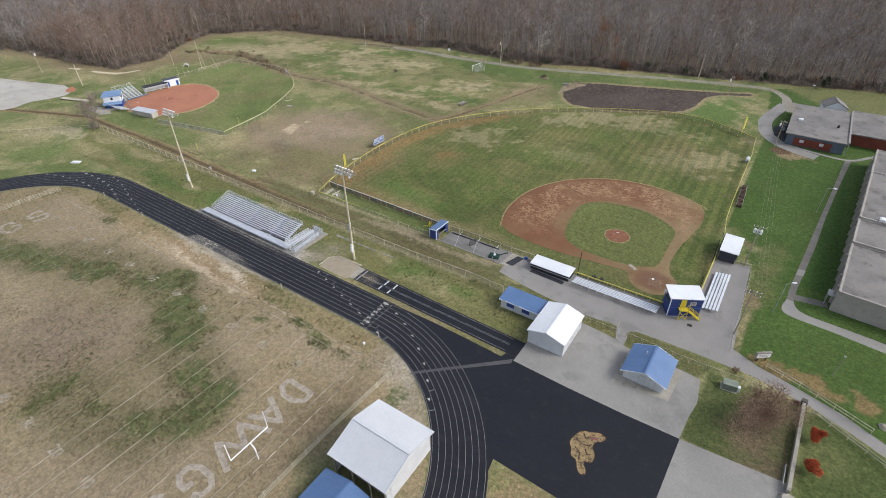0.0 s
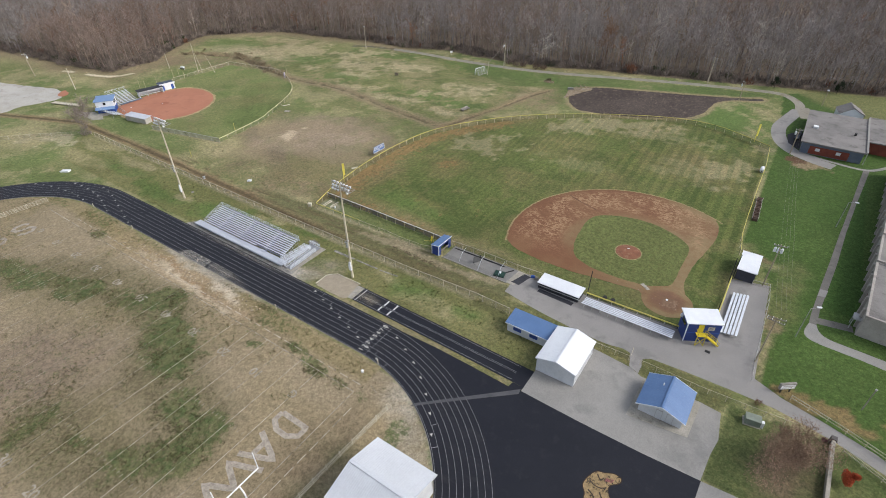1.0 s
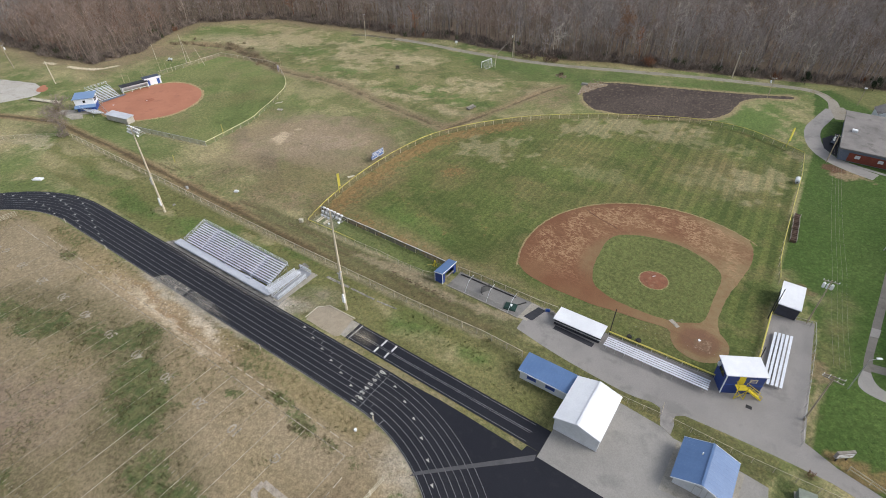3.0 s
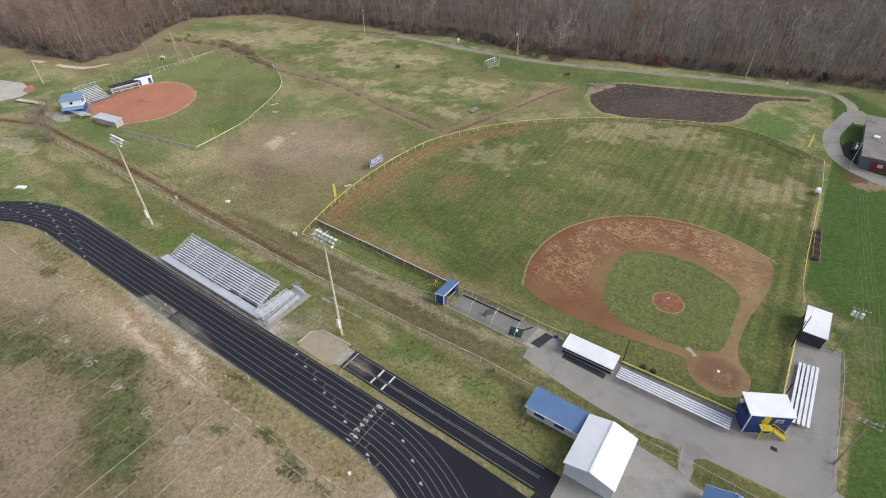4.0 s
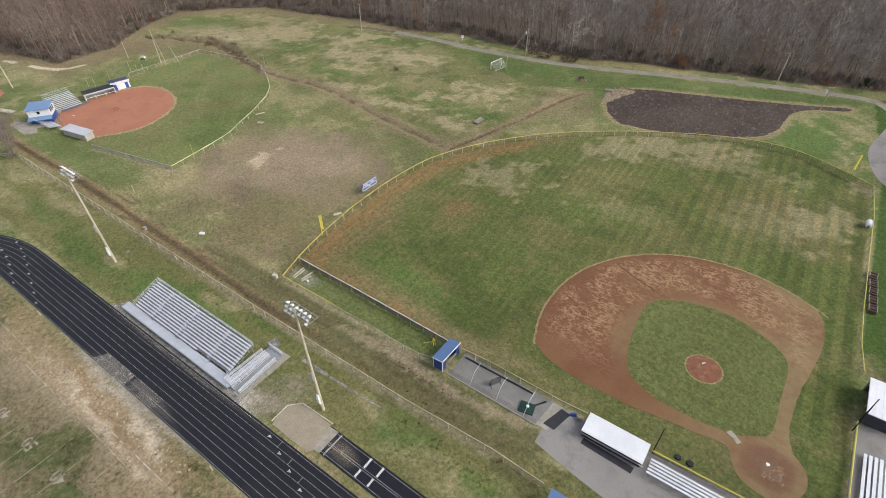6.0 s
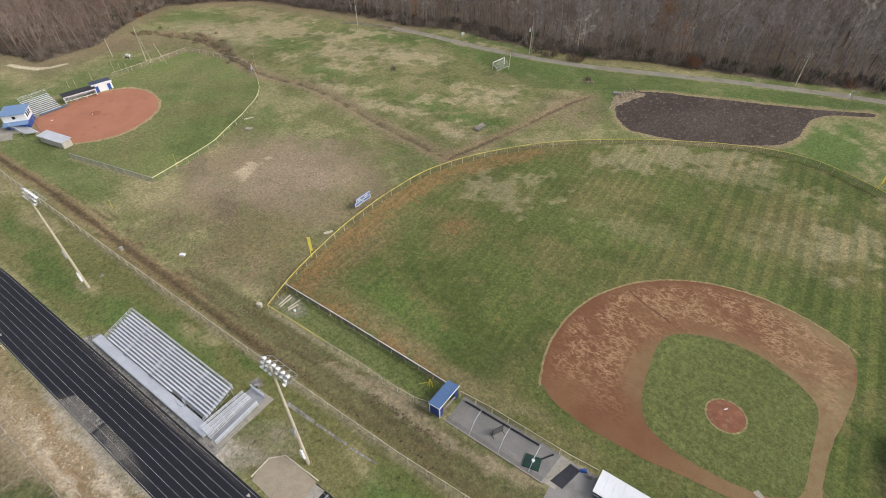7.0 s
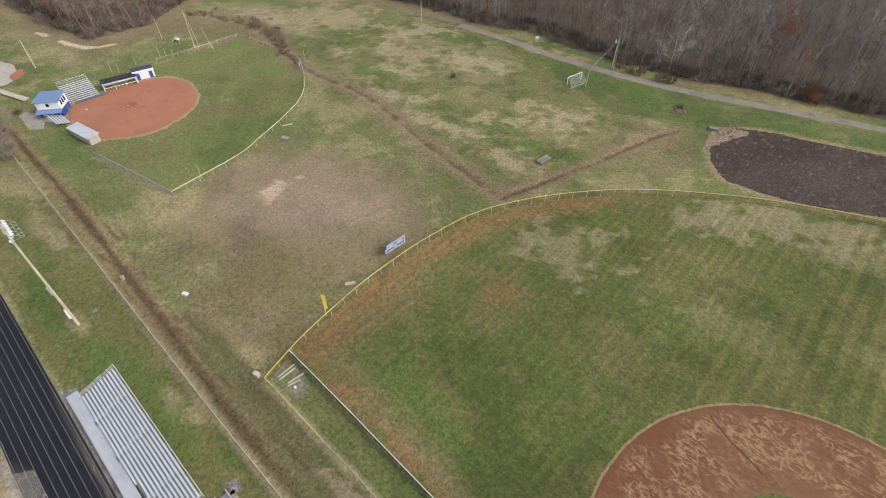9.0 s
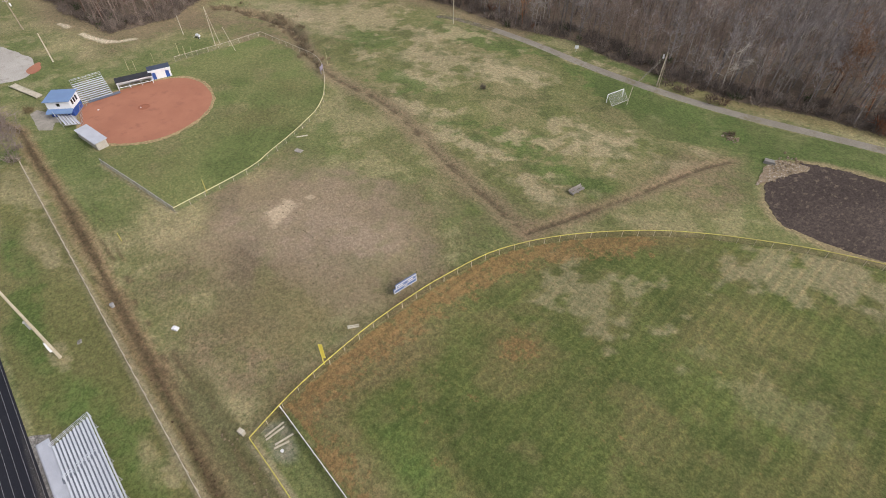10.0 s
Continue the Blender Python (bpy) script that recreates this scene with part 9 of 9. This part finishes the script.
single("stone_heap", Mesh().rod((0, 0, 0), (0, 0, 0.7), 1.5, 1.0, 7).rod((0.4, -1.6, 0), (0.4, -1.6, 0.5), 1.2, 0.8, 6), CONCRETE_OLD, "heap of grey stone at the wall's foot", "stone heap", pose(17.3, 57.6, 0))
single("rubble", Mesh().rod((0, 0, 0), (0.1, 0, 0.5), 0.8, 0.4, 6).rod((0.9, 0.4, 0), (0.9, 0.4, 0.4), 0.5, 0.3, 5), CONCRETE_OLD, "pale rubble beside the rail fence", "rubble", pose(28.4, 79.6, 0))

# ---- school ----
school = thing("school_building", "long flat-roofed pale concrete school with parapets", "school")
SX, SE = 19.6, 62.0
for y0, y1, h in ((106.2, 127.0, 4.8), (127.0, 139.0, 5.2), (139.0, 168.0, 5.6), (168.0, 186.0, 5.2)):
    part("block", Mesh().box(SX, SE, y0 + 0.002, y1 - 0.002, 0, h - 0.25), SCHOOL_WALL, school)
    part("roof", Mesh().box(SX + 0.35, SE - 0.35, y0 + 0.35, y1 - 0.35, h - 0.25, h - 0.12), ROOF_GREY, school)
    part("parapet", Mesh().box(SX - 0.08, SX + 0.35, y0, y1, h - 0.25, h + 0.12).box(SX + 0.35, SE, y0 - 0.05, y0 + 0.35, h - 0.25, h + 0.12).box(SX + 0.35, SE, y1 - 0.35, y1 - 0.01, h - 0.25, h + 0.08), SCHOOL_WALL, school)
for i in range(17):
    y = 109 + 4.4 * i
    part("pilaster", Mesh().box(SX - 0.45, SX, y - 0.3, y + 0.3, 0, 4.5), SCHOOL_WALL, school)
    if i % 2 and i < 16:
        part("window", Mesh().box(SX - 0.05, SX, y + 0.9, y + 3.4, 1.2, 3.2), surf("brick_bay" + str(i), (0.14, 0.06, 0.05), None, 1) if i % 4 == 1 else GLASS_DARK, school, "tall bay between pilasters")
part("door_canopy", Mesh().box(SX - 1.3, SX, 107.6, 109.8, 2.3, 2.5).box(SX - 1.25, SX - 1.1, 107.7, 107.85, 0, 2.3).box(SX - 1.25, SX - 1.1, 109.55, 109.7, 0, 2.3), GALV, school, "small entrance canopy")
for x, y, z, s in ((24.2, 140.0, 5.6, 0.9), (25.8, 168.6, 5.3, 0.9), (33, 150, 5.6, 1.2), (30, 117, 4.8, 1.0)):
    part("roof_vent", Mesh().box(x - s, x + s, y - s, y + s, z - 0.15, z + 0.5).box(x - s * 0.8, x + s * 0.8, y - s * 0.8, y + s * 0.8, z + 0.5, z + 0.65), LAMP_WHITE, school, "white roof ventilator")
school.matrix_basis = Matrix.Translation((19.5, 106.6, 0)) @ Matrix.Rotation(radians(-4.2), 4, "Z") @ Matrix.Translation((-19.6, -106.2, 0))
hall = thing("brick_annex", "low school annex with a grey flat roof and red brick panels", "school annex")
part("block", Mesh().box(2.4, 18.2, 190.4, 220.0, 0, 3.4), BLUE_GREY, hall)
part("roof", Mesh().box(1.8, 18.8, 189.8, 220.6, 3.4, 3.75), ROOF_GREY, hall)
part("brick_panel", Mesh().box(4.6, 14.9, 190.28, 190.4, 0.2, 2.6), BRICK_RED, hall)
for x in (6.2, 11.6):
    part("window", Mesh().box(x, x + 1.2, 190.22, 190.28, 1.3, 2.2), WHITE_SIDING, hall, "pale window unit")
part("roof_vent", Mesh().box(4.0, 5.4, 203, 204.4, 3.75, 4.3), LAMP_WHITE, hall, "white roof ventilator")
part("roof_vent", Mesh().rod((15.4, 203, 3.75), (15.4, 203, 4.6), 0.35, 0.3, 8), BLACK, hall, "dark roof flue")
part("wing", Mesh().box(19.0, 60, 200.2, 222, 0, 3.6), BRICK_RED, hall, "red brick wing")
part("wing_roof", Mesh().box(18.82, 60.5, 199.4, 222.6, 3.6, 3.95), ROOF_GREY, hall)
part("roof_seam", Mesh().beam((18.8, 190.0, 3.9), (18.8, 221, 3.9), 0.5, 0.35), CONCRETE, hall, "pale expansion joint")
part("down_pipe", Mesh().rod((18.9, 190.2, 0), (18.9, 190.2, 3.4), 0.1, n=6), GALV, hall)
gable_shed("white_gabled_house", "small white gabled house behind the annex", -3.6, 3.6, -2.8, 2.8, 3.4, 5.4, ROOF_GREY, WHITE_METAL, 0.3, m=pose(13.4, 227.5, 0, 0, 0, 12))
for x, y in ((0.8, 201.0), (1.0, 203.6)):
    cart = thing("utility_cart", "dark grey utility cart parked by the annex", "cart", pose(x, y, 0, 0, 0, 80))
    part("body", Mesh().box(-1.0, 1.0, -0.6, 0.6, 0.4, 0.95).box(-0.3, 0.9, -0.55, 0.55, 0.95, 1.1), BLUE_GREY, cart)
    part("roof", Mesh().box(-0.6, 0.7, -0.6, 0.6, 1.75, 1.82).box(-0.55, -0.5, -0.55, -0.5, 0.95, 1.75).box(0.6, 0.65, -0.55, -0.5, 0.95, 1.75).box(-0.55, -0.5, 0.5, 0.55, 0.95, 1.75).box(0.6, 0.65, 0.5, 0.55, 0.95, 1.75), BLACK, cart)
    for wx_, wy_ in ((-0.65, -0.6), (0.65, -0.6), (-0.65, 0.6), (0.65, 0.6)):
        part("wheel", Mesh().rod((wx_, wy_ - 0.1, 0.28), (wx_, wy_ + 0.1, 0.28), 0.28, n=10), BLACK, cart)
single("asphalt_yard", Mesh().slab([(-1.2, 196), (2.3, 192), (2.3, 207), (0.0, 207), (-2.2, 203)], -0.05, 0.032), ASPHALT_APRON, "dark asphalt yard beside the annex", "yard", kind="structure")

# ---- softball buildings ----
sb = thing("softball_press_box", "white two-storey softball press box with blue roofs", "press box", pose(-218.0, 91.0, 0, 0, 0, 53))
part("lower_wall", Mesh().box(-2.95, 2.95, -2.55, 2.55, 0, 1.9), BLUE_TRIM, sb)
part("upper_wall", Mesh().box(-3.0, 3.0, -2.6, 2.6, 1.9, 4.5), WHITE_METAL, sb)
part("skirt_roof", ribbed_slope((-3.3, -4.2, 1.7), (3.3, -4.2, 1.7), (3.3, -2.6, 2.3), (-3.3, -2.6, 2.3), 0.6, 0.03), BLUE_SKY_SHEEN, sb)
part("roof", ribbed_slope((-3.4, -3.1, 4.5), (3.4, -3.1, 4.5), (3.4, 3.1, 4.9), (-3.4, 3.1, 4.9), 0.6, 0.03), BLUE_SKY_SHEEN, sb)
for y in (-1.2, 0.0, 1.2):
    part("window", Mesh().box(3.0, 3.06, y - 0.35, y + 0.35, 2.8, 4.1), GLASS_DARK, sb)
part("window", Mesh().box(-0.4, 0.4, -2.66, -2.6, 3.0, 3.8), GLASS_DARK, sb)
part("front_slab", Mesh().slab([(-4.0, -5.6), (3.6, -5.2), (3.4, -2.6), (-3.6, -2.6)], -0.05, 0.06), CONCRETE_OLD, sb)
single("softball_slab", Mesh().slab(ragged([(-223.4, 82.8), (-224.6, 84.8), (-220.6, 87.2), (-213.9, 86.6), (-210.9, 85.2), (-213.0, 82.6)], 0.2, 1.5), -0.05, 0.04), CONCRETE_OLD, "worn pale slab in front of the softball press box", "slab", kind="structure")
sbd = thing("softball_dugout", "softball dugout with a dark roof and white front rail", "dugout", pose(-221.0, 110.0, 0, 0, 0, 78))
part("wall", Mesh().box(-4.6, 4.6, 1.3, 1.42, 0, 2.2).box(-4.6, -4.48, -1.3, 1.3, 0, 2.2).box(4.48, 4.6, -1.3, 1.3, 0, 2.2), WHITE_METAL, sbd)
part("roof", Mesh().box(-4.9, 4.9, -1.6, 1.8, 2.25, 2.42), DARK_MAT, sbd)
part("front_rail", Mesh().box(-4.7, 4.7, -1.5, -1.4, 1.9, 2.25).box(-4.7, -4.5, -1.5, -1.4, 0, 1.9).box(4.5, 4.7, -1.5, -1.4, 0, 1.9).box(-1.6, -1.45, -1.5, -1.4, 0, 1.9).box(1.45, 1.6, -1.5, -1.4, 0, 1.9).box(-4.5, 4.5, -1.5, -1.4, 0.7, 0.85), WHITE_METAL, sbd)
part("bench", Mesh().box(-4.2, 4.2, 0.2, 0.7, 0.4, 0.48).box(-4.2, -4.1, 0.25, 0.65, 0, 0.4).box(4.1, 4.2, 0.25, 0.65, 0, 0.4), RAIL_WOOD, sbd)
sbx = thing("softball_store", "white store room with blue doors and a blue roof edge", "store", pose(-221.6, 117.5, 0, 0, 0, 78))
part("wall", Mesh().box(-2.9, 2.9, -1.7, 1.7, 0, 2.5), WHITE_METAL, sbx)
part("roof", Mesh().box(-3.1, 3.1, -1.5, 2.0, 2.5, 2.62), surf("dark_slate_roof", (0.055, 0.07, 0.11), None, 0.6), sbx, "dark slate-blue roof")
part("front_board", Mesh().box(-3.1, 3.1, -1.95, -1.5, 2.3, 2.75), WHITE_METAL, sbx, "white board along the front edge of the roof")
for x in (-2.3, 1.4):
    part("door", Mesh().box(x, x + 1.0, -1.76, -1.7, 0.05, 2.0), BLUE_TRIM, sbx, "blue door")
sds = thing("visitor_dugout", "grey metal-roofed softball dugout", "dugout", pose(-198.0, 91.6, 0, 0, 0, 10))
part("wall", Mesh().box(-5.0, 5.0, -1.4, -1.28, 0, 1.9).box(-5.0, -4.88, -1.28, 1.2, 0, 1.9).box(4.88, 5.0, -1.28, 1.2, 0, 1.9), surf("cream_siding", (0.44, 0.41, 0.36), None, 0.5), sds)
part("roof", ribbed_slope((-5.2, -1.7, 2.0), (5.2, -1.7, 2.0), (5.2, 1.6, 2.2), (-5.2, 1.6, 2.2), 1.0, 0.03), ALU_DECK, sds, "grey metal roof")


def small_bleacher(name, label, m, rows, length, rise=0.28, run=0.6):
    th = thing(name, label, "bleacher", m, "softball bleachers")
    for k in range(rows):
        part("seat", Mesh().box(-length / 2, length / 2, run * k - 0.15, run * k + 0.15, 0.4 + rise * k, 0.46 + rise * k), ALU, th)
        part("footboard", Mesh().box(-length / 2, length / 2, run * k - 0.45, run * k - 0.2, 0.1 + rise * k, 0.14 + rise * k), ALU_DECK, th)
    for x in (-length / 2, 0, length / 2):
        part("support", Mesh().beam((x, 0, 0.3), (x, run * rows, 0.3 + rise * rows), 0.06, 0.1).beam((x, run * rows, 0), (x, run * rows, 1.3 + rise * rows), 0.06, 0.06).beam((x, 0, 0), (x, 0, 0.4), 0.06, 0.06), GALV, th)
    mb = Mesh()
    for h in (0.5, 1.0, 1.3):
        mb.rod((-length / 2, run * rows, h + rise * rows), (length / 2, run * rows, h + rise * rows), 0.03, n=5)
    part("back_rail", mb, ALU, th)
    return th


small_bleacher("softball_bleacher", "large aluminium bleacher behind the softball dugout", pose(-219.8, 99.2, 0, 0, 0, 88), 10, 8.0, 0.28, 0.72)
small_bleacher("softball_bleacher", "small aluminium bleacher beside the press box", pose(-212.4, 91.0, 0, 0, 0, 182), 5, 7.6, 0.2, 0.68)
part("front_walk", Mesh().box(-219.9, -218.6, 96.5, 105.0, 0.2, 0.3), BLUE_GREY, thing("bleacher_walk", "blue-grey low walk in front of the bleacher", "walkway"))
foot = thing("foot_bridge", "pale wooden foot bridge over the ditch", "foot bridge", pose(-238.2, 85.2, 0, 0, 0, 18))
part("deck", Mesh().box(-6.8, 6.8, -0.9, 0.9, 0.25, 0.35).box(-6.8, 6.8, -0.95, -0.85, 0.35, 0.5).box(-6.8, 6.8, 0.85, 0.95, 0.35, 0.5), RAIL_WOOD, foot)
part("sleepers", Mesh().box(-6.6, -6.2, -0.8, 0.8, -0.1, 0.25).box(6.2, 6.6, -0.8, 0.8, -0.1, 0.25).box(-0.2, 0.2, -0.8, 0.8, -0.6, 0.25), GREY_WOOD, foot)
spray = thing("field_sprayer", "white wheeled sprayer parked on the grass", "sprayer", pose(-240.0, 137.2, 0, 0, 0, 20))
part("tank", Mesh().rod((-0.8, 0, 0.9), (0.8, 0, 0.9), 0.4, 0.4, 10), LAMP_WHITE, spray)
part("booms", Mesh().rod((-1.6, -0.8, 0.2), (0.2, 0, 1.6), 0.06, n=6).rod((1.6, -0.8, 0.2), (-0.2, 0, 1.6), 0.06, n=6), LAMP_WHITE, spray)
for x in (-0.6, 0.6):
    part("wheel", Mesh().rod((x, -0.6, 0.3), (x, -0.4, 0.3), 0.3, n=10), BLACK, spray)
single("sideboard", Mesh().box(-1.2, 1.2, -0.08, 0.08, 1.0, 2.2).box(-0.9, -0.75, -0.08, 0.08, 0, 1.0).box(0.75, 0.9, -0.08, 0.08, 0, 1.0), surf("mauve_board", (0.30, 0.27, 0.33), None, 1), "grey-mauve scoreboard beyond the softball fence", "scoreboard", pose(-190.6, 153.9, 0, 0, 0, 130))

# ---- single trees and shrubs ----
def plant(name, label, category, protos, x, y, tint, size=1.0, turn=0.0):
    """A plant of its own: its wood and its crown as parts."""
    th = thing(name, label, category, pose(x, y, 0))
    for pname, proto in protos:
        ob = joined(pname, [(proto, np.zeros((1, 3)), np.array([turn]), np.full((1, 2), size), np.array([tint]))], FOLIAGE)
        ob.parent = th
    return th


def leafy(seed, height, wide, count, low=0.25, leaf=0.22, squash=1.0):
    """Many small leaves in an uneven crown."""
    rs = np.random.RandomState(seed)
    V, F, S = [], [], []
    lobes = [(rs.normal(0, 0.42, 2) * wide, rs.uniform(0.35, 0.85) * height, rs.uniform(0.3, 0.55) * wide) for _ in range(12)]
    for k in range(count):
        c, h, r = lobes[rs.randint(12)]
        d = rs.normal(size=3)
        d = d / np.linalg.norm(d) * r * rs.uniform(0.35, 1.05)
        p = np.array([c[0] + d[0], c[1] + d[1], max(low * height, h + d[2] * squash)])
        a, b = rs.normal(size=3), rs.normal(size=3)
        a = a / np.linalg.norm(a) * leaf
        b = b / np.linalg.norm(b) * leaf
        V.append(np.array([p - a / 2, p + b / 2, p + a / 2]))
        F.append(np.array([(0, 1, 2)]) + 3 * k)
        S.append(np.full(3, rs.uniform(0.6, 1.3)))
    return np.concatenate(V), np.concatenate(F), np.concatenate(S)


plant("russet_tree", "half-bare tree with russet twigs and leaves on the lawn", "tree", (("trunk", bare_tree(401, 5.0, 2.7, 22, 60, 500, 6, 0.7)), ("crown", leafy(402, 5.6, 4.9, 14000, 0.12, 0.22))), 11.8, 70.6, (0.25, 0.165, 0.118))
plant("red_shrub", "small bright red autumn maple on a thin stem", "tree", (("trunk", bare_tree(403, 2.4, 0.7, 6, 8, 20, 5, 1.2)), ("crown", leafy(404, 2.7, 1.15, 4200, 0.3, 0.26))), 19.4, 70.3, (0.40, 0.085, 0.036))
plant("red_shrub", "small bright red autumn maple on a thin stem", "tree", (("trunk", bare_tree(405, 2.4, 0.7, 6, 8, 20, 5, 1.2)), ("crown", leafy(406, 2.8, 1.2, 4200, 0.3, 0.26))), 19.3, 64.2, (0.40, 0.09, 0.038))
plant("purple_shrub", "small purple-leaved shrub by the road", "shrub", (("crown", leafy(407, 1.0, 0.6, 160, 0.1, 0.2)), ("branchwork", bush(408, 1.0, 0.4, 24))), 16.3, 76.9, (0.17, 0.06, 0.08))
plant("rust_tree", "tall rust-brown tree still in leaf among the bare woods", "tree", (("trunk", bare_tree(421, 18.0, 4.6, 20, 50, 400, 6, 0.9)), ("crown", leafy(422, 19.5, 6.0, 3800, 0.35, 0.42))), -82.8, 253.0, (0.235, 0.138, 0.084))
plant("rust_shrub", "rust-brown leafy shrub at the foot of the woods", "shrub", (("crown", leafy(423, 3.6, 2.6, 1500, 0.1, 0.26)), ("branchwork", bush(424, 3.2, 1.8, 90))), -66.6, 238.9, (0.19, 0.095, 0.058))
plant("russet_shrub", "low russet shrub at the roadside fence", "shrub", (("crown", leafy(409, 0.9, 1.0, 160, 0.1, 0.2)), ("branchwork", bush(410, 1.0, 0.8, 30))), 6.9, 79.0, (0.2, 0.12, 0.08))
plant("bare_tree", "bare grey tree at the corner of the ditch fence", "tree", (("trunk", bare_tree(411, 8.6, 4.4, 22, 70, 620, 6, 1.1)), ("branchwork", bush(412, 2.4, 2.2, 120))), -201.5, 74.6, (0.23, 0.19, 0.165))
plant("bare_tree", "bare grey sapling behind the ditch fence", "tree", (("trunk", bare_tree(413, 7.0, 3.6, 18, 50, 420, 5, 1.0)), ("branchwork", bush(414, 1.8, 1.6, 80))), -206.8, 76.6, (0.22, 0.18, 0.155))
plant("bare_shrub", "small dark bare shrub in the meadow", "shrub", (("branchwork", bush(415, 1.6, 1.1, 90)),), -151.0, 182.2, (0.13, 0.11, 0.09))
for x, y, s, c in ((-113, 221.5, 1.0, (0.15, 0.11, 0.085)), (-110, 222.5, 1.2, (0.14, 0.10, 0.08)), (-103.5, 222.8, 1.3, (0.15, 0.105, 0.085)), (-100.5, 223.6, 1.1, (0.16, 0.11, 0.08)), (-116.5, 222.4, 1.3, (0.13, 0.10, 0.08)), (-68.0, 242.0, 1.5, (0.23, 0.095, 0.05)), (-91.8, 210.6, 0.7, (0.12, 0.085, 0.06))):
    plant("roadside_shrub", "brown leafless shrub beside the lane", "shrub", (("branchwork", bush(int(500 - x), 2.2, 1.8, 110)),), x, y, c, s)
plant("dark_evergreen", "dark upright evergreen at the edge of the woods", "tree", (("crown", leafy(430, 5.5, 1.5, 1500, 0.05, 0.35, 1.6)), ("trunk", bare_tree(431, 5.0, 1.0, 8, 4, 20, 5, 1.0))), 9.0, 256.0, (0.028, 0.04, 0.022))
plant("dark_evergreen", "dark upright evergreen at the edge of the woods", "tree", (("crown", leafy(432, 5.0, 1.3, 1300, 0.05, 0.35, 1.6)), ("trunk", bare_tree(433, 4.5, 1.0, 8, 4, 20, 5, 1.0))), -12.0, 250.0, (0.028, 0.04, 0.022))
plant("reed_clump", "tall dry weeds beside the softball press box", "weeds", (("branchwork", bush(440, 2.0, 1.6, 160)),), -224.6, 83.2, (0.20, 0.165, 0.09))
